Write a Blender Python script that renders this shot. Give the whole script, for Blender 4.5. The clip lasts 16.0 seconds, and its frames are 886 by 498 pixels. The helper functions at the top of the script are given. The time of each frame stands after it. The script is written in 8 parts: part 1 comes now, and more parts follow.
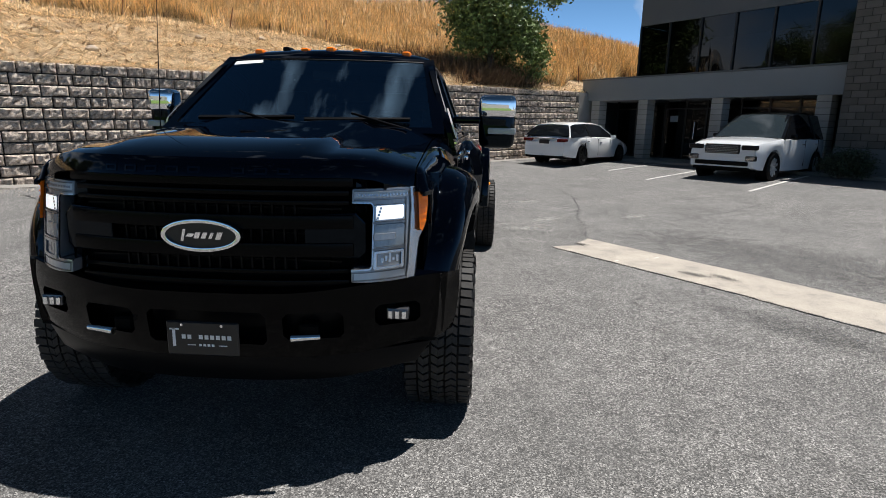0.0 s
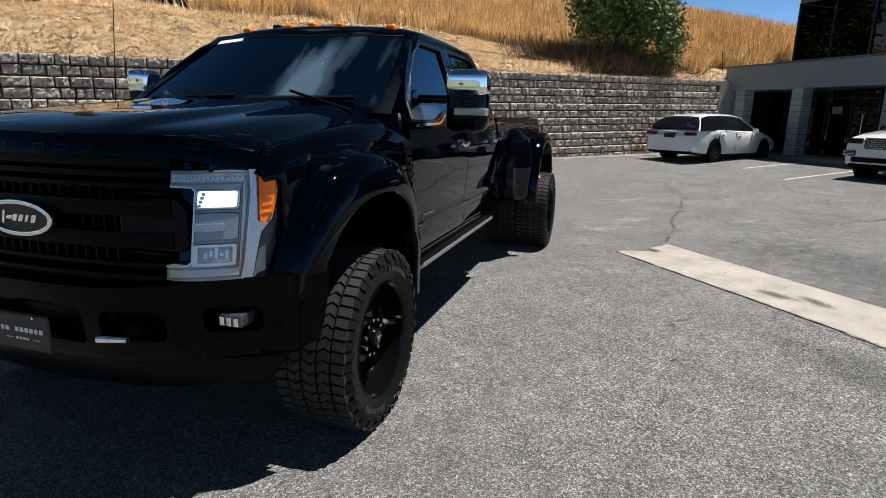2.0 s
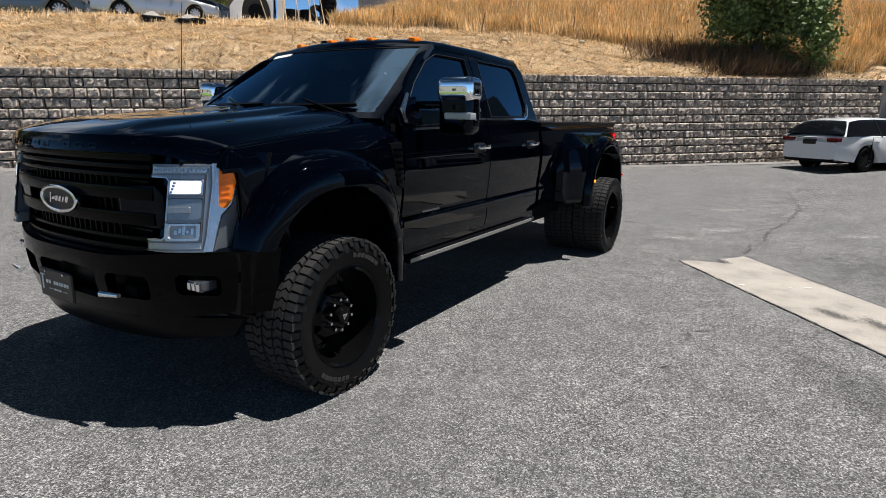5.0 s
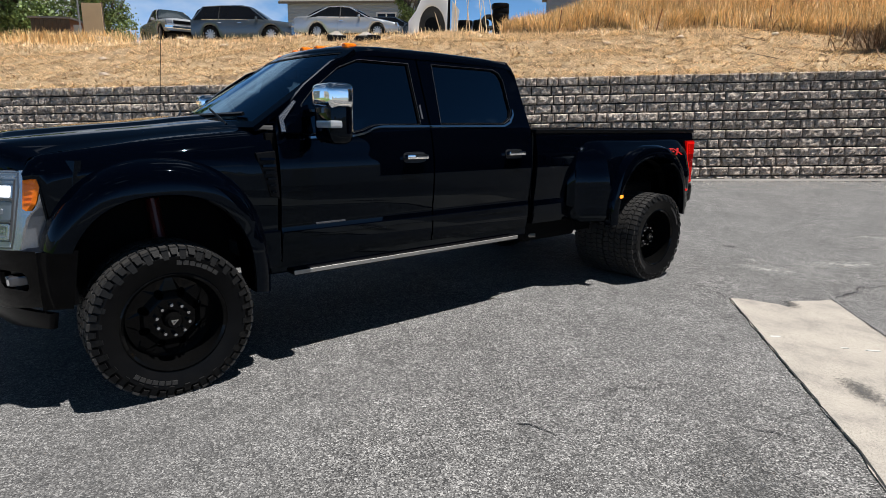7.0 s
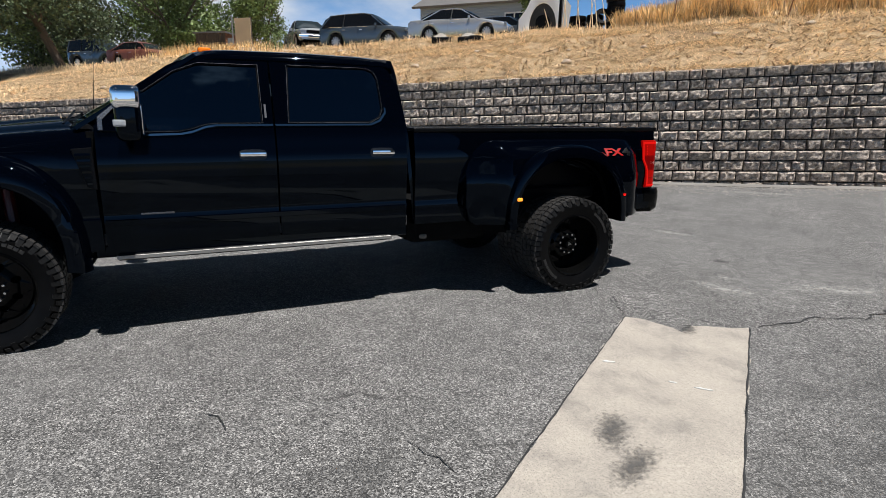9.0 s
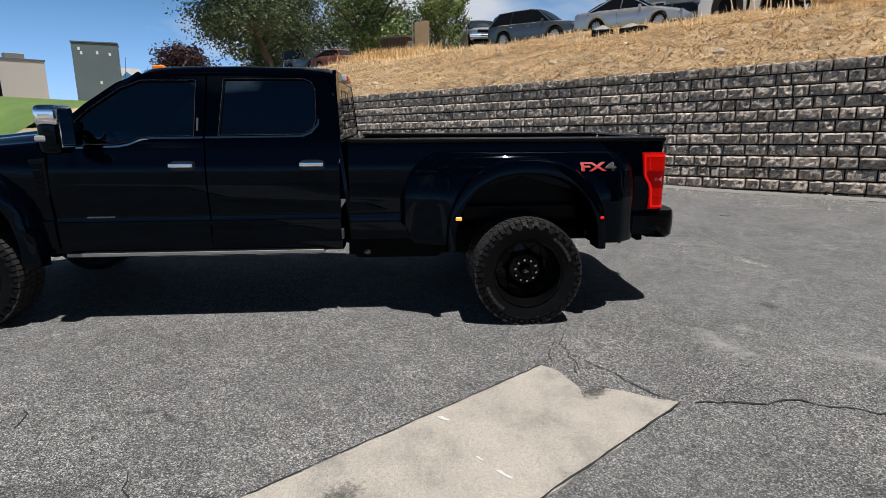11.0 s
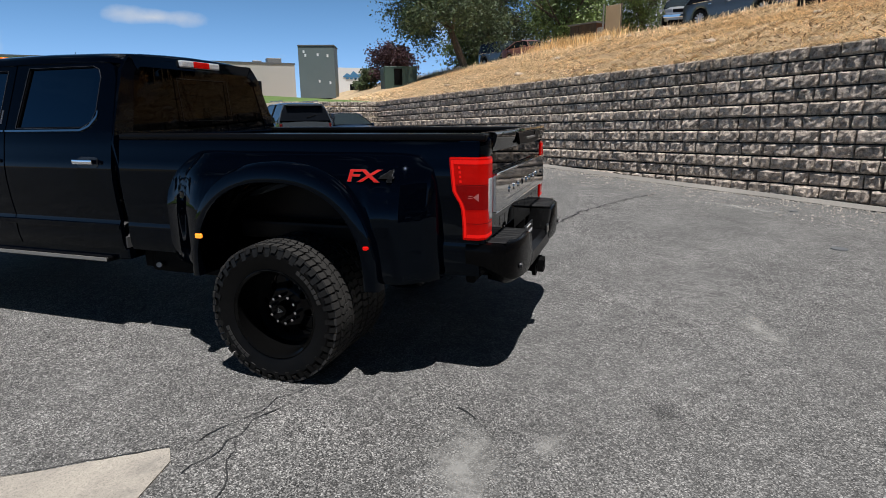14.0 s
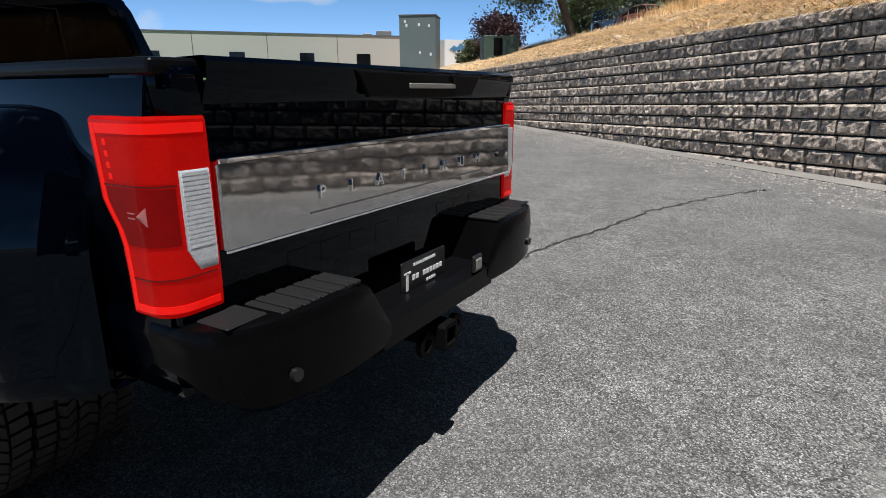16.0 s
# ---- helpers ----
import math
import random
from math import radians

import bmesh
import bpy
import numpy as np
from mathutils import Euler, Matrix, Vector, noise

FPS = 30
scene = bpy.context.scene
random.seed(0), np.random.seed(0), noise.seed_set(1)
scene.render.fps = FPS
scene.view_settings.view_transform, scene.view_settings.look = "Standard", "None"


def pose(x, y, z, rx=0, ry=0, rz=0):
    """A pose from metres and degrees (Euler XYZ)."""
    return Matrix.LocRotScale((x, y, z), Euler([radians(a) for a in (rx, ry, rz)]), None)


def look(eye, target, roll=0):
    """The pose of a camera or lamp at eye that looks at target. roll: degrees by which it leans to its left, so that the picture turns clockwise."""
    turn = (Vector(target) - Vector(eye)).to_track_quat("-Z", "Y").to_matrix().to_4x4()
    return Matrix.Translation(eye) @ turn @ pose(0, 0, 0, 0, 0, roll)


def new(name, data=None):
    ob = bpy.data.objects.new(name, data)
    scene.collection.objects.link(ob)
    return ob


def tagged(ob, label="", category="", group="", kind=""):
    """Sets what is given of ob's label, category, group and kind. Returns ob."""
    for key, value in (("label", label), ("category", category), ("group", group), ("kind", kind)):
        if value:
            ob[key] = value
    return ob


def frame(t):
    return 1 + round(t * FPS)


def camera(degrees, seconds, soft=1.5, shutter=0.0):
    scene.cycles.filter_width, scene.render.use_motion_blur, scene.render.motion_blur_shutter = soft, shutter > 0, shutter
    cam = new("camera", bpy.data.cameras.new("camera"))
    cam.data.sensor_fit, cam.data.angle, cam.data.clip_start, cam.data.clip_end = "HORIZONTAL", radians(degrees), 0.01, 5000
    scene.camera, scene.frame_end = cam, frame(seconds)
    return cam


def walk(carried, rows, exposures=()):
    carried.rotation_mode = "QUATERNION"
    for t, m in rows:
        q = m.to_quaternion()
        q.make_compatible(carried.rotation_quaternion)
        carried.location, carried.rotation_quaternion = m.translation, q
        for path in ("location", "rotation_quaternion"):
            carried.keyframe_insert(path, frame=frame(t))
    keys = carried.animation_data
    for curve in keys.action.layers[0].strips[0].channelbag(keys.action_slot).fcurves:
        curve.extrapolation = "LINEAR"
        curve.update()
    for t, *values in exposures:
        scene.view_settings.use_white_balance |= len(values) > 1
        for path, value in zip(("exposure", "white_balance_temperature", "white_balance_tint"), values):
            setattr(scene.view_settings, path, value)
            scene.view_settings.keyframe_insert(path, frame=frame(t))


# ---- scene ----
cam = camera(74.9, 16.0, soft=0.9)
METRES, EYE, TILT, LEAN, TURN = 15.637, 1.548, 0.0, 0.0, 3.2
ROWS = [
    (0.0, 0.0, 0.0, 0.0, 0.28, -12.08, -1.29),
    (0.5, 0.0174, 0.0085, -0.0024, 2.3, -12.25, -1.28),
    (1.0, 0.0301, 0.0249, -0.0038, 7.62, -12.6, -1.22),
    (1.5, 0.0529, 0.0332, -0.003, 12.15, -12.85, -1.24),
    (2.0, 0.0689, 0.0422, -0.0039, 14.31, -12.91, -1.3),
    (2.5, 0.0828, 0.0406, -0.0051, 16.23, -12.95, -1.38),
    (3.0, 0.0907, 0.028, -0.0018, 18.07, -13.0, -1.43),
    (3.5, 0.0928, 0.0093, -0.0033, 19.55, -12.92, -1.38),
    (6.0, 0.1659, 0.094, -0.0034, 37.82, -12.41, -0.69),
    (6.5, 0.187, 0.1184, -0.0027, 43.78, -12.3, -0.53),
    (7.0, 0.2198, 0.1412, -0.0013, 48.07, -12.25, -0.48),
    (7.5, 0.2412, 0.1685, -0.0017, 50.59, -12.22, -0.44),
    (8.0, 0.2669, 0.1997, -0.0006, 56.6, -12.27, -0.27),
    (8.5, 0.2851, 0.2303, -0.0026, 58.6, -12.28, -0.27),
    (9.0, 0.3033, 0.2675, -0.0013, 63.23, -12.32, -0.2),
    (9.5, 0.3126, 0.2996, -0.0003, 67.4, -12.38, -0.09),
    (10.0, 0.3199, 0.3352, 0.0024, 72.51, -12.49, 0.01),
    (12.5, 0.2965, 0.5147, 0.0073, 95.16, -12.91, 0.48),
    (13.0, 0.2805, 0.5496, 0.0073, 97.5, -12.93, 0.45),
    (13.5, 0.2594, 0.5834, 0.0051, 99.5, -12.97, 0.47),
    (14.0, 0.2275, 0.6069, 0.0033, 105.4, -13.15, 0.58),
    (14.5, 0.1955, 0.6239, 0.0022, 109.89, -13.27, 0.59),
    (15.0, 0.1583, 0.6328, -0.0011, 112.26, -13.3, 0.5),
    (15.5, 0.1207, 0.6374, -0.0054, 114.18, -13.66, 0.43),
    (16.0, 0.0777, 0.6394, -0.0086, 116.82, -15.29, 0.1),
]
walk(cam, [(t, pose(0, 0, EYE, TILT, LEAN, TURN) @ pose(METRES * x, METRES * y, METRES * z, 90 + pitch, roll, yaw)) for t, x, y, z, yaw, pitch, roll in ROWS],
     ((0, 0.40, 6250, 10), (3.7, 0.36, 6200, 10), (7, 0.33, 6150, 10), (8.5, 0.27, 6150, 10), (10, 0.13, 6150, 10), (13, 0.04, 6150, 10), (14.5, 0.08, 6100, 10), (16, 0.24, 6100, 10)))

# ---------------------------------------------------------------- light
SUN_WAY = Vector((0.27, 0.18, 1.0)).normalized()
world = bpy.data.worlds.new("sky")
scene.world = world
world.use_nodes = True
wn, wl = world.node_tree.nodes, world.node_tree.links
sky = wn.new("ShaderNodeTexSky")
sky.sky_type, sky.sun_disc = "NISHITA", False
sky.sun_elevation, sky.sun_rotation = math.asin(SUN_WAY.z), math.atan2(SUN_WAY.x, SUN_WAY.y)
sky.altitude, sky.air_density, sky.dust_density, sky.ozone_density = 800, 1.0, 0.2, 1.5
w_co = wn.new("ShaderNodeTexCoord")
w_map = wn.new("ShaderNodeMapping")
w_map.inputs["Scale"].default_value = (4.6, 2.0, 5.0)
w_map.inputs["Location"].default_value = (3.1, 0.4, 0.0)
w_noise = wn.new("ShaderNodeTexNoise")
w_noise.inputs["Scale"].default_value, w_noise.inputs["Detail"].default_value = 1.6, 9.0
w_ramp = wn.new("ShaderNodeValToRGB")
w_ramp.color_ramp.elements[0].position, w_ramp.color_ramp.elements[1].position = 0.61, 0.80
w_mix = wn.new("ShaderNodeMixRGB")
w_mix.inputs["Color2"].default_value = (14.0, 14.6, 15.4, 1)
w_bg = wn["Background"]
w_bg.inputs["Strength"].default_value = 0.042
wl.new(w_co.outputs["Generated"], w_map.inputs["Vector"])
wl.new(w_map.outputs["Vector"], w_noise.inputs["Vector"])
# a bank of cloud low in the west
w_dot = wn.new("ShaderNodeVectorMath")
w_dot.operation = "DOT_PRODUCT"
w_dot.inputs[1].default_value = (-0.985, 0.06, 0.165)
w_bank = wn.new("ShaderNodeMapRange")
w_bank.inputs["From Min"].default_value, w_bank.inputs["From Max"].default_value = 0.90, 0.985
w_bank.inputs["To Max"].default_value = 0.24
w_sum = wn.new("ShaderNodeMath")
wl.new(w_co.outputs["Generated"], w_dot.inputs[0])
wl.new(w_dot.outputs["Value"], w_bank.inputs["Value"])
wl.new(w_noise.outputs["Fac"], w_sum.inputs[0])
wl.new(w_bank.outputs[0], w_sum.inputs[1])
# thin wisps high in the north
w_dot2 = wn.new("ShaderNodeVectorMath")
w_dot2.operation = "DOT_PRODUCT"
w_dot2.inputs[1].default_value = (-0.22, 0.42, 0.88)
w_wisp = wn.new("ShaderNodeMapRange")
w_wisp.inputs["From Min"].default_value, w_wisp.inputs["From Max"].default_value = 0.90, 0.99
w_wisp.inputs["To Max"].default_value = 0.10
w_sum2 = wn.new("ShaderNodeMath")
wl.new(w_co.outputs["Generated"], w_dot2.inputs[0])
wl.new(w_dot2.outputs["Value"], w_wisp.inputs["Value"])
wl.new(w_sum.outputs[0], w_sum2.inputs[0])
wl.new(w_wisp.outputs[0], w_sum2.inputs[1])
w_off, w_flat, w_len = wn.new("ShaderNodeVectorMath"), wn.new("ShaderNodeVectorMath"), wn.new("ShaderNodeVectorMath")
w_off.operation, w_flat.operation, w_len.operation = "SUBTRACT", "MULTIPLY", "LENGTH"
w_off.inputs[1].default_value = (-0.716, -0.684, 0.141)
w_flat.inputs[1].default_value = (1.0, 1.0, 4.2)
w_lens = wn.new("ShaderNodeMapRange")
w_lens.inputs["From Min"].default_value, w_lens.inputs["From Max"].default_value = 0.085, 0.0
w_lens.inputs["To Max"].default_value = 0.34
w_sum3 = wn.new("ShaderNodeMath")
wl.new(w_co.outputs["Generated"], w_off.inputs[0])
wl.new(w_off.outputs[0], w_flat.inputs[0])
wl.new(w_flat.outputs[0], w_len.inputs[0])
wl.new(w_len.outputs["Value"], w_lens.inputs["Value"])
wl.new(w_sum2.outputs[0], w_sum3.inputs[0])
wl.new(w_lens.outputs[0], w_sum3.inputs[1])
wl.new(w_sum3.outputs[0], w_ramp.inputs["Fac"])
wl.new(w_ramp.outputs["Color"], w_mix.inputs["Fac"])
w_blue = wn.new("ShaderNodeMixRGB")
w_blue.inputs["Fac"].default_value, w_blue.inputs["Color2"].default_value = 0.75, (2.9, 7.3, 14.4, 1)
wl.new(sky.outputs["Color"], w_blue.inputs["Color1"])
# dims the sky overhead and lifts the horizon, to cut fill light and deepen shadows
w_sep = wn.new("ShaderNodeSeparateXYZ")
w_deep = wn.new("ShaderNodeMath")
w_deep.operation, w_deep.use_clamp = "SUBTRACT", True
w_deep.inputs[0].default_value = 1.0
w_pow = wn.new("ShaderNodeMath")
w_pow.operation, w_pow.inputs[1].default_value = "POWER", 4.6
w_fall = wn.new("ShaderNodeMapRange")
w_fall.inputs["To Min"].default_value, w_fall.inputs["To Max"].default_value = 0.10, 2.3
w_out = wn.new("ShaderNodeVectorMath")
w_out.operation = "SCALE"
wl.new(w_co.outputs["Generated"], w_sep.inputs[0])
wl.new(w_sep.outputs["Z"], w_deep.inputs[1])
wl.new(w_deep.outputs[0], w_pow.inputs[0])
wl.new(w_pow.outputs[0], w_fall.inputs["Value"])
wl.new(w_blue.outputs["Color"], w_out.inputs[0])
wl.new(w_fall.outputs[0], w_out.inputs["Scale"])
w_hp = wn.new("ShaderNodeMath")
w_hp.operation, w_hp.inputs[1].default_value = "POWER", 14.0
w_hm = wn.new("ShaderNodeMath")
w_hm.operation, w_hm.inputs[1].default_value = "MULTIPLY", 0.55
w_haze = wn.new("ShaderNodeMixRGB")
w_haze.inputs["Color2"].default_value = (13.0, 16.0, 19.0, 1)
wl.new(w_deep.outputs[0], w_hp.inputs[0])
wl.new(w_hp.outputs[0], w_hm.inputs[0])
wl.new(w_hm.outputs[0], w_haze.inputs["Fac"])
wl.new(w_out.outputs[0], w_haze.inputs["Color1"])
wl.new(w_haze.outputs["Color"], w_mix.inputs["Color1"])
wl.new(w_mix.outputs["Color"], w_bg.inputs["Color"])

sun = new("sun", bpy.data.lights.new("sun", "SUN"))
sun.data.energy, sun.data.angle, sun.data.color = 5.8, radians(0.53), (1.0, 0.95, 0.885)
sun.matrix_world = look(SUN_WAY * 60, (0, 0, 0))

# ---------------------------------------------------------------- materials
def material(name, color, rough=0.5, metal=0.0, vary=0.15, big=1.5, fine=60.0, bump=0.15, dist=0.002, coat=0.0,
             spec=0.5, rand=0.0, glow=None, glow_strength=0.0, sheen=0.0, island=0.0, dirt=None, dirt_amount=0.0, trans=0.0, alpha=1.0):
    """A procedural surface: colour with wear at two scales, roughness that follows it, and fine relief."""
    m = bpy.data.materials.new(name)
    m.use_nodes = True
    n, l = m.node_tree.nodes, m.node_tree.links
    b = n["Principled BSDF"]
    b.inputs["Roughness"].default_value, b.inputs["Metallic"].default_value = rough, metal
    b.inputs["Coat Weight"].default_value, b.inputs["Coat Roughness"].default_value = coat, 0.03
    b.inputs["Specular IOR Level"].default_value = spec
    b.inputs["Transmission Weight"].default_value = trans
    b.inputs["Alpha"].default_value = alpha
    co = n.new("ShaderNodeTexCoord")
    n1, n2 = n.new("ShaderNodeTexNoise"), n.new("ShaderNodeTexNoise")
    n1.inputs["Scale"].default_value, n1.inputs["Detail"].default_value = big, 5
    n2.inputs["Scale"].default_value, n2.inputs["Detail"].default_value = fine, 3
    for t in (n1, n2):
        l.new(co.outputs["Object"], t.inputs["Vector"])
    add = n.new("ShaderNodeMath"); add.operation = "MULTIPLY_ADD"
    l.new(n1.outputs["Fac"], add.inputs[0]); add.inputs[1].default_value = 1.0
    l.new(n2.outputs["Fac"], add.inputs[2])
    mr = n.new("ShaderNodeMapRange")
    mr.inputs["From Min"].default_value, mr.inputs["From Max"].default_value = 0.6, 1.4
    mr.inputs["To Min"].default_value, mr.inputs["To Max"].default_value = 1 - vary, 1 + vary
    l.new(add.outputs[0], mr.inputs["Value"])
    last = mr.outputs[0]
    if rand or island:
        src = n.new("ShaderNodeNewGeometry").outputs["Random Per Island"] if island else n.new("ShaderNodeObjectInfo").outputs["Random"]
        r2 = n.new("ShaderNodeMapRange")
        k = island or rand
        r2.inputs["To Min"].default_value, r2.inputs["To Max"].default_value = 1 - k, 1 + k
        l.new(src, r2.inputs["Value"])
        mu = n.new("ShaderNodeMath"); mu.operation = "MULTIPLY"
        l.new(last, mu.inputs[0]); l.new(r2.outputs[0], mu.inputs[1])
        last = mu.outputs[0]
    mix = n.new("ShaderNodeVectorMath"); mix.operation = "SCALE"
    mix.inputs[0].default_value = color
    l.new(last, mix.inputs["Scale"])
    out = mix.outputs[0]
    if dirt:
        rp = n.new("ShaderNodeMapRange")
        rp.inputs["From Min"].default_value, rp.inputs["From Max"].default_value = 0.48, 0.68
        rp.inputs["To Max"].default_value = dirt_amount
        l.new(n1.outputs["Fac"], rp.inputs["Value"])
        dm = n.new("ShaderNodeMixRGB")
        dm.inputs["Color2"].default_value = (*dirt, 1)
        l.new(rp.outputs[0], dm.inputs["Fac"]); l.new(out, dm.inputs["Color1"])
        out = dm.outputs[0]
    l.new(out, b.inputs["Base Color"])
    if bump:
        bp = n.new("ShaderNodeBump")
        bp.inputs["Strength"].default_value, bp.inputs["Distance"].default_value = bump, dist
        l.new(n2.outputs["Fac"], bp.inputs["Height"]); l.new(bp.outputs[0], b.inputs["Normal"])
    rr = n.new("ShaderNodeMapRange")
    rr.inputs["To Min"].default_value, rr.inputs["To Max"].default_value = max(0, rough - 0.25 * vary), min(1, rough + 0.25 * vary)
    l.new(n1.outputs["Fac"], rr.inputs["Value"]); l.new(rr.outputs[0], b.inputs["Roughness"])
    if glow:
        b.inputs["Emission Color"].default_value, b.inputs["Emission Strength"].default_value = (*glow, 1), glow_strength
    return m


def nodes_of(m):
    return m.node_tree.nodes, m.node_tree.links, m.node_tree.nodes["Principled BSDF"]


def asphalt_material():
    """Aged asphalt with pale aggregate, worn smoother and darker in broad patches."""
    m = material("asphalt", (0.1, 0.1, 0.1), 0.9, bump=0)
    n, l, b = nodes_of(m)
    co = n.new("ShaderNodeTexCoord")

    def tex(kind, scale, detail=3.0):
        t = n.new(kind)
        t.inputs["Scale"].default_value = scale
        if kind == "ShaderNodeTexNoise":
            t.inputs["Detail"].default_value = detail
        l.new(co.outputs["Object"], t.inputs["Vector"])
        return t
    stones, patches, tint, mid = tex("ShaderNodeTexVoronoi", 150), tex("ShaderNodeTexNoise", 0.35, 6), tex("ShaderNodeTexNoise", 160, 2), tex("ShaderNodeTexNoise", 6, 6)
    stone_c = n.new("ShaderNodeSeparateColor")
    l.new(stones.outputs["Color"], stone_c.inputs[0])
    ramp = n.new("ShaderNodeValToRGB")
    e = ramp.color_ramp.elements
    e[0].position, e[0].color = 0.0, (0.012, 0.012, 0.0125, 1)
    e[1].position, e[1].color = 1.0, (0.46, 0.444, 0.42, 1)
    for p, c in ((0.3, 0.06), (0.62, 0.142), (0.85, 0.25)):
        k = e.new(p); k.color = (c, c * 0.965, c * 0.92, 1)
    l.new(stone_c.outputs[0], ramp.inputs[0])
    smooth = n.new("ShaderNodeMixRGB")
    smooth.inputs["Color2"].default_value = (0.124, 0.121, 0.117, 1)
    pr = n.new("ShaderNodeMapRange")
    pr.inputs["From Min"].default_value, pr.inputs["From Max"].default_value, pr.inputs["To Max"].default_value = 0.42, 0.62, 0.38
    l.new(patches.outputs["Fac"], pr.inputs["Value"])
    l.new(pr.outputs[0], smooth.inputs["Fac"]); l.new(ramp.outputs[0], smooth.inputs["Color1"])
    def scaled(last, t, lo, hi, f0=0.32, f1=0.68):
        r = n.new("ShaderNodeMapRange")
        r.inputs["From Min"].default_value, r.inputs["From Max"].default_value = f0, f1
        r.inputs["To Min"].default_value, r.inputs["To Max"].default_value = lo, hi
        l.new(t, r.inputs["Value"])
        q = n.new("ShaderNodeVectorMath"); q.operation = "SCALE"
        l.new(last, q.inputs[0]); l.new(r.outputs[0], q.inputs["Scale"])
        return q.outputs[0]
    col = scaled(smooth.outputs[0], mid.outputs["Fac"], 0.80, 1.12)
    col = scaled(col, tex("ShaderNodeTexNoise", 1.1, 5).outputs["Fac"], 0.84, 1.10)
    col = scaled(col, tex("ShaderNodeTexNoise", 28, 3).outputs["Fac"], 0.80, 1.20)
    # hairline crazing that comes and goes
    wob = tex("ShaderNodeTexNoise", 2.3, 6)
    sh = n.new("ShaderNodeVectorMath"); sh.operation = "MULTIPLY_ADD"
    sh.inputs[1].default_value = (0.9, 0.9, 0.0)
    l.new(wob.outputs["Color"], sh.inputs[0]); l.new(co.outputs["Object"], sh.inputs[2])
    cells = n.new("ShaderNodeTexVoronoi")
    cells.feature, cells.voronoi_dimensions = "DISTANCE_TO_EDGE", "2D"
    cells.inputs["Scale"].default_value = 0.62
    l.new(sh.outputs[0], cells.inputs["Vector"])
    line = n.new("ShaderNodeMapRange")
    line.inputs["From Min"].default_value, line.inputs["From Max"].default_value = 0.002, 0.0075
    line.inputs["To Min"].default_value, line.inputs["To Max"].default_value = 0.62, 0.0
    l.new(cells.outputs["Distance"], line.inputs["Value"])
    here = n.new("ShaderNodeMapRange")
    here.inputs["From Min"].default_value, here.inputs["From Max"].default_value = 0.50, 0.60
    l.new(tex("ShaderNodeTexNoise", 0.55, 3).outputs["Fac"], here.inputs["Value"])
    both = n.new("ShaderNodeMath"); both.operation = "MULTIPLY"
    l.new(line.outputs[0], both.inputs[0]); l.new(here.outputs[0], both.inputs[1])
    craze = n.new("ShaderNodeMixRGB")
    craze.inputs["Color2"].default_value = (0.022, 0.021, 0.02, 1)
    l.new(both.outputs[0], craze.inputs["Fac"]); l.new(col, craze.inputs["Color1"])
    l.new(craze.outputs[0], b.inputs["Base Color"])
    bp = n.new("ShaderNodeBump")
    bp.inputs["Strength"].default_value, bp.inputs["Distance"].default_value = 0.6, 0.004
    l.new(stones.outputs["Distance"], bp.inputs["Height"]); l.new(bp.outputs[0], b.inputs["Normal"])
    return m


def stone_material(name, dark, light, rand=0.0, island=0.0):
    """Split-face concrete block: brown grey, with pale high spots and dark pits."""
    m = material(name, light, 0.92, bump=0)
    n, l, b = nodes_of(m)
    co = n.new("ShaderNodeTexCoord")
    geo = n.new("ShaderNodeNewGeometry")
    a, c = n.new("ShaderNodeTexNoise"), n.new("ShaderNodeTexNoise")
    a.inputs["Scale"].default_value, a.inputs["Detail"].default_value = 14, 9
    c.inputs["Scale"].default_value, c.inputs["Detail"].default_value = 70, 4
    for t in (a, c):
        l.new(geo.outputs["Position"], t.inputs["Vector"])
    ramp = n.new("ShaderNodeValToRGB")
    e = ramp.color_ramp.elements
    e[0].position, e[0].color, e[1].position, e[1].color = 0.33, (*dark, 1), 0.55, (*light, 1)
    l.new(a.outputs["Fac"], ramp.inputs[0])
    src = geo.outputs["Random Per Island"] if island else n.new("ShaderNodeObjectInfo").outputs["Random"]
    r2 = n.new("ShaderNodeMapRange")
    k = island or rand
    r2.inputs["To Min"].default_value, r2.inputs["To Max"].default_value = 1 - k, 1 + k
    l.new(src, r2.inputs["Value"])
    sp = n.new("ShaderNodeMapRange")
    sp.inputs["From Min"].default_value, sp.inputs["From Max"].default_value = 0.3, 0.7
    sp.inputs["To Min"].default_value, sp.inputs["To Max"].default_value = 0.7, 1.3
    l.new(c.outputs["Fac"], sp.inputs["Value"])
    mu = n.new("ShaderNodeMath"); mu.operation = "MULTIPLY"
    l.new(sp.outputs[0], mu.inputs[0]); l.new(r2.outputs[0], mu.inputs[1])
    sc = n.new("ShaderNodeVectorMath"); sc.operation = "SCALE"
    l.new(ramp.outputs[0], sc.inputs[0]); l.new(mu.outputs[0], sc.inputs["Scale"])
    l.new(sc.outputs[0], b.inputs["Base Color"])
    ad = n.new("ShaderNodeMath"); ad.operation = "MULTIPLY_ADD"
    ad.inputs[1].default_value = 0.35
    l.new(c.outputs["Fac"], ad.inputs[0]); l.new(a.outputs["Fac"], ad.inputs[2])
    bp = n.new("ShaderNodeBump")
    bp.inputs["Strength"].default_value, bp.inputs["Distance"].default_value = 1.0, 0.05
    l.new(ad.outputs[0], bp.inputs["Height"]); l.new(bp.outputs[0], b.inputs["Normal"])
    return m


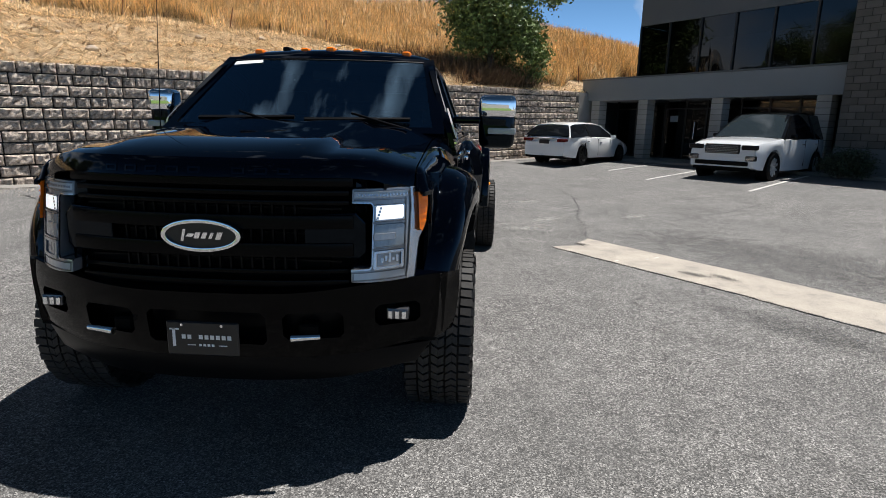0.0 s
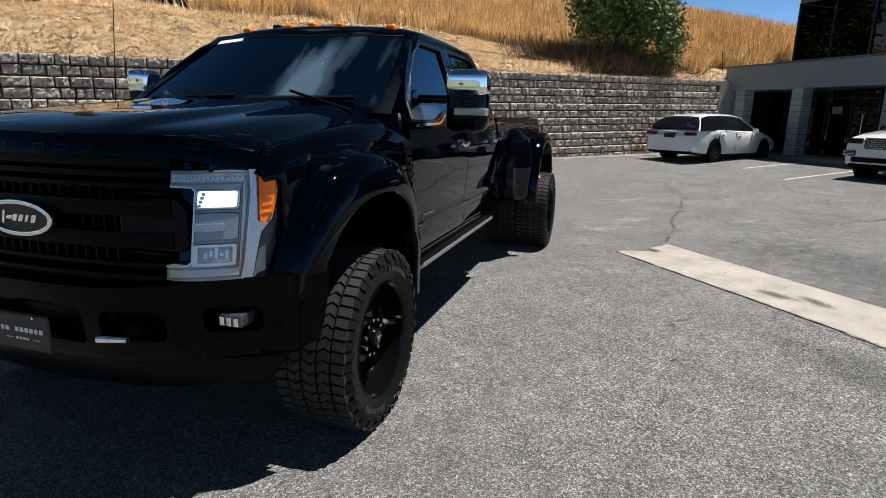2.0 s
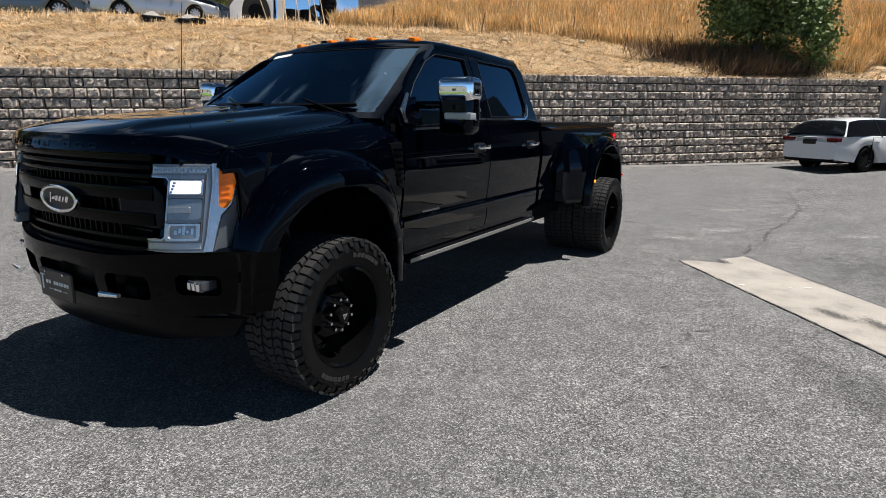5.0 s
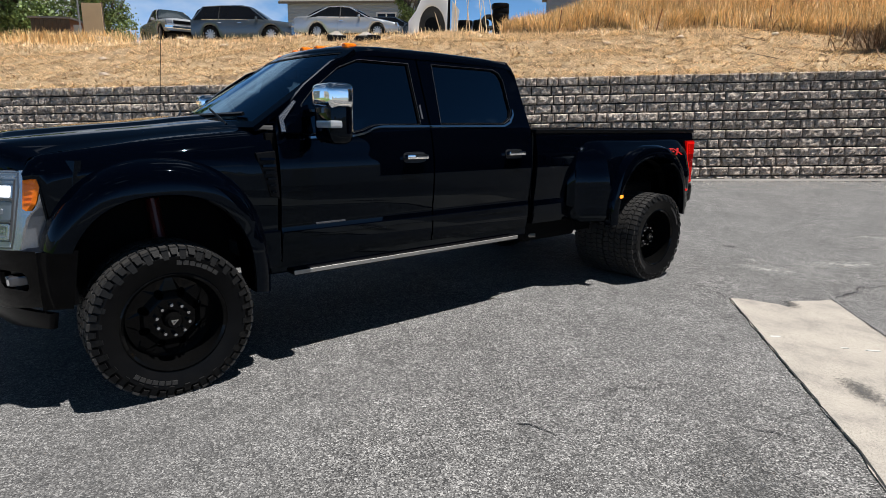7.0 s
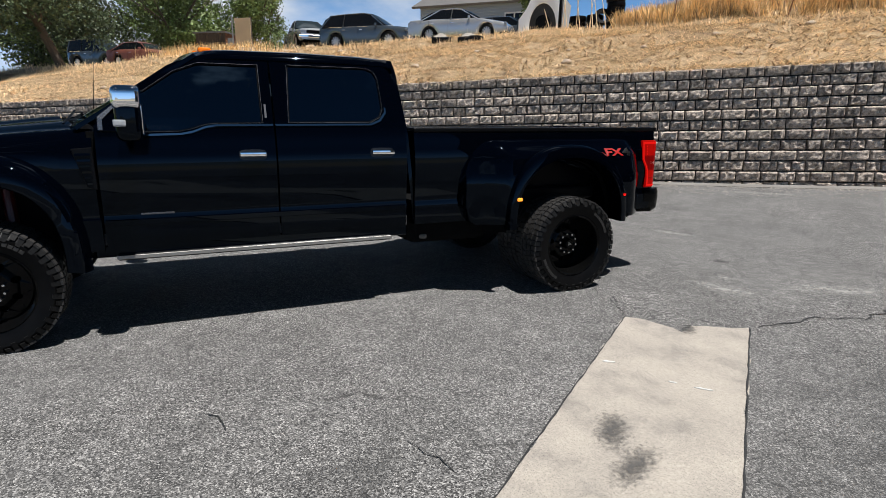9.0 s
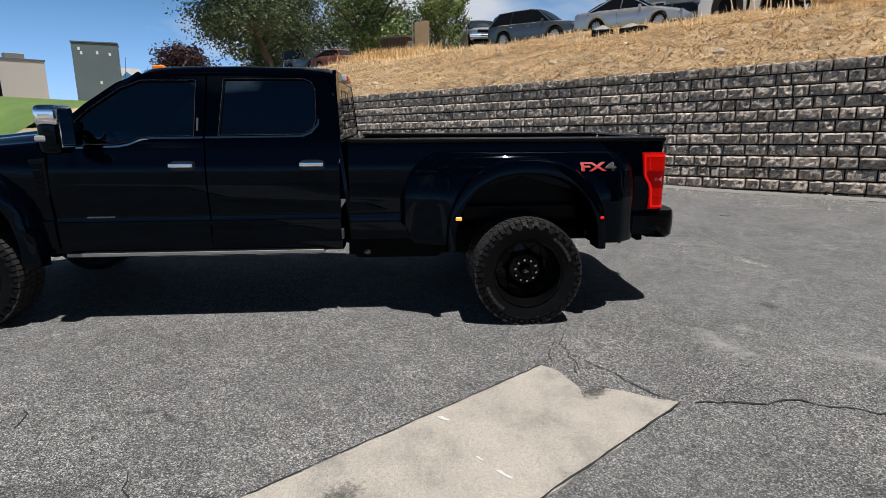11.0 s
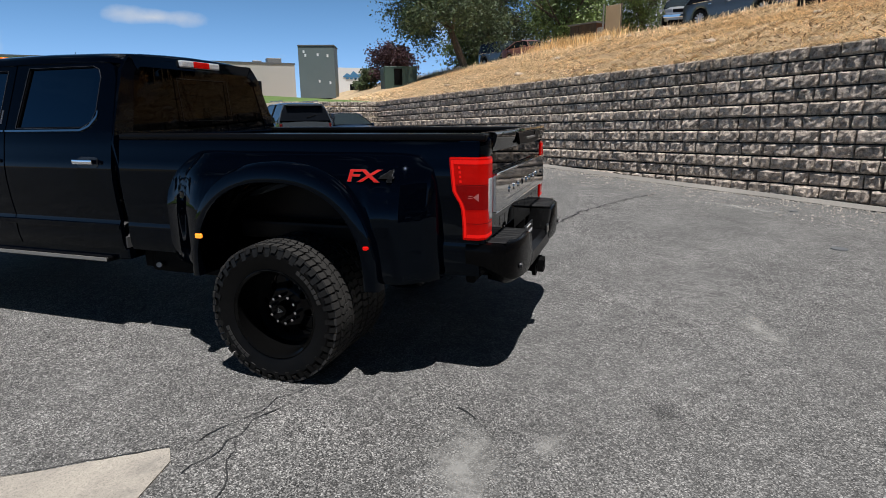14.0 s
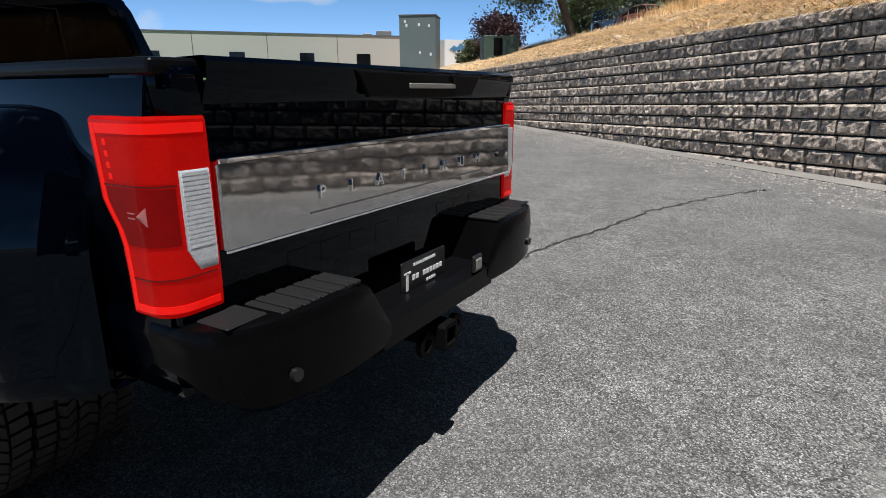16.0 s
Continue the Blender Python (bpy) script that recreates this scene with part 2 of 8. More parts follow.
def concrete_material():
    """Old broomed concrete: pale, mottled, specked with dark grit."""
    m = material("pale_concrete", (0.36, 0.33, 0.28), 0.9, bump=0)
    n, l, b = nodes_of(m)
    co = n.new("ShaderNodeTexCoord")
    a, c, g = n.new("ShaderNodeTexNoise"), n.new("ShaderNodeTexNoise"), n.new("ShaderNodeTexNoise")
    for t, sc, de in ((a, 2.6, 10), (c, 55, 4), (g, 150, 2)):
        t.inputs["Scale"].default_value, t.inputs["Detail"].default_value = sc, de
        t.inputs["Roughness"].default_value = 0.68
        l.new(co.outputs["Object"], t.inputs["Vector"])
    ramp = n.new("ShaderNodeValToRGB")
    e = ramp.color_ramp.elements
    e[0].position, e[0].color, e[1].position, e[1].color = 0.33, (0.235, 0.215, 0.19, 1), 0.60, (0.40, 0.36, 0.305, 1)
    k = e.new(0.46); k.color = (0.345, 0.31, 0.265, 1)
    l.new(a.outputs["Fac"], ramp.inputs[0])
    last = ramp.outputs[0]
    for t, f0, f1, lo, hi in ((c, 0.3, 0.7, 0.80, 1.18), (g, 0.34, 0.46, 0.45, 1.0)):
        r, q = n.new("ShaderNodeMapRange"), n.new("ShaderNodeVectorMath")
        r.inputs["From Min"].default_value, r.inputs["From Max"].default_value, r.inputs["To Min"].default_value, r.inputs["To Max"].default_value = f0, f1, lo, hi
        q.operation = "SCALE"
        l.new(t.outputs["Fac"], r.inputs["Value"]); l.new(last, q.inputs[0]); l.new(r.outputs[0], q.inputs["Scale"])
        last = q.outputs[0]
    l.new(last, b.inputs["Base Color"])
    bp = n.new("ShaderNodeBump")
    bp.inputs["Strength"].default_value, bp.inputs["Distance"].default_value = 0.6, 0.006
    l.new(c.outputs["Fac"], bp.inputs["Height"]); l.new(bp.outputs[0], b.inputs["Normal"])
    return m


def tinted_glass(name, tint, rough=0.0, clear=0.3, ior=1.52, sheen=(1.0, 1.0, 1.0)):
    """Window glass: mirrors by its gloss and lets a share of the light through."""
    m = bpy.data.materials.new(name)
    m.use_nodes = True
    n, l = m.node_tree.nodes, m.node_tree.links
    n.remove(n["Principled BSDF"])
    g, t, mx, fr = n.new("ShaderNodeBsdfGlossy"), n.new("ShaderNodeBsdfTransparent"), n.new("ShaderNodeMixShader"), n.new("ShaderNodeFresnel")
    g.inputs["Roughness"].default_value = rough
    g.inputs["Color"].default_value = (*sheen, 1)
    fr.inputs["IOR"].default_value = ior
    t.inputs["Color"].default_value = (*[clear * c for c in tint], 1)
    l.new(fr.outputs[0], mx.inputs[0]); l.new(t.outputs[0], mx.inputs[1]); l.new(g.outputs[0], mx.inputs[2])
    l.new(mx.outputs[0], n["Material Output"].inputs["Surface"])
    return m


def stain_material(name, color, scale, cover, most=0.85):
    """A blotch that breaks up into specks towards its rim."""
    m = material(name, color, 0.92, vary=0.2, big=4, fine=90, bump=0.2)
    n, l, b = nodes_of(m)
    co, ln, ns = n.new("ShaderNodeTexCoord"), n.new("ShaderNodeVectorMath"), n.new("ShaderNodeTexNoise")
    ln.operation = "LENGTH"
    ns.inputs["Scale"].default_value, ns.inputs["Detail"].default_value, ns.inputs["Roughness"].default_value = scale, 8, 0.75
    l.new(co.outputs["Object"], ns.inputs["Vector"])
    sh = n.new("ShaderNodeVectorMath"); sh.operation = "SUBTRACT"
    sh.inputs[1].default_value = (0.5, 0.5, 0.0)
    fl = n.new("ShaderNodeVectorMath"); fl.operation = "MULTIPLY"
    fl.inputs[1].default_value = (1, 1, 0)
    l.new(co.outputs["Generated"], sh.inputs[0]); l.new(sh.outputs[0], fl.inputs[0]); l.new(fl.outputs[0], ln.inputs[0])
    a = n.new("ShaderNodeMath"); a.operation = "MULTIPLY_ADD"
    a.inputs[1].default_value, a.inputs[2].default_value = -0.85, cover
    l.new(ln.outputs["Value"], a.inputs[0])
    ad = n.new("ShaderNodeMath"); ad.operation = "ADD"
    l.new(a.outputs[0], ad.inputs[0]); l.new(ns.outputs["Fac"], ad.inputs[1])
    mr = n.new("ShaderNodeMapRange")
    mr.inputs["From Min"].default_value, mr.inputs["From Max"].default_value, mr.inputs["To Max"].default_value = 0.60, 0.86, most
    l.new(ad.outputs[0], mr.inputs["Value"]); l.new(mr.outputs[0], b.inputs["Alpha"])
    return m


PALESTAIN = stain_material("pale_dust_stain", (0.33, 0.32, 0.30), 6, 0.34, 0.6)
DARKSTAIN = stain_material("dark_scuff", (0.085, 0.08, 0.075), 30, 0.36, 0.85)
TARSTAIN = stain_material("smooth_tar_patch", (0.072, 0.071, 0.07), 4, 0.50, 0.3)
ASPHALT = asphalt_material()
STONE = stone_material("split_stone", (0.17, 0.14, 0.115), (0.52, 0.435, 0.36), rand=0.2)
STONE_REST = stone_material("split_stone_rest", (0.17, 0.14, 0.115), (0.52, 0.435, 0.36), island=0.2)
JOINT = material("joint_dark", (0.028, 0.025, 0.022), 0.95, vary=0.3, fine=40, bump=0.3)
CONCRETE = concrete_material()
GUTTER = material("gutter_concrete", (0.20, 0.186, 0.168), 0.9, vary=0.35, big=0.8, fine=60, bump=0.3, dist=0.004)
CRACK = material("crack_tar", (0.02, 0.02, 0.02), 0.8, vary=0.2)
STRAW = material("straw_soil", (0.49, 0.365, 0.22), 0.95, vary=0.45, big=1.4, fine=18, bump=0.8, dist=0.03, dirt=(0.20, 0.14, 0.085), dirt_amount=0.8)
DRYGRASS = material("dry_grass", (0.72, 0.50, 0.24), 0.85, vary=0.35, big=0.9, fine=5, bump=0, island=0.45)
MOWN = material("mown_straw", (0.82, 0.64, 0.41), 0.85, vary=0.2, big=0.5, fine=5, bump=0, island=0.6)
LITTER = material("dead_litter", (0.17, 0.105, 0.055), 0.9, vary=0.25, big=0.5, fine=5, bump=0, island=0.4)
LAWN = material("lawn", (0.10, 0.16, 0.035), 0.95, vary=0.35, big=0.7, fine=25, bump=0.6, dist=0.02)
EARTH = material("far_earth", (0.30, 0.24, 0.15), 0.95, vary=0.25, big=0.01, fine=0.2, bump=0)
BLACK = material("black_paint", (0.0003, 0.0006, 0.0018), 0.025, vary=0.04, bump=0, spec=0.18)
BUMPERBLACK = material("bumper_black", (0.0004, 0.0005, 0.0009), 0.05, vary=0.1, bump=0, spec=0.1)
# blue specular tint puts a sky sheen into the paint's reflections
BLACK.node_tree.nodes["Principled BSDF"].inputs["Specular Tint"].default_value = (0.62, 0.80, 1.0, 1)
CHROME = material("chrome", (0.85, 0.86, 0.88), 0.04, 1.0, vary=0.03, bump=0)
SATIN = material("satin_plate", (0.47, 0.475, 0.485), 0.05, 1.0, vary=0.04, big=3, fine=6, bump=0.12, dist=0.004)
RUBBER = material("tyre_rubber", (0.003, 0.003, 0.0032), 0.45, spec=0.11, vary=0.3, big=6, fine=120, bump=0.3, dirt=(0.007, 0.0066, 0.006), dirt_amount=0.35)
SIDELUG = material("side_lug", (0.009, 0.0088, 0.0086), 0.5, spec=0.16, vary=0.3, big=8, fine=90, bump=0.4)
TREADDUST = material("dusty_tread", (0.034, 0.0325, 0.031), 0.5, spec=0.16, vary=0.3, big=8, fine=90, bump=0.4)
WHEELBLACK = material("gloss_black_alloy", (0.003, 0.003, 0.003), 0.08, 0.0, vary=0.1, bump=0, spec=0.12)
PLASTIC = material("black_plastic", (0.0035, 0.0035, 0.004), 0.3, vary=0.15, big=4, fine=250, bump=0.2, dist=0.0008, spec=0.08)
GRILLEBLACK = material("grille_black", (0.002, 0.002, 0.0022), 0.22, vary=0.1, big=6, fine=200, bump=0.05, spec=0.07)
STEP = material("ribbed_step", (0.010, 0.010, 0.0105), 0.6, spec=0.2, vary=0.2, fine=180, bump=0.3, dist=0.001)
FRAME = material("underbody_black", (0.004, 0.004, 0.004), 0.7, spec=0.05, vary=0.3, big=4, fine=60, bump=0.2)
CABIN = material("cabin_trim", (0.05, 0.05, 0.052), 0.7, vary=0.2, fine=90, bump=0.2)
STEEL = material("bright_steel", (0.55, 0.55, 0.56), 0.25, 1.0, vary=0.1, big=5, fine=150, bump=0.05)
ALUM = material("step_edge", (0.30, 0.285, 0.26), 0.5, 0.6, vary=0.1, big=4, fine=120, bump=0.05)
LAMPGREY = material("lamp_housing", (0.19, 0.20, 0.215), 0.25, 0.25, vary=0.15, big=15, fine=120, bump=0.1, coat=1.0)
LAMPSLATE = material("lamp_slate", (0.15, 0.175, 0.20), 0.25, 0.2, vary=0.12, big=15, fine=120, bump=0.05, coat=1.0)
LAMPDARK = material("lamp_dark", (0.06, 0.06, 0.065), 0.2, 0.3, vary=0.15, big=15, fine=120, bump=0.1, coat=1.0)
LAMPSILVER = material("lamp_bezel", (0.40, 0.41, 0.43), 0.22, 0.9, vary=0.1, big=15, fine=120, bump=0.05)
LED = material("lit_headlamp", (0.9, 0.9, 0.9), 0.2, vary=0.02, bump=0, glow=(1.0, 0.97, 0.92), glow_strength=0.6)
LEDDIM = material("daytime_strip", (0.36, 0.375, 0.39), 0.15, vary=0.05, bump=0.1, fine=200, coat=1.0)
AMBER = material("amber_lens", (0.95, 0.21, 0.008), 0.2, vary=0.2, big=30, fine=150, bump=0.3, spec=0.3)
AMBERLIT = material("amber_marker_lit", (0.8, 0.2, 0.02), 0.2, vary=0.05, bump=0, glow=(1.0, 0.3, 0.02), glow_strength=1.2)
REDLENS = material("red_lens", (0.22, 0.003, 0.0015), 0.12, vary=0.35, big=18, fine=160, bump=0.2, coat=0.0, spec=0.08, glow=(1.0, 0.004, 0.002), glow_strength=0.19)
PALEMARK = material("pale_red_mark", (0.40, 0.13, 0.12), 0.3, vary=0.1, bump=0)
REDMID = material("middle_red_lens", (0.12, 0.0015, 0.0015), 0.1, vary=0.25, big=18, fine=160, bump=0.1, spec=0.1, glow=(1.0, 0.004, 0.004), glow_strength=0.06)
REDDEEP = material("deep_red_lens", (0.085, 0.002, 0.002), 0.1, vary=0.2, big=18, fine=160, bump=0.05, spec=0.4)
REDLIT = material("red_lamp_lit", (0.35, 0.004, 0.003), 0.15, vary=0.05, bump=0, glow=(1.0, 0.010, 0.005), glow_strength=0.45, spec=0.2)
CLEARLENS = material("reverse_lens", (0.6, 0.62, 0.64), 0.15, 0.05, vary=0.2, big=40, fine=150, bump=0.4, coat=1.0)
WHITELET = material("white_print", (0.75, 0.75, 0.75), 0.5, vary=0.05, bump=0)
PLATEBLACK = material("plate_black", (0.006, 0.006, 0.007), 0.35, vary=0.1, bump=0)
BADGEGREY = material("grey_badge", (0.035, 0.036, 0.04), 0.4, vary=0.08, bump=0)
REDBADGE = material("red_badge", (0.36, 0.008, 0.006), 0.5, vary=0.08, bump=0, spec=0.15)
GREYBADGE = material("dark_silver_badge", (0.16, 0.16, 0.17), 0.3, 0.7, vary=0.08, bump=0)
# blue sheen on windshield and side glass colours their reflections like sky
WINDSHIELD = tinted_glass("windshield_glass", (0.62, 0.80, 0.92), clear=0.55, ior=2.6, sheen=(0.50, 0.76, 1.0))
REARGLASS = tinted_glass("rear_privacy_glass", (0.7, 0.8, 1.0), clear=0.012, ior=1.2)
SIDEGLASS = tinted_glass("privacy_glass", (0.7, 0.8, 1.0), clear=0.012, ior=2.4, sheen=(0.5, 0.76, 1.0))
REDPAINT = material("red_spring", (0.07, 0.003, 0.0025), 0.4, vary=0.15, bump=0.1)
FASCIA = material("grey_stucco", (0.22, 0.23, 0.24), 0.85, vary=0.08, big=0.6, fine=60, bump=0.2)
FASCIADARK = material("dark_fascia", (0.10, 0.105, 0.11), 0.8, vary=0.08, big=0.6, fine=60, bump=0.2)
PIERSTONE = material("pier_block", (0.36, 0.34, 0.31), 0.9, vary=0.14, big=3, fine=60, bump=0.4, dist=0.004, rand=0.1)
WINGSTONE = material("dark_wing_block", (0.10, 0.09, 0.078), 0.92, vary=0.2, big=3, fine=60, bump=0.5, dist=0.006, rand=0.18)
FRAMEMETAL = material("dark_mullion", (0.015, 0.015, 0.016), 0.4, 0.3, vary=0.1, bump=0)
OFFICEGLASS = tinted_glass("office_glass", (0.8, 0.85, 0.9), clear=0.10, ior=1.42)
# near-black colour carries the shade of unlit interiors
INTERIORSHADE = material("painted_interior_shade", (0.03, 0.03, 0.03), 0.9, vary=0.3, big=1, fine=10, bump=0)
WHITELINE = material("worn_white_paint", (0.55, 0.54, 0.51), 0.8, vary=0.25, big=4, fine=60, bump=0.1, dirt=(0.2, 0.195, 0.19), dirt_amount=0.85)
LEAF = material("green_leaves", (0.125, 0.175, 0.045), 0.6, vary=0.3, big=0.6, fine=5, bump=0, island=0.45)
LEAFDARK = material("dark_evergreen_leaves", (0.022, 0.034, 0.014), 0.6, vary=0.3, big=0.6, fine=5, bump=0, island=0.4)
LEAFGREY = material("grey_green_leaves", (0.062, 0.088, 0.036), 0.6, vary=0.3, big=0.6, fine=5, bump=0, island=0.45)
LEAFRED = material("dark_red_leaves", (0.05, 0.02, 0.025), 0.6, vary=0.3, big=0.6, fine=5, bump=0, island=0.45)
BARK = material("bark", (0.10, 0.075, 0.055), 0.95, vary=0.3, big=4, fine=40, bump=0.8, dist=0.02)
WHITECAR = material("white_car_paint", (0.78, 0.78, 0.77), 0.12, vary=0.02, bump=0, coat=0.5)
SILVERCAR = material("silver_car_paint", (0.45, 0.46, 0.47), 0.2, 0.5, vary=0.04, bump=0, coat=0.5)
PALECAR = material("pale_silver_paint", (0.62, 0.635, 0.65), 0.16, 0.0, vary=0.03, bump=0, coat=0.6)
GREYCAR = material("grey_car_paint", (0.07, 0.085, 0.10), 0.15, 0.3, vary=0.04, bump=0, coat=0.6)
BLUECAR = material("dark_blue_car_paint", (0.02, 0.035, 0.07), 0.15, 0.2, vary=0.04, bump=0, coat=0.6)
REDCAR = material("faded_red_paint", (0.17, 0.06, 0.045), 0.3, vary=0.1, bump=0)
CARGLASS = material("car_glass", (0.006, 0.007, 0.009), 0.04, vary=0.05, bump=0, spec=0.22)
WINDSCREEN = material("car_windscreen", (0.022, 0.030, 0.034), 0.03, vary=0.1, big=2, bump=0, spec=0.7)
RIMSILVER = material("silver_alloy", (0.5, 0.51, 0.53), 0.3, 0.4, vary=0.06, bump=0)
SIDING = material("white_siding", (0.32, 0.37, 0.42), 0.7, vary=0.06, big=1, fine=30, bump=0.1)
ROOFING = material("grey_shingle", (0.12, 0.115, 0.11), 0.9, vary=0.2, big=2, fine=30, bump=0.4)
TANKPAINT = material("grey_green_metal", (0.12, 0.15, 0.155), 0.5, vary=0.1, big=0.8, fine=20, bump=0.05)
GREENPAINT = material("dull_green_metal", (0.035, 0.065, 0.05), 0.55, vary=0.15, big=1, fine=20, bump=0.05)
BEIGEWALL = material("beige_tilt_up", (0.43, 0.415, 0.385), 0.85, vary=0.06, big=0.15, fine=8, bump=0.05)
PALEWALL = material("white_wall", (0.7, 0.71, 0.72), 0.8, vary=0.05, big=0.3, fine=10, bump=0.05)
BLUEMARK = material("blue_sign", (0.06, 0.2, 0.38), 0.6, vary=0.05, bump=0)
GRAVEL = material("pale_gravel", (0.30, 0.27, 0.235), 0.95, vary=0.2, big=3, fine=60, bump=0, island=0.45)
PLYWOOD = material("tan_board", (0.42, 0.31, 0.19), 0.8, vary=0.12, big=2, fine=40, bump=0.1)
RUSTY = material("rusty_steel", (0.16, 0.07, 0.035), 0.85, vary=0.3, big=5, fine=40, bump=0.3)
MOUNTAIN = material("far_mountain", (0.17, 0.2, 0.19), 0.95, vary=0.2, big=0.004, fine=0.03, bump=0)
BOULDER = material("tan_boulder", (0.42, 0.34, 0.26), 0.9, vary=0.2, big=2, fine=30, bump=0.5, dist=0.02)


# ---------------------------------------------------------------- helpers
def mesh_of(name, bm, material=None, smooth=False):
    me = bpy.data.meshes.new(name)
    bm.normal_update()
    bm.to_mesh(me)
    bm.free()
    if material:
        me.materials.append(material)
    if smooth:
        me.shade_smooth()
        me.set_sharp_from_angle(angle=radians(32))
    return me


def part(name, bm, material, parent, label="", smooth=False):
    """One mesh object under a thing or a part."""
    ob = new(name, mesh_of(name, bm, material, smooth))
    ob.parent = parent
    if label:
        tagged(ob, label)
    return ob


def thing(name, label, category, m=Matrix(), group="", kind=""):
    ob = new(name)
    ob.empty_display_size = 0.2
    ob.matrix_world = m
    return tagged(ob, label, category, group, kind)


def solid(name, bm, material, label, category, m=Matrix(), group="", kind="", smooth=False):
    ob = new(name, mesh_of(name, bm, material, smooth))
    ob.matrix_world = m
    return tagged(ob, label, category, group, kind)


def box(x0, x1, y0, y1, z0, z1, bevel=0.0, seg=1, bm=None):
    bm = bm or bmesh.new()
    made = bmesh.ops.create_cube(bm, size=1.0, matrix=Matrix.LocRotScale(((x0 + x1) / 2, (y0 + y1) / 2, (z0 + z1) / 2), None, (abs(x1 - x0), abs(y1 - y0), abs(z1 - z0))))
    if bevel:
        edges = {e for v in made["verts"] for e in v.link_edges}
        bmesh.ops.bevel(bm, geom=list(edges), offset=bevel, segments=seg, profile=0.6, affect="EDGES")
    return bm


def rod(a, b, r0, r1=None, seg=12, bm=None):
    """A round bar from a to b."""
    bm = bm or bmesh.new()
    a, b = Vector(a), Vector(b)
    q = (b - a).to_track_quat("Z", "Y").to_matrix().to_4x4()
    bmesh.ops.create_cone(bm, cap_ends=True, segments=seg, radius1=r0, radius2=r0 if r1 is None else r1, depth=(b - a).length,
                          matrix=Matrix.Translation((a + b) / 2) @ q)
    return bm


def lathe(profile, seg=40, bm=None):
    """Turns (radius, x) pairs round the x axis."""
    bm = bm or bmesh.new()
    rings = []
    for r, x in profile:
        rings.append([bm.verts.new((x, r * math.cos(k * math.tau / seg), r * math.sin(k * math.tau / seg))) for k in range(seg)])
    for p, q in zip(rings, rings[1:]):
        for k in range(seg):
            bm.faces.new((p[k], p[(k + 1) % seg], q[(k + 1) % seg], q[k]))
    bmesh.ops.recalc_face_normals(bm, faces=bm.faces)
    return bm


def plate(outer, holes=(), thick=0.02, to=None, bevel=0.0, bm=None, cuts=0.0, across=0.0, facing=None):
    """A flat plate with holes from outlines in x, y; its thickness goes down z; to() bends it into place."""
    out = bm or bmesh.new()
    b2 = bmesh.new()
    for loop in (outer, *holes):
        vs = [b2.verts.new((p[0], p[1], 0)) for p in loop]
        for k in range(len(vs)):
            b2.edges.new((vs[k - 1], vs[k]))
    bmesh.ops.triangle_fill(b2, edges=b2.edges[:], use_beauty=True, use_dissolve=False, normal=(0, 0, 1))
    if cuts:
        ys = [p[1] for p in outer]
        y = min(ys) + cuts
        while y < max(ys):
            bmesh.ops.bisect_plane(b2, geom=b2.verts[:] + b2.edges[:] + b2.faces[:], plane_co=(0, y, 0), plane_no=(0, 1, 0))
            y += cuts
    if across:
        xs = [p[0] for p in outer]
        x = min(xs) + across
        while x < max(xs):
            bmesh.ops.bisect_plane(b2, geom=b2.verts[:] + b2.edges[:] + b2.faces[:], plane_co=(x, 0, 0), plane_no=(1, 0, 0))
            x += across
    for f in b2.faces:
        if f.normal.z < 0:
            f.normal_flip()
    b2.normal_update()
    if not thick:
        if to:
            for v in b2.verts:
                v.co = Vector(to(*v.co))
        b2.normal_update()
        for f in b2.faces:
            if facing and f.normal.dot(Vector(facing)) < 0:
                f.normal_flip()
        return join(out, b2)
    top = b2.faces[:]
    made = bmesh.ops.extrude_face_region(b2, geom=top, use_keep_orig=True)
    low = [v for v in made["geom"] if isinstance(v, bmesh.types.BMVert)]
    for v in low:
        v.co.z -= thick
    bmesh.ops.recalc_face_normals(b2, faces=b2.faces[:])
    if bevel:
        rim = [e for e in b2.edges if len(e.link_faces) == 2 and e.calc_face_angle(0) > 1.0]
        bmesh.ops.bevel(b2, geom=rim, offset=bevel, segments=2, profile=0.6, affect="EDGES")
    if to:
        for v in b2.verts:
            v.co = Vector(to(*v.co))
        bmesh.ops.recalc_face_normals(b2, faces=b2.faces[:])
    return join(out, b2)


def pane(x0, x1, y, z0, z1):
    """A single sheet of glass that faces -y."""
    bm = bmesh.new()
    bm.faces.new([bm.verts.new(p) for p in ((x0, y, z0), (x1, y, z0), (x1, y, z1), (x0, y, z1))])
    return bm


def join(bm, other, m=None):
    """Moves the other bmesh into bm."""
    made = {v: bm.verts.new(m @ v.co if m else v.co) for v in other.verts}
    for f in other.faces:
        try:
            bm.faces.new([made[v] for v in f.verts]).smooth = f.smooth
        except ValueError:
            pass
    other.free()
    return bm


def loft(rows, closed=False, cap=False, bm=None):
    """Faces between rows of points that all have one length."""
    bm = bm or bmesh.new()
    grid = [[bm.verts.new(p) for p in r] for r in rows]
    for a, b in zip(grid, grid[1:]):
        for k in range(len(a) - (0 if closed else 1)):
            j = (k + 1) % len(a)
            bm.faces.new((a[k], a[j], b[j], b[k]))
    if cap:
        for r in (grid[0], grid[-1]):
            bm.faces.new(r)
    bmesh.ops.recalc_face_normals(bm, faces=bm.faces[:])
    return bm


def lerp(table, x):
    """Piecewise straight through (x, y) pairs."""
    if x <= table[0][0]:
        return table[0][1]
    for (a, p), (b, q) in zip(table, table[1:]):
        if x <= b:
            return p + (q - p) * (x - a) / (b - a)
    return table[-1][1]


def smooth01(x, a, b):
    t = min(1.0, max(0.0, (x - a) / (b - a)))
    return t * t * (3 - 2 * t)


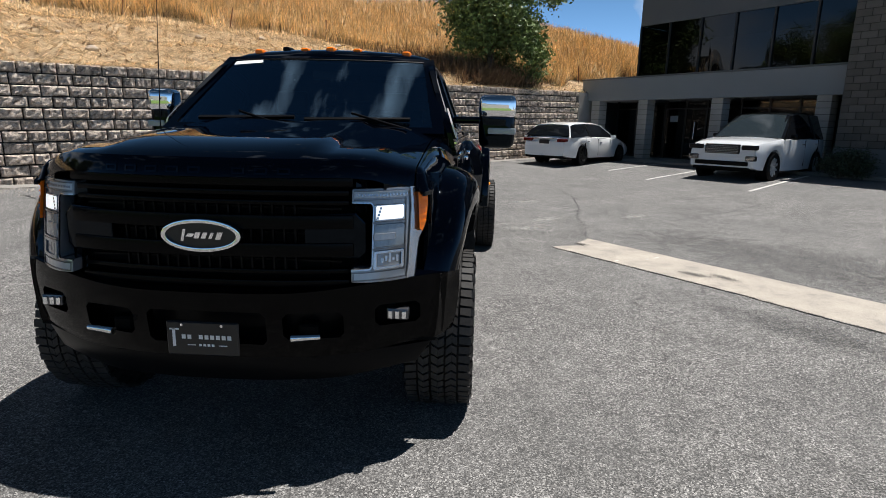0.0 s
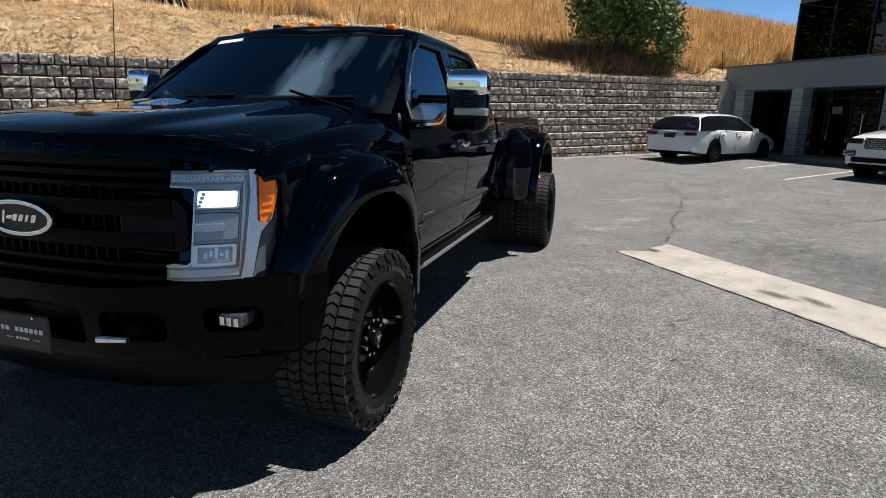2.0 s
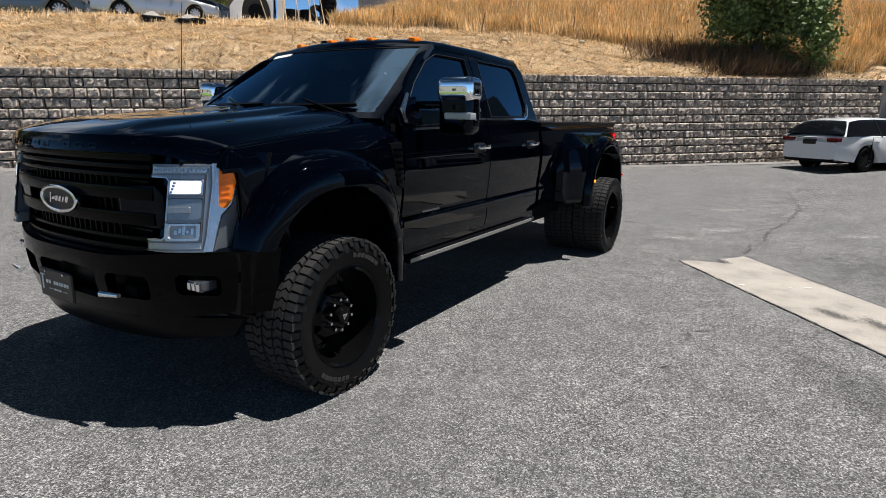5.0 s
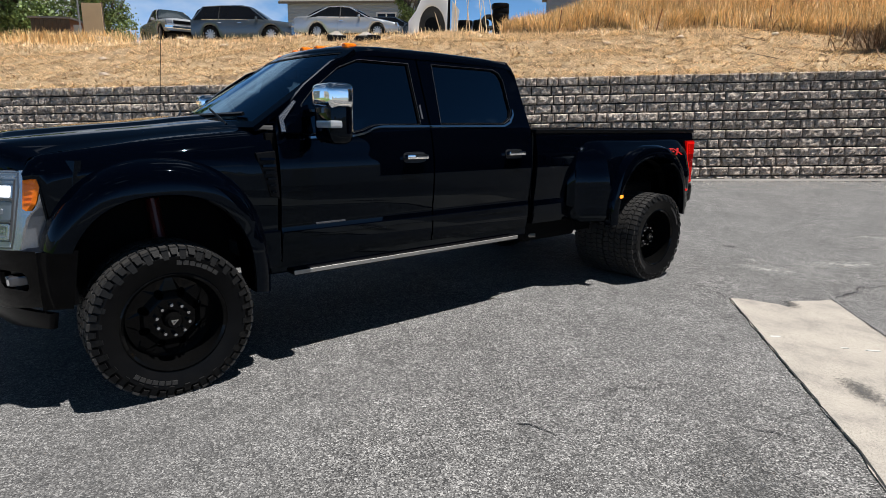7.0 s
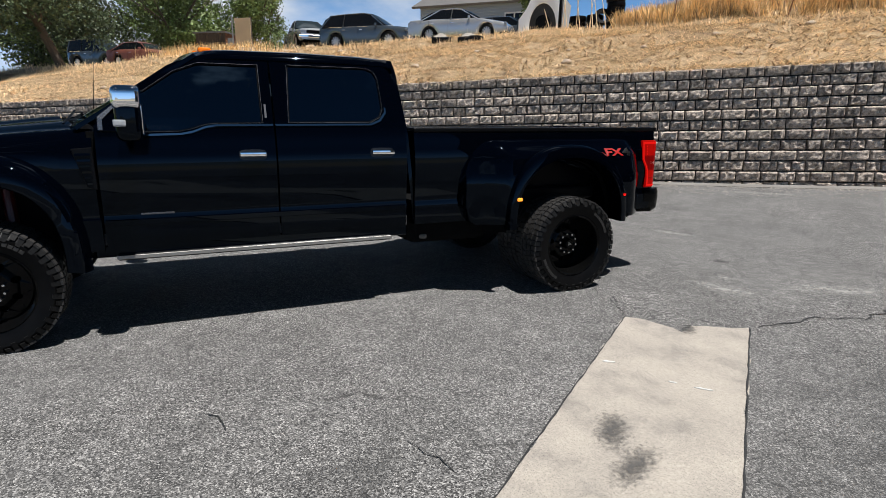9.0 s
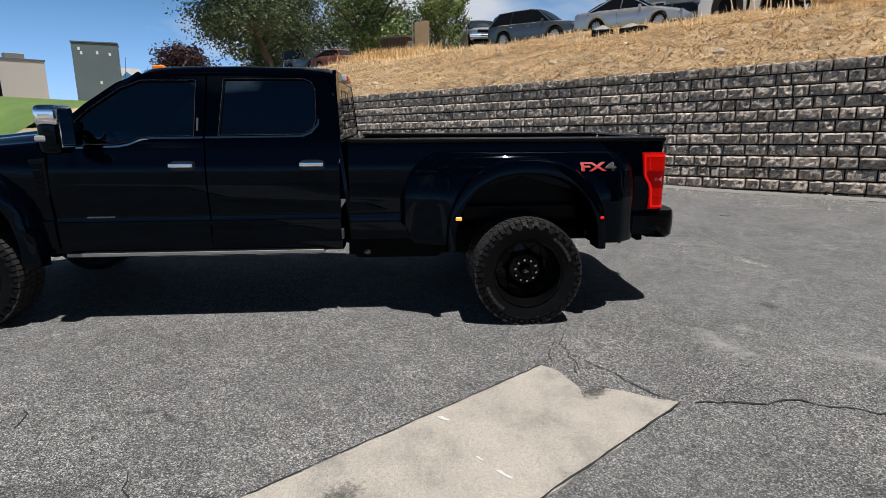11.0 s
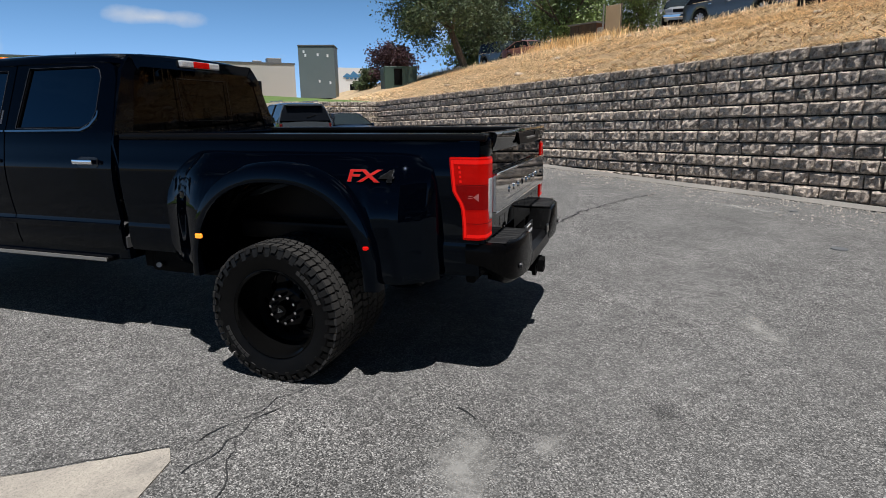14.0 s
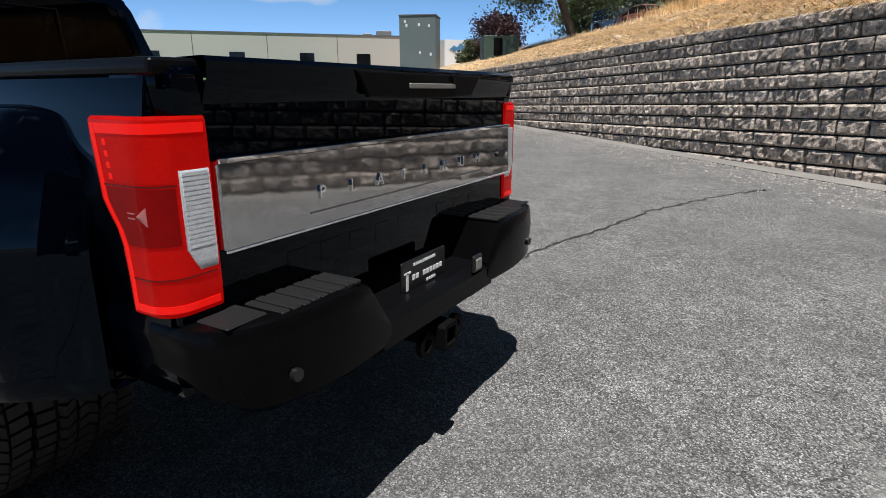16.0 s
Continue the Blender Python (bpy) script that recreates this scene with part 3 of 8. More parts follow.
def lettering(words, size, depth, material, m, parent, name="lettering", spacing=1.0, bold=0.0):
    """Raised letters in the built-in font, as a mesh."""
    cu = bpy.data.curves.new(name, "FONT")
    cu.offset = bold
    cu.body, cu.size, cu.extrude, cu.align_x, cu.align_y, cu.space_character = words, size, depth, "CENTER", "CENTER", spacing
    tmp = bpy.data.objects.new(name, cu)
    scene.collection.objects.link(tmp)
    me = bpy.data.meshes.new_from_object(tmp.evaluated_get(bpy.context.evaluated_depsgraph_get()))
    bpy.data.objects.remove(tmp)
    me.transform(m)
    me.materials.clear()
    me.materials.append(material)
    ob = new(name, me)
    ob.parent = parent
    return ob


# the lot's own axes: u along the retaining wall, v into the hill behind it
UVANGLE = 46.84
LOT = Matrix.Rotation(radians(UVANGLE), 4, "Z") @ Matrix.Translation((0, 14.27, 0))


def at(u, v, z=0.0, turn=0.0):
    return LOT @ pose(u, v, z, 0, 0, turn)


def wall_top(u):
    return 2.58 + 0.024 * u


def lot_height(u, v):
    """The asphalt: flat, rising a little towards the wall and the building."""
    near = lerp(((-16, 0.33), (-10, 0.3), (0, 0.16), (5, 0.13), (9, 0.17), (13, 0.24), (22, 0.4)), u)
    return max(near * smooth01(v, -7.5, 0), 0.36 * smooth01(u, 9, 22))


def hill_height(u, v):
    top = wall_top(u) - 0.05 - 0.10 * (1 - smooth01(v, 0.4, 1.3))
    z = top + 0.25 * min(v, 10.5) + 0.035 * max(0, v - 10.5)
    z += 2.4 * smooth01(u, 4, 12) * smooth01(v, 9, 17) * (1 - 0.5 * smooth01(u, 20, 32))
    z += 1.5 * smooth01(u, 21, 28) * smooth01(v, -1, 5)
    p = Vector((u * 0.35, v * 0.35, 0))
    return z + 0.2 * noise.noise(p) * smooth01(v, 0.3, 3) + 0.05 * noise.noise(p * 4)

# ---------------------------------------------------------------- ground, wall, hill
def sheet(us, vs, height):
    return loft([[(u, v, height(u, v)) for v in vs] for u in us])


def steps(a, b, n):
    return [a + (b - a) * k / n for k in range(n + 1)]


solid("ground", sheet(steps(-16.3, 70, 90), steps(-75, 0.3, 90), lot_height), ASPHALT, "worn grey asphalt lot with pale aggregate", "ground", LOT, kind="structure", smooth=True)
far = bmesh.new()
bmesh.ops.create_circle(far, cap_ends=True, segments=64, radius=4200)
solid("ground_far", far, EARTH, "dry open land out to the horizon", "ground", pose(0, 0, -0.35), kind="structure")
hill = loft([[(u, 0.40, wall_top(u) - 0.5)] + [(u, 0.42 + 34 * (k / 70) ** 1.3, hill_height(u, 0.42 + 34 * (k / 70) ** 1.3)) for k in range(71)] for u in steps(-60, 75, 220)])
solid("ground_hillside", hill, STRAW, "dry straw-covered slope above the retaining wall", "hillside", LOT, kind="structure", smooth=True)


def gutter_height(u, v):
    return lot_height(u, v) + 0.012 + 0.03 * smooth01(v, -0.26, -0.05)


solid("gutter", sheet(steps(-16.2, 21.6, 60), [-0.30, -0.24, -0.20, -0.08, 0.02], gutter_height), GUTTER, "pale concrete gutter along the foot of the wall", "gutter", LOT, kind="structure")
backing = loft([[(u, 0.12, -0.4), (u, 0.40, wall_top(u) - 0.04), (u, 0.75, wall_top(u) - 0.06)] for u in (-16.2, 21.7)])
retaining = thing("wall_retaining", "tall split-face block retaining wall below the dry slope", "retaining wall", LOT, kind="structure")
part("backing", backing, JOINT, retaining, "dark joints behind the blocks")

# concrete strip let into the asphalt, with a notched end
strip_w = [(1.03, 7.56), (1.12, 7.65), (1.27, 7.69), (1.38, 7.72), (1.47, 7.71), (1.45, 7.80), (1.40, 7.88), (1.44, 7.97), (1.55, 8.12), (1.61, 8.26), (3.04, 6.46), (3.82, 5.45), (8.2, -0.25), (7.5, -0.75), (3.12, 4.78), (2.63, 5.51), (1.7, 6.70)]
rnd = random.Random(5)
ragged = []
for (x0, y0), (x1, y1) in zip(strip_w, strip_w[1:] + strip_w[:1]):
    n = max(1, int(math.hypot(x1 - x0, y1 - y0) / 0.11))
    for k in range(n):
        w = 0.012 if 0 < k else 0.0
        ragged.append((x0 + (x1 - x0) * k / n + rnd.uniform(-w, w), y0 + (y1 - y0) * k / n + rnd.uniform(-w, w)))
strip_bm = plate(ragged, thick=0.05)
solid("pavement_strip", strip_bm, CONCRETE, "pale worn concrete strip set in the asphalt", "concrete strip", pose(0, 0, 0.008), kind="structure")

# ---------------------------------------------------------------- the pickup
# truck axes: x to the driver's side, y back from the front axle, z up
TRUCK = thing("pickup_truck", "black lifted crew cab dually pickup truck with chrome trim", "pickup truck", pose(-1.14, 3.12, 0))


def flank(y, z):
    """Half the body's width at this length and height."""
    x = lerp(((0.55, 0.94), (0.64, 0.975), (0.72, 0.995), (0.84, 1.0), (0.865, 0.988), (1.0, 1.006), (1.15, 1.016), (1.27, 1.012), (1.33, 1.0), (1.42, 0.985), (1.5, 0.965), (2.03, 0.765)), z)
    return x - 0.075 * smooth01(-y, -0.25, 0.6)


def on_flank(side, out=0.0):
    return lambda a, b, d: (side * (flank(a, b) + out + d), a, b)


def arch(cy, cz, a, h, n=28, t0=0.0, t1=180.0, power=0.86):
    """Points of a squarish wheel arch from front to back."""
    pts = []
    for k in range(n + 1):
        t = radians(180 - (t0 + (t1 - t0) * k / n))
        c, s = math.cos(t), math.sin(t)
        pts.append((cy + a * math.copysign(abs(c) ** power, c), cz + h * math.copysign(abs(s) ** power, s)))
    return pts


# hood and cowl
def hood_z(x, y):
    z = lerp(((-0.86, 1.325), (-0.85, 1.37), (-0.83, 1.40), (-0.78, 1.418), (-0.6, 1.438), (-0.2, 1.474), (0.3, 1.512), (0.62, 1.535), (0.8, 1.54)), y)
    ax = abs(x)
    z += 0.030 * (1 - smooth01(ax, 0.40, 0.52)) * smooth01(y, -0.86, -0.55) - 0.060 * smooth01(ax, 0.62, 0.88)
    return z - 0.014 * (1 - smooth01(ax, 0.0, 0.30)) * smooth01(y, -0.5, 0.0)


def hood_y(x, y):
    return y + 0.012 * (1 - smooth01(y, -0.86, -0.2)) + (0.31 * (abs(x) / 0.86) ** 2.8) * (1 - smooth01(y, -0.86, 0.4)) - 0.25 * (1 - (x / 0.88) ** 2) * smooth01(y, 0.0, 0.66)


def hood_line(y):
    """Where along the hood its side edge reaches this length."""
    lo, hi = -0.86, 0.8
    for _ in range(30):
        mid = (lo + hi) / 2
        lo, hi = (mid, hi) if hood_y(0.86, mid) < y else (lo, mid)
    return lo


xs = [-0.86, -0.84, -0.78, -0.70, -0.6, -0.52, -0.48, -0.44, -0.40, -0.3, -0.2, -0.1, 0.0]
xs = xs + [-x for x in xs[-2::-1]]
ys = [-0.86, -0.85, -0.83, -0.80, -0.74, -0.6, -0.45, -0.3, -0.15, 0.0, 0.2, 0.4, 0.6, 0.66]
bm = loft([[(x, hood_y(x, y), hood_z(x, y)) for x in xs] for y in ys])
bmesh.ops.solidify(bm, geom=bm.faces[:], thickness=0.02)
part("hood", bm, BLACK, TRUCK, "gloss black domed hood", smooth=True)
bm = loft([[(x, hood_y(x, y), hood_z(x, 0.66) - 0.03 + dz) for x in xs] for y, dz in ((0.67, 0.0), (0.70, 0.008), (0.74, 0.012), (0.78, 0.014))])
part("cowl", bm, PLASTIC, TRUCK, "matt black cowl panel")
for k in range(9):
    x = -0.62 + k * 0.155
    part("cowl_slot", box(x - 0.06, x + 0.06, hood_y(x, 0.69), hood_y(x, 0.70), hood_z(x, 0.66) - 0.02, hood_z(x, 0.66) - 0.008), FRAME, TRUCK)
# embossed bars on the hood lip where a name is pressed in
for k in range(9):
    x = -0.36 + k * 0.09
    if k != 5:
        part("hood_letter", plate([(x - 0.026, 1.337), (x + 0.026, 1.337), (x + 0.026, 1.364), (x - 0.026, 1.364)], [[(x - 0.018, 1.344), (x + 0.018, 1.344), (x + 0.018, 1.357), (x - 0.018, 1.357)]], thick=0.004, to=lambda a, b_, d: (a, hood_y(a, -0.86 + (b_ - 1.325) * 0.222) - 0.002 - d, b_)), BLACK, TRUCK)

for side in (1, -1):
    # fender from the arch up to the hood
    rows = []
    for k in range(41):
        y = -0.55 + 1.27 * k / 40
        zb = 1.29 if y < -0.47 else 0.66
        edge = hood_z(0.86, hood_line(y)) - 0.002
        zt = min(1.33 - 0.07 * smooth01(-y, -0.3, 0.5), edge - 0.008)
        zb = min(zb, zt - 0.02)
        tuck = 0.05 * smooth01(-y, 0.45, 0.64)
        d = (y - 0.035) / 0.50
        if abs(d) < 1:
            zb = max(zb, 0.62 + 0.56 * (1 - abs(d) ** 2.3) ** (1 / 2.3))
        row = []
        for j in range(11):
            z = zb + (zt - zb) * j / 10
            row.append((side * (flank(y, z) - tuck), y, z))
        fx = flank(y, zt) - tuck
        for f, g in ((0.25, 0.10), (0.55, 0.02), (0.85, 0.0), (1.0, 0.0)):
            row.append((side * (fx + (0.866 - fx) * f), y, zt + (edge - zt) * (1 - (1 - f) ** 2) - g * 0.1))
        rows.append(row)
    bm = loft(rows)
    bmesh.ops.solidify(bm, geom=bm.faces[:], thickness=0.015)
    part("front_fender", bm, BLACK, TRUCK, smooth=True)

    # round bulging flare over the front wheel
    inner, outer = arch(0.035, 0.60, 0.47, 0.535, t0=27, t1=186), arch(0.045, 0.60, 0.60, 0.735, t0=19, t1=186)
    rows = []
    for (ya, za), (yo, zo) in zip(inner, outer):
        row = []
        for f, out in ((1.0, -0.01), (0.93, 0.045), (0.8, 0.095), (0.6, 0.128), (0.3, 0.142), (0.05, 0.142), (0.0, 0.13), (0.0, -0.10)):
            y, z = ya + (yo - ya) * f, za + (zo - za) * f
            row.append((side * (flank(y, min(1.3, max(z, 0.7))) + out), y, z))
        rows.append(row)
    part("front_flare", loft(rows), BLACK, TRUCK, "wide gloss black wheel arch flare", smooth=True)
    # lower mud guard behind the front wheel
    part("rock_guard", plate([(0.52, 0.62), (0.73, 0.62), (0.73, 0.86), (0.60, 0.86)], thick=0.05, to=on_flank(side, 0.02), bevel=0.008), BLACK, TRUCK)
    # louvred vent in the fender
    vent = part("fender_vent", plate([(0.595, 1.345), (0.722, 1.355), (0.732, 1.06), (0.672, 1.085)], thick=0.03, to=on_flank(side, 0.012), bevel=0.006), PLASTIC, TRUCK, "black louvred fender vent")
    for k in range(6):
        z = 1.315 - 0.04 * k
        part("louvre", plate([(0.618 + 0.012 * k, z), (0.71, z), (0.71, z - 0.014), (0.618 + 0.012 * k, z - 0.014)], thick=0.01, to=on_flank(side, 0.022)), BLACK, vent)

    # doors with window openings
    front_door = [(0.745, 0.645), (1.945, 0.645), (1.945, 2.0), (1.40, 2.0), (1.24, 1.935), (1.0, 1.765), (0.80, 1.585), (0.745, 1.50)]
    front_win = [(0.93, 1.455), (1.28, 1.462), (1.36, 1.478), (1.45, 1.508), (1.52, 1.518), (1.865, 1.522), (1.865, 1.955), (1.44, 1.955), (1.27, 1.89), (1.05, 1.735), (0.95, 1.64)]
    rear_door = [(1.958, 0.645), (3.005, 0.645), (3.015, 1.50), (2.965, 1.86), (2.93, 1.95), (2.86, 2.0), (1.958, 2.0)]
    rear_win = [(2.06, 1.525), (2.72, 1.530), (2.80, 1.57), (2.83, 1.64), (2.82, 1.88), (2.79, 1.94), (2.73, 1.965), (2.09, 1.965)]
    for outline, win, handle_y, nm in ((front_door, front_win, 1.775, "front_door"), (rear_door, rear_win, 2.795, "rear_door")):
        d = part(nm, plate(outline, [win], thick=0.035, to=on_flank(side, 0.0), cuts=0.028), BLACK, TRUCK, "gloss black door with dark tinted window", smooth=True)
        glass = part("door_glass", plate(win, thick=0, to=on_flank(side, -0.018), cuts=0.1, facing=(side, 0, 0)), SIDEGLASS, d, "dark tinted side window")
        glass.visible_shadow = False
        # dark rubber and thin bright line round the glass
        ring_in = [(cy + (y - cy) * 0.984, cz + (z - cz) * 0.972) for y, z in win for cy, cz in [(sum(p[0] for p in win) / len(win), sum(p[1] for p in win) / len(win))]]
        part("window_seal", plate(win, [ring_in], thick=0.01, to=on_flank(side, -0.006)), PLASTIC, d)
        rim = [(cy + (y - cy) * 1.0075, cz + (z - cz) * 1.012) for y, z in win for cy, cz in [(sum(p[0] for p in win) / len(win), sum(p[1] for p in win) / len(win))]]
        rim_in = [(cy + (y - cy) * 1.004, cz + (z - cz) * 1.006) for y, z in win for cy, cz in [(sum(p[0] for p in win) / len(win), sum(p[1] for p in win) / len(win))]]
        low = sorted(rim, key=lambda p: p[1])[:4]
        part("window_trim", plate(rim, [rim_in], thick=0.006, to=on_flank(side, 0.004)), GREYBADGE, d)
        # handle with cup and keypad
        pocket = plate(arch(handle_y, 1.285, 0.10, 0.04, 8, 0, 180, 0.5) + arch(handle_y, 1.285, 0.10, -0.04, 8, 180, 0, 0.5)[1:-1], thick=0.012, to=on_flank(side, 0.003))
        part("handle_cup", pocket, PLATEBLACK, d)
        hb = box(-0.022, 0.022, -0.095, 0.095, -0.017, 0.017, 0.008, 2)
        bmesh.ops.translate(hb, verts=hb.verts, vec=(side * (flank(handle_y, 1.29) + 0.03), handle_y, 1.292))
        part("handle", hb, CHROME, d, "chrome door handle", smooth=True)
    # bright belt line with its kink
    belt = [(0.90, 1.425), (1.29, 1.435), (1.37, 1.45), (1.46, 1.485), (1.53, 1.497), (1.94, 1.50)]
    part("belt_trim", plate(belt + [(y, z + 0.014) for y, z in belt[::-1]], thick=0.01, to=on_flank(side, 0.009)), CHROME, TRUCK, "thin chrome strip below the windows")
    belt = [(1.963, 1.50), (2.72, 1.505), (2.80, 1.535), (2.855, 1.60), (2.858, 1.64)]
    part("belt_trim", plate(belt + [(y - 0.012, z + 0.013) for y, z in belt[::-1]], thick=0.01, to=on_flank(side, 0.009)), CHROME, TRUCK)
    part("door_badge", plate([(0.98, 0.872), (1.20, 0.872), (1.20, 0.884), (0.98, 0.884)], thick=0.008, to=on_flank(side, 0.008), bevel=0.002), GREYBADGE, TRUCK, "small thin steel bar badge")
    part("keypad", plate([(1.885, 1.56), (1.90, 1.56), (1.90, 1.66), (1.885, 1.66)], thick=0.004, to=on_flank(side, 0.004)), GREYBADGE, TRUCK)
    # body line along the doors
    part("door_moulding", plate([(0.75, 0.80), (3.0, 0.80), (3.0, 0.845), (0.75, 0.845)], thick=0.02, to=on_flank(side, 0.006), bevel=0.006), BLACK, TRUCK)
    # black filler added behind the door gaps so no light shows through
    part("jamb_filler", box(side * 0.80, side * 0.945, 0.69, 0.78, 0.62, 1.46), FRAME, TRUCK)
    part("jamb_filler", box(side * 0.80, side * 0.945, 1.91, 2.0, 0.62, 1.46), FRAME, TRUCK)
    # sill, running board
    part("sill", box(side * 0.80, side * 0.968, 0.66, 3.02, 0.57, 0.66, 0.01), BLACK, TRUCK)
    part("running_board", box(side * 0.86, side * 1.02, 0.80, 2.86, 0.55, 0.592, 0.012), PLASTIC, TRUCK, "folded power step")
    part("step_strip", box(side * 1.021, side * 1.028, 0.80, 2.86, 0.56, 0.588, 0.002), ALUM, TRUCK, "bright metal edge of the step")

# roof with its clearance lamps
rx = [(-0.785, 1.995), (-0.77, 2.03), (-0.735, 2.055), (-0.66, 2.072), (-0.5, 2.086), (-0.25, 2.096), (0, 2.10)]
rx = rx + [(-x, z) for x, z in rx[-2::-1]]
rows = []
for y, dz in ((1.288, -0.074), (1.305, -0.056), (1.35, -0.032), (1.44, -0.010), (1.65, 0.0), (2.2, 0.004), (2.7, -0.006), (2.88, -0.016), (2.95, -0.032), (2.99, -0.07)):
    rows.append([(x * (0.975 if y > 2.9 else 1), y + 0.12 * (x / 0.78) ** 2 * (1 - smooth01(y, 1.3, 1.8)), max(z + dz * (1 - 0.5 * (abs(x) > 0.76)), 1.95)) for x, z in rx])
bm = loft(rows)
bmesh.ops.solidify(bm, geom=bm.faces[:], thickness=0.02)
part("roof", bm, BLACK, TRUCK, "gloss black cab roof", smooth=True)
for x in (-0.57, -0.2, 0.0, 0.2, 0.57):
    bm = box(x - 0.034, x + 0.034, 1.40 + 0.1 * abs(x), 1.50 + 0.1 * abs(x), 2.05 - 0.03 * abs(x), 2.108 - 0.03 * abs(x), 0.022, 3)
    part("clearance_lamp", bm, AMBER, TRUCK, "amber roof clearance lamp", smooth=True)
part("roof_fin", box(-0.42, -0.36, 1.56, 1.70, 2.07, 2.125, 0.02, 2), PLASTIC, TRUCK)


# windshield with its frame
def on_screen(x, s, d):
    y = 0.46 + s * 0.83 + 0.15 * (x / 0.85) ** 2
    z = 1.505 + s * 0.52
    return (x * (1 - 0.005 * s), y - 0.53 * d, z + 0.85 * d)


def screen_edge(w0, w1, s0, s1, n=8):
    top = [(w1 - 2 * w1 * k / n, s1) for k in range(n + 1)]
    bot = [(-w0 + 2 * w0 * k / n, s0) for k in range(n + 1)]
    return bot + top


part("windshield_frame", plate(screen_edge(0.925, 0.79, -0.02, 1.0), [screen_edge(0.845, 0.715, 0.05, 0.965)], thick=0.03, to=on_screen), BLACK, TRUCK, smooth=True)
ws = part("windshield", plate(screen_edge(0.85, 0.72, 0.045, 0.97, 16), thick=0, to=lambda x, s, d: on_screen(x, s, d - 0.008), cuts=0.1, facing=(0, -1, 1)), WINDSHIELD, TRUCK, "raked windshield with soft reflections", smooth=True)
ws.visible_shadow = False
part("windshield_band", plate(screen_edge(0.722, 0.717, 0.955, 0.968), thick=0.002, to=lambda x, s, d: on_screen(x, s, d - 0.003)), PLATEBLACK, TRUCK)
part("paper_sticker", plate([(-0.70, 0.87), (-0.47, 0.90), (-0.48, 0.945), (-0.70, 0.925)], thick=0.001, to=lambda x, s, d: on_screen(x, s, d - 0.002)), WHITELET, TRUCK, "white paper sticker behind the glass")
for x0 in (-0.62, 0.10):
    w = part("wiper", plate([(x0 - 0.05, 0.075), (x0 + 0.60, 0.105), (x0 + 0.60, 0.125), (x0 - 0.05, 0.10)], thick=0.02, to=lambda x, s, d: on_screen(x, s, d + 0.025)), PLASTIC, TRUCK, "black windshield wiper")
    part("wiper_arm", rod(on_screen(x0 + 0.62, -0.03, 0.02), on_screen(x0 + 0.24, 0.12, 0.05), 0.012, 0.007, 8), PLASTIC, w)

# back of the cab
def on_back(x, z, d):
    return (x, 3.035 - (z - 1.46) * 0.105 + 0.03 * (1 - (x / 0.9) ** 2) + d, z)


back = [(-0.965, 0.66), (0.965, 0.66), (0.985, 1.42), (0.955, 1.52), (0.79, 1.94), (0.70, 2.045), (-0.70, 2.045), (-0.79, 1.94), (-0.955, 1.52), (-0.985, 1.42)]
back_win = [(-0.80, 1.50), (0.80, 1.50), (0.69, 1.93), (0.62, 1.965), (-0.62, 1.965), (-0.69, 1.93)]
part("cab_back", plate(back, [back_win], thick=0.03, to=on_back), BLACK, TRUCK, smooth=True)
rg = part("rear_window", plate(back_win, thick=0, to=lambda x, z, d: on_back(x, z, d - 0.006), facing=(0, 1, 0)), REARGLASS, TRUCK, "dark tinted rear window with sliding pane")
rg.visible_shadow = False
part("slider_frame", plate([(-0.30, 1.56), (0.30, 1.56), (0.30, 1.90), (-0.30, 1.90)], [[(-0.293, 1.567), (0.293, 1.567), (0.293, 1.893), (-0.293, 1.893)]], thick=0.004, to=lambda x, z, d: on_back(x, z, d)), PLASTIC, rg)
hb = box(-0.225, 0.225, 2.965, 3.022, 1.985, 2.042, 0.012, 2)
brake = part("high_brake_lamp", hb, CLEARLENS, TRUCK, "roof brake lamp with clear ends")
part("red_middle", box(-0.095, 0.095, 2.97, 3.027, 1.989, 2.038, 0.006), REDLENS, brake)

# cabin seen through the glass
part("dashboard", box(-0.83, 0.83, 0.86, 1.25, 1.25, 1.50, 0.05, 3), CABIN, TRUCK, smooth=True)
part("cab_floor", box(-0.965, 0.965, 0.56, 3.02, 0.66, 0.74), CABIN, TRUCK)
part("headliner", box(-0.74, 0.74, 1.55, 2.93, 2.02, 2.045), CABIN, TRUCK)
for x in (-0.42, 0.42):
    seat = part("front_seat", box(x - 0.26, x + 0.26, 1.70, 1.84, 0.98, 1.60, 0.06, 3), CABIN, TRUCK, "dark leather front seat", smooth=True)
    part("seat_cushion", box(x - 0.27, x + 0.27, 1.25, 1.75, 0.86, 1.02, 0.06, 3), CABIN, seat, smooth=True)
    part("headrest", box(x - 0.13, x + 0.13, 1.76, 1.85, 1.62, 1.80, 0.04, 3), CABIN, seat, smooth=True)
part("rear_seat", box(-0.72, 0.72, 2.66, 2.82, 0.95, 1.55, 0.06, 3), CABIN, TRUCK, smooth=True)
for x in (-0.45, 0.45):
    part("rear_headrest", box(x - 0.13, x + 0.13, 2.70, 2.78, 1.57, 1.68, 0.03, 3), CABIN, TRUCK, smooth=True)
bm = bmesh.new()
for k in range(28):
    a, c = k * math.tau / 28, (k + 1) * math.tau / 28
    rod((0.19 * math.cos(a), 0.19 * math.sin(a), 0), (0.19 * math.cos(c), 0.19 * math.sin(c), 0), 0.016, seg=6, bm=bm)
rod((-0.18, 0, 0), (0.18, 0, 0), 0.018, seg=6, bm=bm)
rod((0, 0, 0), (0, -0.18, 0), 0.018, seg=6, bm=bm)
bmesh.ops.transform(bm, matrix=pose(0.42, 1.30, 1.46, 62, 0, 0), verts=bm.verts)
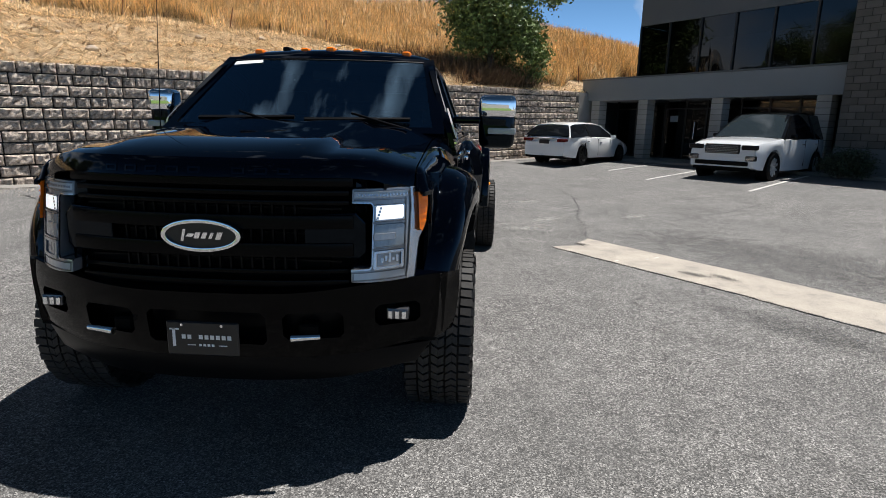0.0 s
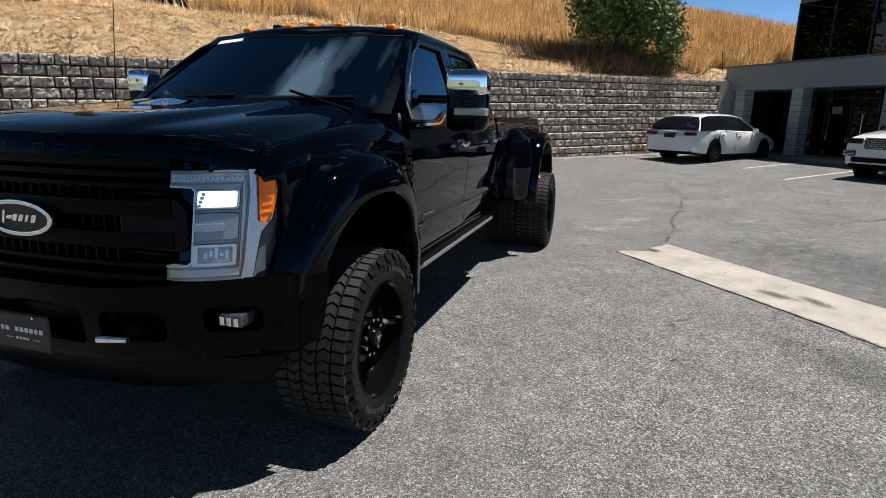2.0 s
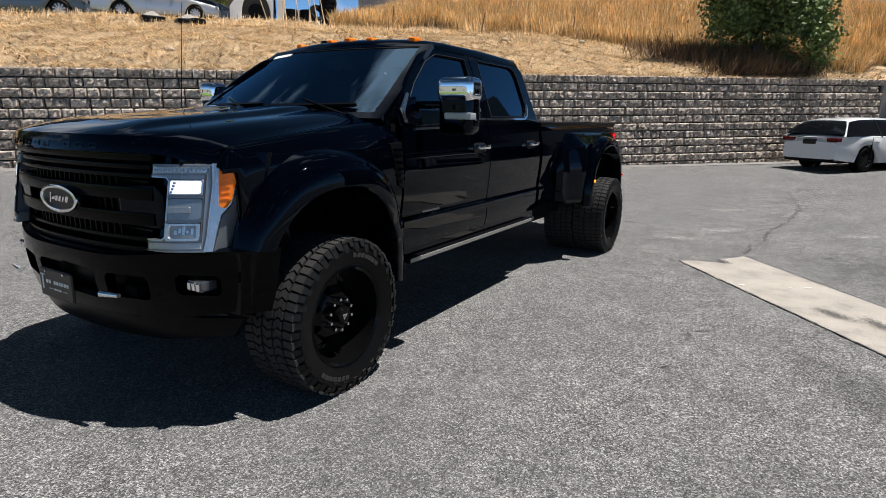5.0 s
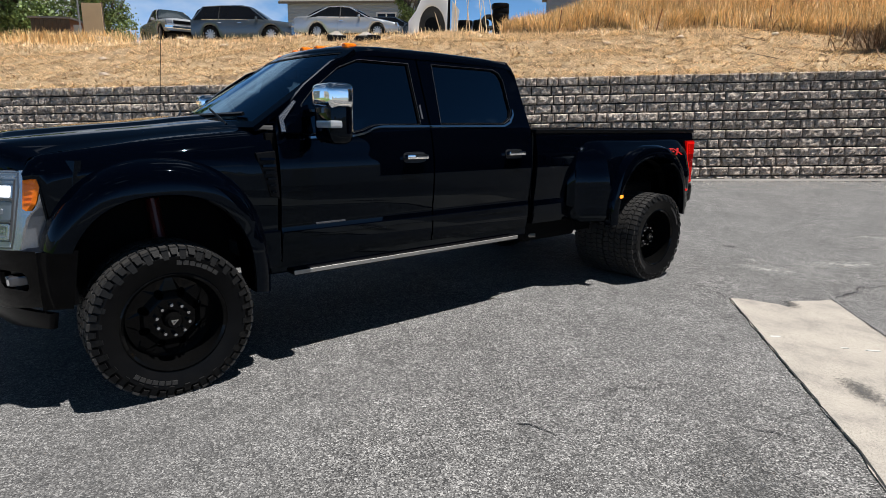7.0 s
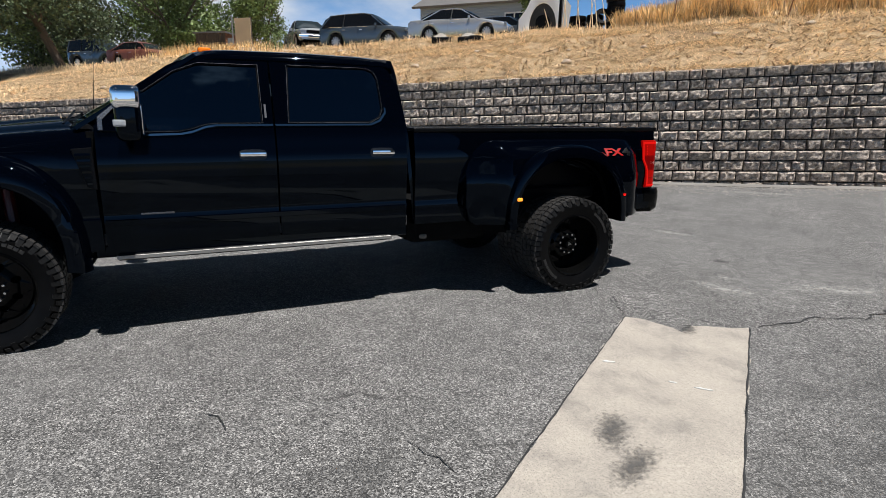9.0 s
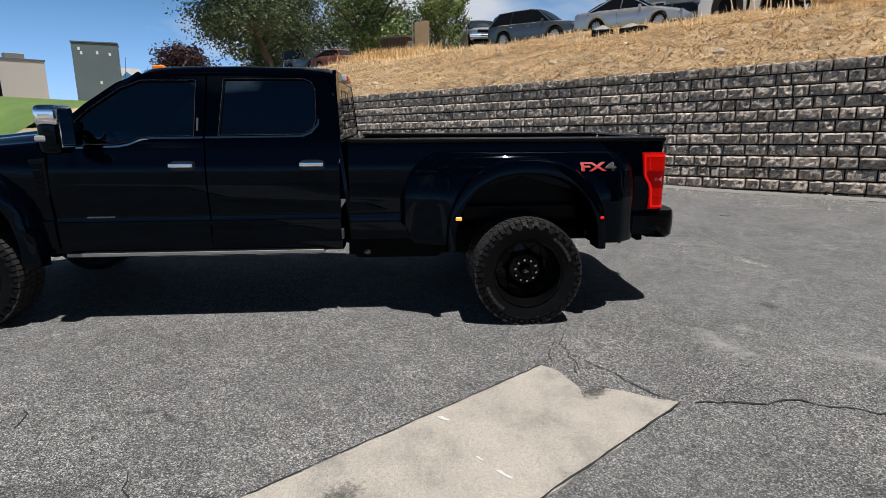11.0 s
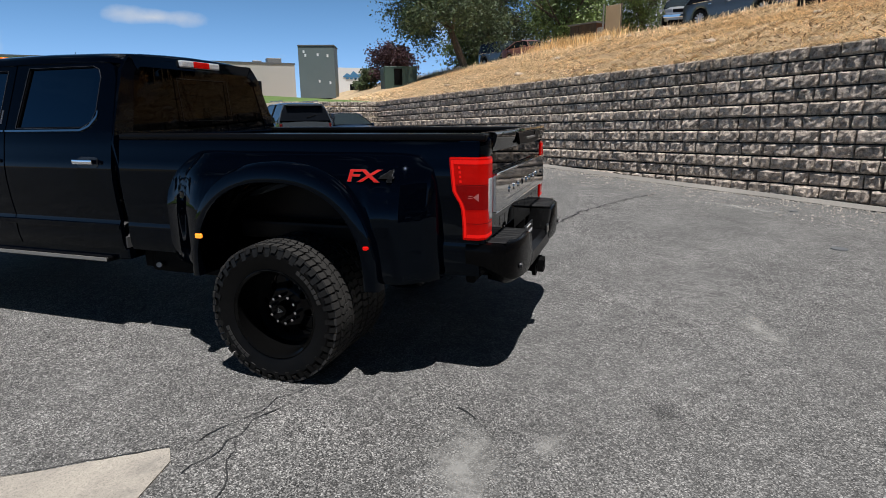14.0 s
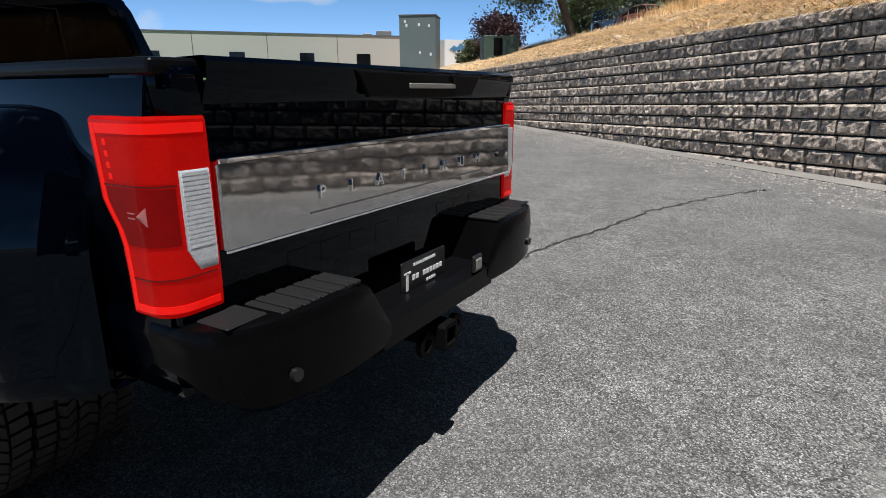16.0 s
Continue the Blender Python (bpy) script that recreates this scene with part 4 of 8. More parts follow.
part("steering_wheel", bm, CABIN, TRUCK)
part("mirror_inside", box(-0.12, 0.12, 1.30, 1.33, 1.86, 1.93, 0.015, 2), CABIN, TRUCK)

# ---- front end
def on_nose(out=0.0, y0=-0.765, bend=0.20):
    return lambda x, z, d: (x, y0 + bend * (abs(x) / 0.92) ** 2.4 - out - d, z)


grille = part("grille", plate([(-0.66, 0.85), (0.66, 0.85), (0.66, 1.325), (-0.66, 1.325)], thick=0.03, to=on_nose(-0.06)), FRAME, TRUCK, "black mesh grille with gloss bars")
for z0, z1, out in ((1.285, 1.325, 0.02), (1.245, 1.268, 0.005), (1.205, 1.225, 0.005), (1.105, 1.165, 0.03), (0.985, 1.045, 0.03), (0.905, 0.925, 0.0), (0.85, 0.88, 0.015)):
    w = 0.60 if out < 0.02 else 0.62
    pts = [(-w + 2 * w * k / 10, z0) for k in range(11)] + [(w - 2 * w * k / 10, z1) for k in range(11)]
    part("grille_bar", plate(pts, thick=0.05, to=on_nose(out), bevel=0.006), GRILLEBLACK, grille, smooth=True)
for z0, z1 in ((1.045, 1.105), (1.165, 1.205), (0.925, 0.985)):
    for k in range(25):
        x = -0.56 + k * 1.12 / 24
        if abs(x) < 0.42:
            part("mesh_bar", plate([(x - 0.004, z0), (x + 0.004, z0), (x + 0.004, z1), (x - 0.004, z1)], thick=0.02, to=on_nose(-0.01)), PLASTIC, grille)
    zm = (z0 + z1) / 2
    part("mesh_rail", plate([(-0.56, zm - 0.004), (0.56, zm - 0.004), (0.56, zm + 0.004), (-0.56, zm + 0.004)], thick=0.02, to=on_nose(-0.012)), PLASTIC, grille)
for side in (1, -1):
    wing = [(side * 0.42, 1.165), (side * 0.63, 1.175), (side * 0.67, 1.13), (side * 0.67, 1.0), (side * 0.64, 0.975), (side * 0.42, 0.985)]
    part("grille_wing", plate(wing, thick=0.05, to=on_nose(0.022), bevel=0.008), BLACK, grille)
oval = lambda a, b, n=36: [(a * math.cos(k * math.tau / n), 1.077 + b * math.sin(k * math.tau / n)) for k in range(n)]
badge = part("oval_badge", plate(oval(0.172, 0.070), [oval(0.150, 0.052)], thick=0.035, to=on_nose(0.062), bevel=0.006), CHROME, TRUCK, "chrome oval badge with dark middle", smooth=True)
part("badge_face", plate(oval(0.152, 0.054), thick=0.03, to=on_nose(0.050)), PLATEBLACK, badge)
for x, w, h in ((-0.075, 0.012, 0.05), (-0.045, 0.030, 0.014), (-0.015, 0.022, 0.026), (0.015, 0.020, 0.026), (0.045, 0.014, 0.026), (0.078, 0.022, 0.03)):
    part("badge_stroke", plate([(x - w / 2 - 0.006, 1.077 - h / 2), (x + w / 2 - 0.006, 1.077 - h / 2), (x + w / 2 + 0.006, 1.077 + h / 2), (x - w / 2 + 0.006, 1.077 + h / 2)], thick=0.006, to=on_nose(0.056)), CHROME, badge)


def rect(x0, x1, z0, z1, c=0.02):
    return [(x0 + c, z0), (x1 - c, z0), (x1, z0 + c), (x1, z1 - c), (x1 - c, z1), (x0 + c, z1), (x0, z1 - c), (x0, z0 + c)]


def wrapped(side, s0, s1, zs, out=0.0, deep=0.02, ease=(), half=1.022, back=5.745, inner=0.868, radius=0.07):
    """A shell that follows the rounded rear corner of the bed from s0(z) to s1(z), counted from the inner edge."""
    flat = half - radius - inner
    bend = radius * math.pi / 2

    def at_corner(s, d):
        if s < flat:
            return inner + s, back + d
        if s < flat + bend:
            a = (s - flat) / radius
            return half - radius + (radius + d) * math.sin(a), back - radius + (radius + d) * math.cos(a)
        return half + d, back - radius - (s - flat - bend)
    rows = []
    for k, z in enumerate(zs):
        a, b_ = s0(z), s1(z)
        d = out - (ease[min(k, len(zs) - 1 - k)] if min(k, len(zs) - 1 - k) < len(ease) else 0.0)
        ss = [a + (b_ - a) * q / 16 for q in range(17)]
        loop = [at_corner(q, d) for q in ss] + [at_corner(q, -deep) for q in reversed(ss)]
        rows.append([(side * x, y, z) for x, y in loop])
    return loft(rows, closed=True, cap=True)


def lamp_end(z):
    """How far round the side the tail lamp reaches at a height."""
    return 0.337 - 0.012 * smooth01(1.36 - z, 0.0, 0.17) - 0.058 * smooth01(1.19 - z, 0.0, 0.13) - 0.008 * smooth01(1.06 - z, 0.0, 0.1)


def on_lamp(side, out=0.0):
    """Bends an outline in x, z onto the swept face of a headlight."""
    def bend(x, z, d):
        q = 0.705 + (x - 0.705) * (0.97 if x > 0.705 else 0.84) + 0.9 * max(0.0, out) * smooth01(x, 0.865, 0.885)
        y = -0.695 + 0.17 * min(1.0, max(0.0, (x - 0.60) / 0.28)) ** 1.8 + 1.5 * max(0.0, x - 0.88) - 0.16 * (1.27 - z) - out - d
        return (side * q, y, 1.275 + (z - 1.285) * 0.93)
    return bend


for side in (1, -1):
    shell = [(0.595, 1.285), (0.75, 1.288), (0.86, 1.29), (0.918, 1.282), (0.922, 1.20), (0.912, 1.09), (0.890, 1.04), (0.884, 0.98), (0.876, 0.855), (0.82, 0.855), (0.70, 0.857), (0.60, 0.862), (0.60, 0.920), (0.69, 0.922), (0.70, 0.935), (0.70, 1.205), (0.69, 1.218), (0.595, 1.22)]
    lamp = part("headlight", plate(shell, thick=0.10, to=on_lamp(side), bevel=0.004, across=0.03), LAMPGREY, TRUCK, "clear C-shaped LED headlight, low beam lit")
    for k in range(18):
        xk = 0.618 + 0.0135 * k
        part("led_rib", plate([(xk, 1.252), (xk + 0.006, 1.252), (xk + 0.006, 1.262), (xk, 1.262)], thick=0.005, to=on_lamp(side, 0.006)), LAMPSILVER, lamp)
    low_beam = part("low_beam", plate(rect(0.707, 0.832, 1.136, 1.214, 0.006), thick=0.05, across=0.03, to=on_lamp(side, 0.006), bevel=0.004), LAMPSILVER, lamp, "lit low beam module")
    part("lens", plate(rect(0.714, 0.825, 1.144, 1.207, 0.006), thick=0.01, across=0.03, to=on_lamp(side, 0.010), bevel=0.002), LED, low_beam)
    for k in range(4):
        part("reflector_step", plate(rect(0.716 + 0.004 * k, 0.726 + 0.004 * k, 1.146 + 0.015 * k, 1.157 + 0.015 * k, 0.001), thick=0.004, across=0.03, to=on_lamp(side, 0.011)), LAMPSILVER, low_beam)
    turn_unit = part("turn_unit", plate(rect(0.707, 0.832, 1.016, 1.124, 0.010), thick=0.05, across=0.03, to=on_lamp(side, 0.005), bevel=0.004), LAMPSLATE, lamp, "slate grey turn signal module")
    part("turn_bar", plate(rect(0.707, 0.795, 1.049, 1.082, 0.004), thick=0.012, across=0.03, to=on_lamp(side, 0.011), bevel=0.003), LAMPGREY, turn_unit)
    high_beam = part("high_beam", plate(rect(0.707, 0.832, 0.914, 1.003, 0.006), [rect(0.722, 0.82, 0.931, 0.988, 0.004)], thick=0.05, across=0.03, to=on_lamp(side, 0.010), bevel=0.003), LAMPSILVER, lamp, "silver framed high beam module")
    part("lens", plate(rect(0.72, 0.822, 0.929, 0.99, 0.004), thick=0.01, across=0.03, to=on_lamp(side, -0.006)), LAMPDARK, high_beam)
    for k in range(5):
        part("facet", plate(rect(0.738 + 0.015 * k, 0.748 + 0.015 * k, 0.944 + 0.008 * (k % 2), 0.966 + 0.01 * (k % 3), 0.002), thick=0.012, across=0.03, to=on_lamp(side, 0.001)), LAMPSILVER, high_beam)
    for z0 in (1.127, 1.005):
        part("divider", plate(rect(0.706, 0.834, z0, z0 + 0.008, 0.002), thick=0.03, across=0.03, to=on_lamp(side, 0.011)), LAMPDARK, lamp)
    # groove that follows the C of the light guide
    part("light_guide", plate([(0.616, 0.872), (0.836, 0.874), (0.832, 0.904), (0.616, 0.904)], thick=0.008, across=0.03, to=on_lamp(side, 0.003), bevel=0.002), LEDDIM, lamp)
    part("light_guide", plate([(0.606, 1.242), (0.834, 1.244), (0.842, 1.272), (0.606, 1.272)], thick=0.008, across=0.03, to=on_lamp(side, 0.003), bevel=0.002), LEDDIM, lamp)
    part("groove", plate([(0.606, 1.278), (0.852, 1.280), (0.858, 1.20), (0.852, 0.93), (0.846, 0.868), (0.606, 0.868), (0.606, 0.871), (0.843, 0.871), (0.849, 0.93), (0.855, 1.20), (0.849, 1.277), (0.606, 1.275)], thick=0.006, across=0.03, to=on_lamp(side, 0.009)), LAMPDARK, lamp)
    part("groove", plate([(0.606, 1.236), (0.838, 1.238), (0.838, 0.906), (0.606, 0.904), (0.606, 0.907), (0.835, 0.909), (0.835, 1.235), (0.606, 1.233)], thick=0.006, across=0.03, to=on_lamp(side, 0.009)), LAMPDARK, lamp)
    part("side_bezel", plate([(0.858, 1.287), (0.917, 1.279), (0.920, 1.20), (0.910, 1.09), (0.888, 1.04), (0.882, 0.98), (0.874, 0.860), (0.852, 0.860), (0.858, 0.93), (0.864, 1.20)], thick=0.012, to=on_lamp(side, 0.003), cuts=0.05), LAMPSILVER, lamp, "bright silver side bezel", smooth=True)
    part("chrome_edge", plate([(0.850, 1.289), (0.858, 1.289), (0.864, 1.20), (0.858, 0.93), (0.853, 0.858), (0.845, 0.858), (0.850, 0.93), (0.856, 1.20)], thick=0.016, to=on_lamp(side, 0.004)), LAMPSILVER, lamp)
    amb = [(0.876, 1.262), (0.909, 1.257), (0.911, 1.20), (0.904, 1.11), (0.893, 1.075), (0.882, 1.088)]
    for k in range(5):
        zr = 1.12 + 0.03 * k
        part("lens_rib", plate([(0.884, zr), (0.905, zr), (0.905, zr + 0.006), (0.884, zr + 0.006)], thick=0.004, to=on_lamp(side, 0.019)), AMBER, lamp)
    part("side_marker", plate(amb, thick=0.02, to=on_lamp(side, 0.016), cuts=0.03), AMBER, lamp, "amber side marker")
    part("inner_edge", plate([(0.60, 0.920), (0.688, 0.922), (0.699, 0.935), (0.699, 1.205), (0.688, 1.218), (0.598, 1.220), (0.598, 1.227), (0.69, 1.225), (0.706, 1.208), (0.706, 0.932), (0.69, 0.915), (0.60, 0.913)], thick=0.012, across=0.03, to=on_lamp(side, 0.004)), LAMPSILVER, lamp)
    # panel between lamp, hood and flare
    part("lamp_surround", plate([(0.60, 0.82), (0.96, 0.82), (0.965, 1.34), (0.60, 1.34)], thick=0.03, to=on_lamp(side, -0.06)), BLACK, TRUCK)
    part("fender_nose", plate([(0.74, 1.280), (0.905, 1.262), (0.89, 1.275), (0.86, 1.285), (0.74, 1.325)], thick=0.03, to=on_lamp(side, 0.002), cuts=0.03), BLACK, TRUCK, smooth=True)

# front bumper
bump = []
n = 24
for k in range(n + 1):
    x = -1.02 + 2.04 * k / n
    bump.append((x, 0.835 + 0.045 * smooth01(abs(x), 0.3, 0.95)))
low = []
for k in range(n + 1):
    x = 1.0 - 2.0 * k / n
    low.append((x, 0.535 + 0.05 * smooth01(abs(x), 0.6, 1.0)))


def on_bumper(out=0.0):
    """The bumper's face: bowed across and tucked under towards its foot."""
    return lambda x, z, d: (x, -0.84 + 0.26 * (abs(x) / 0.92) ** 2.4 + 0.55 * max(0.0, 0.80 - z) ** 2 + 0.9 * max(0.0, z - 0.80) ** 2 - out - d, z)


holes = [rect(-0.58, -0.33, 0.625, 0.745), rect(0.33, 0.58, 0.625, 0.745), rect(-0.26, 0.26, 0.60, 0.75), rect(0.71, 0.90, 0.665, 0.765), rect(-0.90, -0.71, 0.665, 0.765)]
bumper = part("front_bumper", plate(low + bump, holes, thick=0.05, to=on_bumper(), cuts=0.03), BUMPERBLACK, TRUCK, "painted black front bumper", smooth=True)
part("bumper_inner", plate(low + [(x, z - 0.02) for x, z in bump], thick=0.02, to=on_bumper(-0.09)), PLASTIC, bumper)
shelf = loft([[(x, -0.83 + 0.26 * (abs(x) / 0.92) ** 2.4 + f, 0.832 + 0.045 * smooth01(abs(x), 0.3, 0.95) + g) for x in [-1.0 + 2.0 * k / 24 for k in range(25)]] for f, g in ((0.0, 0.0), (0.03, 0.012), (0.17, 0.012))])
part("bumper_shelf", shelf, BLACK, bumper, smooth=True)
for side in (1, -1):
    part("bumper_end", plate([(-0.545, 0.57), (-0.42, 0.58), (-0.37, 0.885), (-0.545, 0.880)], thick=0.06, to=lambda a, b_, d, s=side: (s * (0.985 + 0.085 * smooth01(a, -0.545, -0.39) - 0.4 * max(0.0, 0.80 - b_) ** 2 + d), a, b_), cuts=0.03), BUMPERBLACK, bumper, smooth=True)
    hook = rod((side * 0.385, -0.868, 0.660), (side * 0.505, -0.852, 0.666), 0.017, 0.012, seg=12)
    part("tow_hook", hook, CHROME, bumper, "bright tow hook", smooth=True)
    fog = part("fog_lamp", box(side * 0.755, side * 0.855, -0.665, -0.57, 0.690, 0.742, 0.010, 2), LAMPDARK, bumper, "small fog lamp")
    for k in range(3):
        part("fog_lens", box(side * (0.762 + 0.031 * k), side * (0.782 + 0.031 * k), -0.674, -0.66, 0.695, 0.735, 0.004), CHROME, fog)
val = [(x, 0.545) for x in [-0.95 + 1.9 * k / 16 for k in range(17)]] + [(0.88 - 1.76 * k / 16, 0.40 + 0.04 * smooth01(abs(0.88 - 1.76 * k / 16), 0.5, 0.88)) for k in range(17)]
part("air_dam", plate(val, thick=0.04, to=on_bumper(-0.01), bevel=0.008), PLASTIC, TRUCK, "matt black lower valance", smooth=True)
pl = part("front_plate", box(-0.142, 0.168, -0.889, -0.874, 0.572, 0.722, 0.006), PLATEBLACK, TRUCK, "black dealer plate with white print bars")
for x0, x1, z0, z1 in ((-0.128, -0.116, 0.615, 0.695), (-0.14, -0.10, 0.688, 0.695)) + tuple((-0.088 + 0.0245 * k, -0.072 + 0.0245 * k, 0.650, 0.668) for k in range(9) if k != 2) + tuple((-0.015 + 0.018 * k, -0.004 + 0.018 * k, 0.619, 0.629) for k in range(4)) + ((-0.065, -0.03, 0.622, 0.625), (0.07, 0.105, 0.622, 0.625)):
    part("print_bar", box(x0 + 0.013, x1 + 0.013, -0.891, -0.888, z0 - 0.003, z1 - 0.003), WHITELET, pl)
for x in (-0.085, 0.085):
    part("plate_screw", rod((x + 0.013, -0.894, 0.709), (x + 0.013, -0.884, 0.709), 0.006, seg=8), CHROME, pl)

# ---- tow mirrors; the driver's one is pulled out
for side, x0, x1 in ((1, 1.14, 1.385), (-1, 1.0, 1.175)):
    def inset(a, b, y0, y1, z0, z1, bv, n=1):
        return box(side * (x0 + a), side * (x1 + b), y0, y1, z0, z1, bv, n)
    mir = part("tow_mirror", inset(0, 0, 0.91, 1.07, 1.40, 1.67, 0.065, 5), BLACK, TRUCK, "tall tow mirror with chrome cap", smooth=True)
    cap = inset(-0.003, 0.005, 0.900, 1.074, 1.60, 1.755, 0.055, 6)
    part("mirror_cap", cap, CHROME, mir, "chrome mirror cap", smooth=True)
    part("mirror_lamp", box(side * (x0 + 0.06), side * (x1 + 0.007), 0.902, 0.98, 1.495, 1.54, 0.012, 2), LEDDIM, mir, "clear mirror lamp")
    part("mirror_glass", inset(0.035, -0.035, 1.065, 1.073, 1.45, 1.66, 0.003), CHROME, mir)
    if side == 1:
        part("arm", box(0.96, x0 + 0.02, 0.93, 1.02, 1.56, 1.61, 0.02, 2), BLACK, mir)
    part("sail_trim", plate([(0.772, 1.470), (0.800, 1.470), (0.800, 1.54), (0.905, 1.655), (0.893, 1.662), (0.772, 1.56)], thick=0.012, to=on_flank(side, 0.026)), STEEL, mir, "bright trim along the pillar foot")
    part("mirror_foot", plate([(0.80, 1.46), (0.99, 1.46), (0.99, 1.64), (0.92, 1.62), (0.80, 1.55)], thick=0.03, to=on_flank(side, 0.02), bevel=0.006), BLACK, mir)
part("antenna", rod((-0.88, 0.52, 1.47), (-0.885, 0.60, 2.30), 0.0035, 0.002, 6), PLASTIC, TRUCK)

# ---- bed
def pontoon(y, z):
    """Outer face of the wide rear fender."""
    return 1.225 - 0.05 * smooth01(z, 1.0, 1.25) - 0.115 * smooth01(z, 1.22, 1.38) - 0.15 * (1 - smooth01(y, 3.5, 3.95)) - 0.13 * smooth01(y, 5.25, 5.48)


def bent(ob):
    """Lays flat letters on the curved fender."""
    for p in ob.data.vertices:
        p.co.x += pontoon(p.co.y, p.co.z) + 0.004
    return ob


for side in (1, -1):
    notch = [(3.085, 0.66), (3.95, 0.66), (4.05, 1.05), (4.5, 1.18), (4.98, 1.05), (5.08, 0.66), (5.70, 0.66), (5.70, 1.36), (5.70, 1.445), (3.085, 1.445)]
    part("bed_side", plate(notch, thick=0.03, to=lambda a, b_, d, s=side: (s * (flank(1.0, min(b_, 1.45)) + d), a, b_), cuts=0.028), BLACK, TRUCK, "gloss black bed side", smooth=True)
    part("bed_rail", box(side * 0.80, side * 0.985, 3.085, 5.735, 1.445, 1.488, 0.018, 3), PLASTIC, TRUCK, "black plastic bed rail cap")
    part("bed_inner", box(side * 0.80, side * 0.83, 3.11, 5.66, 0.80, 1.44), PLASTIC, TRUCK)
    # wide rear fender over the outer wheels
    rows = []
    for k in range(51):
        y = 3.50 + 1.97 * k / 50
        d = abs(y - 4.515) / 0.60
        zl = 0.64 + (0.60 * (1 - d ** 2.326) ** 0.43 if d < 1 else 0.0) + 0.16 * smooth01(-y, -3.60, -3.52)
        zh = lerp(((3.50, 1.02), (3.53, 1.09), (3.585, 1.21), (3.70, 1.335), (3.80, 1.365), (5.22, 1.365), (5.35, 1.352), (5.43, 1.29), (5.47, 1.20)), y)
        tip = 0.06 * (k in (0, 50))
        row = [(side * (pontoon(y, zl) - 0.14), y, zl), (side * (pontoon(y, zl) - 0.01 - tip), y, zl)]
        row += [(side * (pontoon(y, zl + (zh - zl) * f) - tip), y, zl + (zh - zl) * f) for f in [0.03 + 0.97 * q / 14 for q in range(15)]]
        row += [(side * (pontoon(y, zh) - 0.02 - tip), y, zh + 0.012), (side * 0.97, y, zh + 0.018)]
        rows.append(row)
    part("rear_fender", loft(rows), BLACK, TRUCK, "wide gloss black dually fender", smooth=True)
    inner, outer = arch(4.515, 0.64, 0.575, 0.575, t0=-2, t1=182), arch(4.52, 0.64, 0.66, 0.70, t0=-2, t1=182)
    rows = []
    for (ya, za), (yo, zo) in zip(inner, outer):
        rows.append([(side * x, ya + (yo - ya) * f, za + (zo - za) * f) for f, x in ((1.0, 1.19), (0.95, 1.245), (0.8, 1.272), (0.4, 1.288), (0.05, 1.288), (0.0, 1.275), (0.0, 1.10))])
    part("rear_flare", loft(rows), BLACK, TRUCK, smooth=True)
    part("flare_marker", box(side * 1.275, side * 1.297, 3.935, 3.985, 0.855, 0.885, 0.006), AMBERLIT, TRUCK, "lit amber marker lamp")
    part("flare_marker", box(side * 1.270, side * 1.297, 5.10, 5.13, 0.852, 0.873, 0.005), REDLIT, TRUCK, "lit red marker lamp")
    part("mud_edge", box(side * 0.96, side * 1.08, 5.34, 5.37, 0.60, 0.72, 0.01), PLASTIC, TRUCK)
    # drivetrain badge: red letters, then a grey numeral
    for txt, y, mt in (("F", 4.985, REDBADGE), ("X", 5.085, REDBADGE), ("4", 5.195, RUBBER)):
        if side == 1:
            bent(lettering(txt, 0.115, 0.004, mt, Matrix.Translation((0, y + 0.012, 1.255)) @ Euler((radians(90), 0, radians(90))).to_matrix().to_4x4() @ Matrix.Diagonal((1.55, 0.80, 1, 1)), TRUCK, "badge_letter", bold=0.0025))
            bent(lettering(txt, 0.115, 0.0015, BADGEGREY, Matrix.Translation((0, y + 0.012, 1.255)) @ Euler((radians(90), 0, radians(90))).to_matrix().to_4x4() @ Matrix.Diagonal((1.55, 0.80, 1, 1)), TRUCK, "badge_outline", bold=0.0036))
    # tail lamp: one red lens wrapping the corner, clear reverse lens at its inner edge
    tail = part("tail_lamp", wrapped(side, lambda z: -0.002, lamp_end, (0.885, 0.893, 0.94, 0.99, 1.04, 1.06, 1.10, 1.14, 1.17, 1.21, 1.25, 1.31, 1.352, 1.36), 0.0, 0.06, (0.010, 0.002)), REDLENS, TRUCK, "glowing red tail lamp", smooth=True)
    part("light_ring", wrapped(side, lambda z: lamp_end(z) - 0.022, lambda z: lamp_end(z) - 0.008, (0.90, 0.96, 1.0, 1.06, 1.10, 1.17, 1.25, 1.345), 0.002, 0.006), REDLIT, tail, smooth=True)
    part("top_glow", wrapped(side, lambda z: 0.008, lambda z: lamp_end(z) - 0.024, (1.322, 1.345), 0.002, 0.006), REDLIT, tail, smooth=True)
    part("bottom_glow", wrapped(side, lambda z: 0.008, lambda z: lamp_end(z) - 0.024, (0.900, 0.918), 0.002, 0.006), REDLIT, tail, smooth=True)
    part("upper_lens", wrapped(side, lambda z: 0.10, lambda z: lamp_end(z) - 0.045, (1.212, 1.25, 1.312), 0.0025, 0.006), REDLENS, tail, smooth=True)
    part("inner_lens", wrapped(side, lambda z: 0.098, lambda z: lamp_end(z) - 0.028, (1.064, 1.10, 1.14, 1.17, 1.200), 0.0025, 0.006), REDMID, tail, "dark red middle lens", smooth=True)
    part("lens_seam", wrapped(side, lambda z: 0.094, lambda z: lamp_end(z) - 0.024, (1.203, 1.2065), 0.003, 0.006), REDDEEP, tail)
    part("lens_seam", wrapped(side, lambda z: 0.010, lambda z: lamp_end(z) - 0.024, (0.982, 0.985), 0.003, 0.006), REDDEEP, tail)
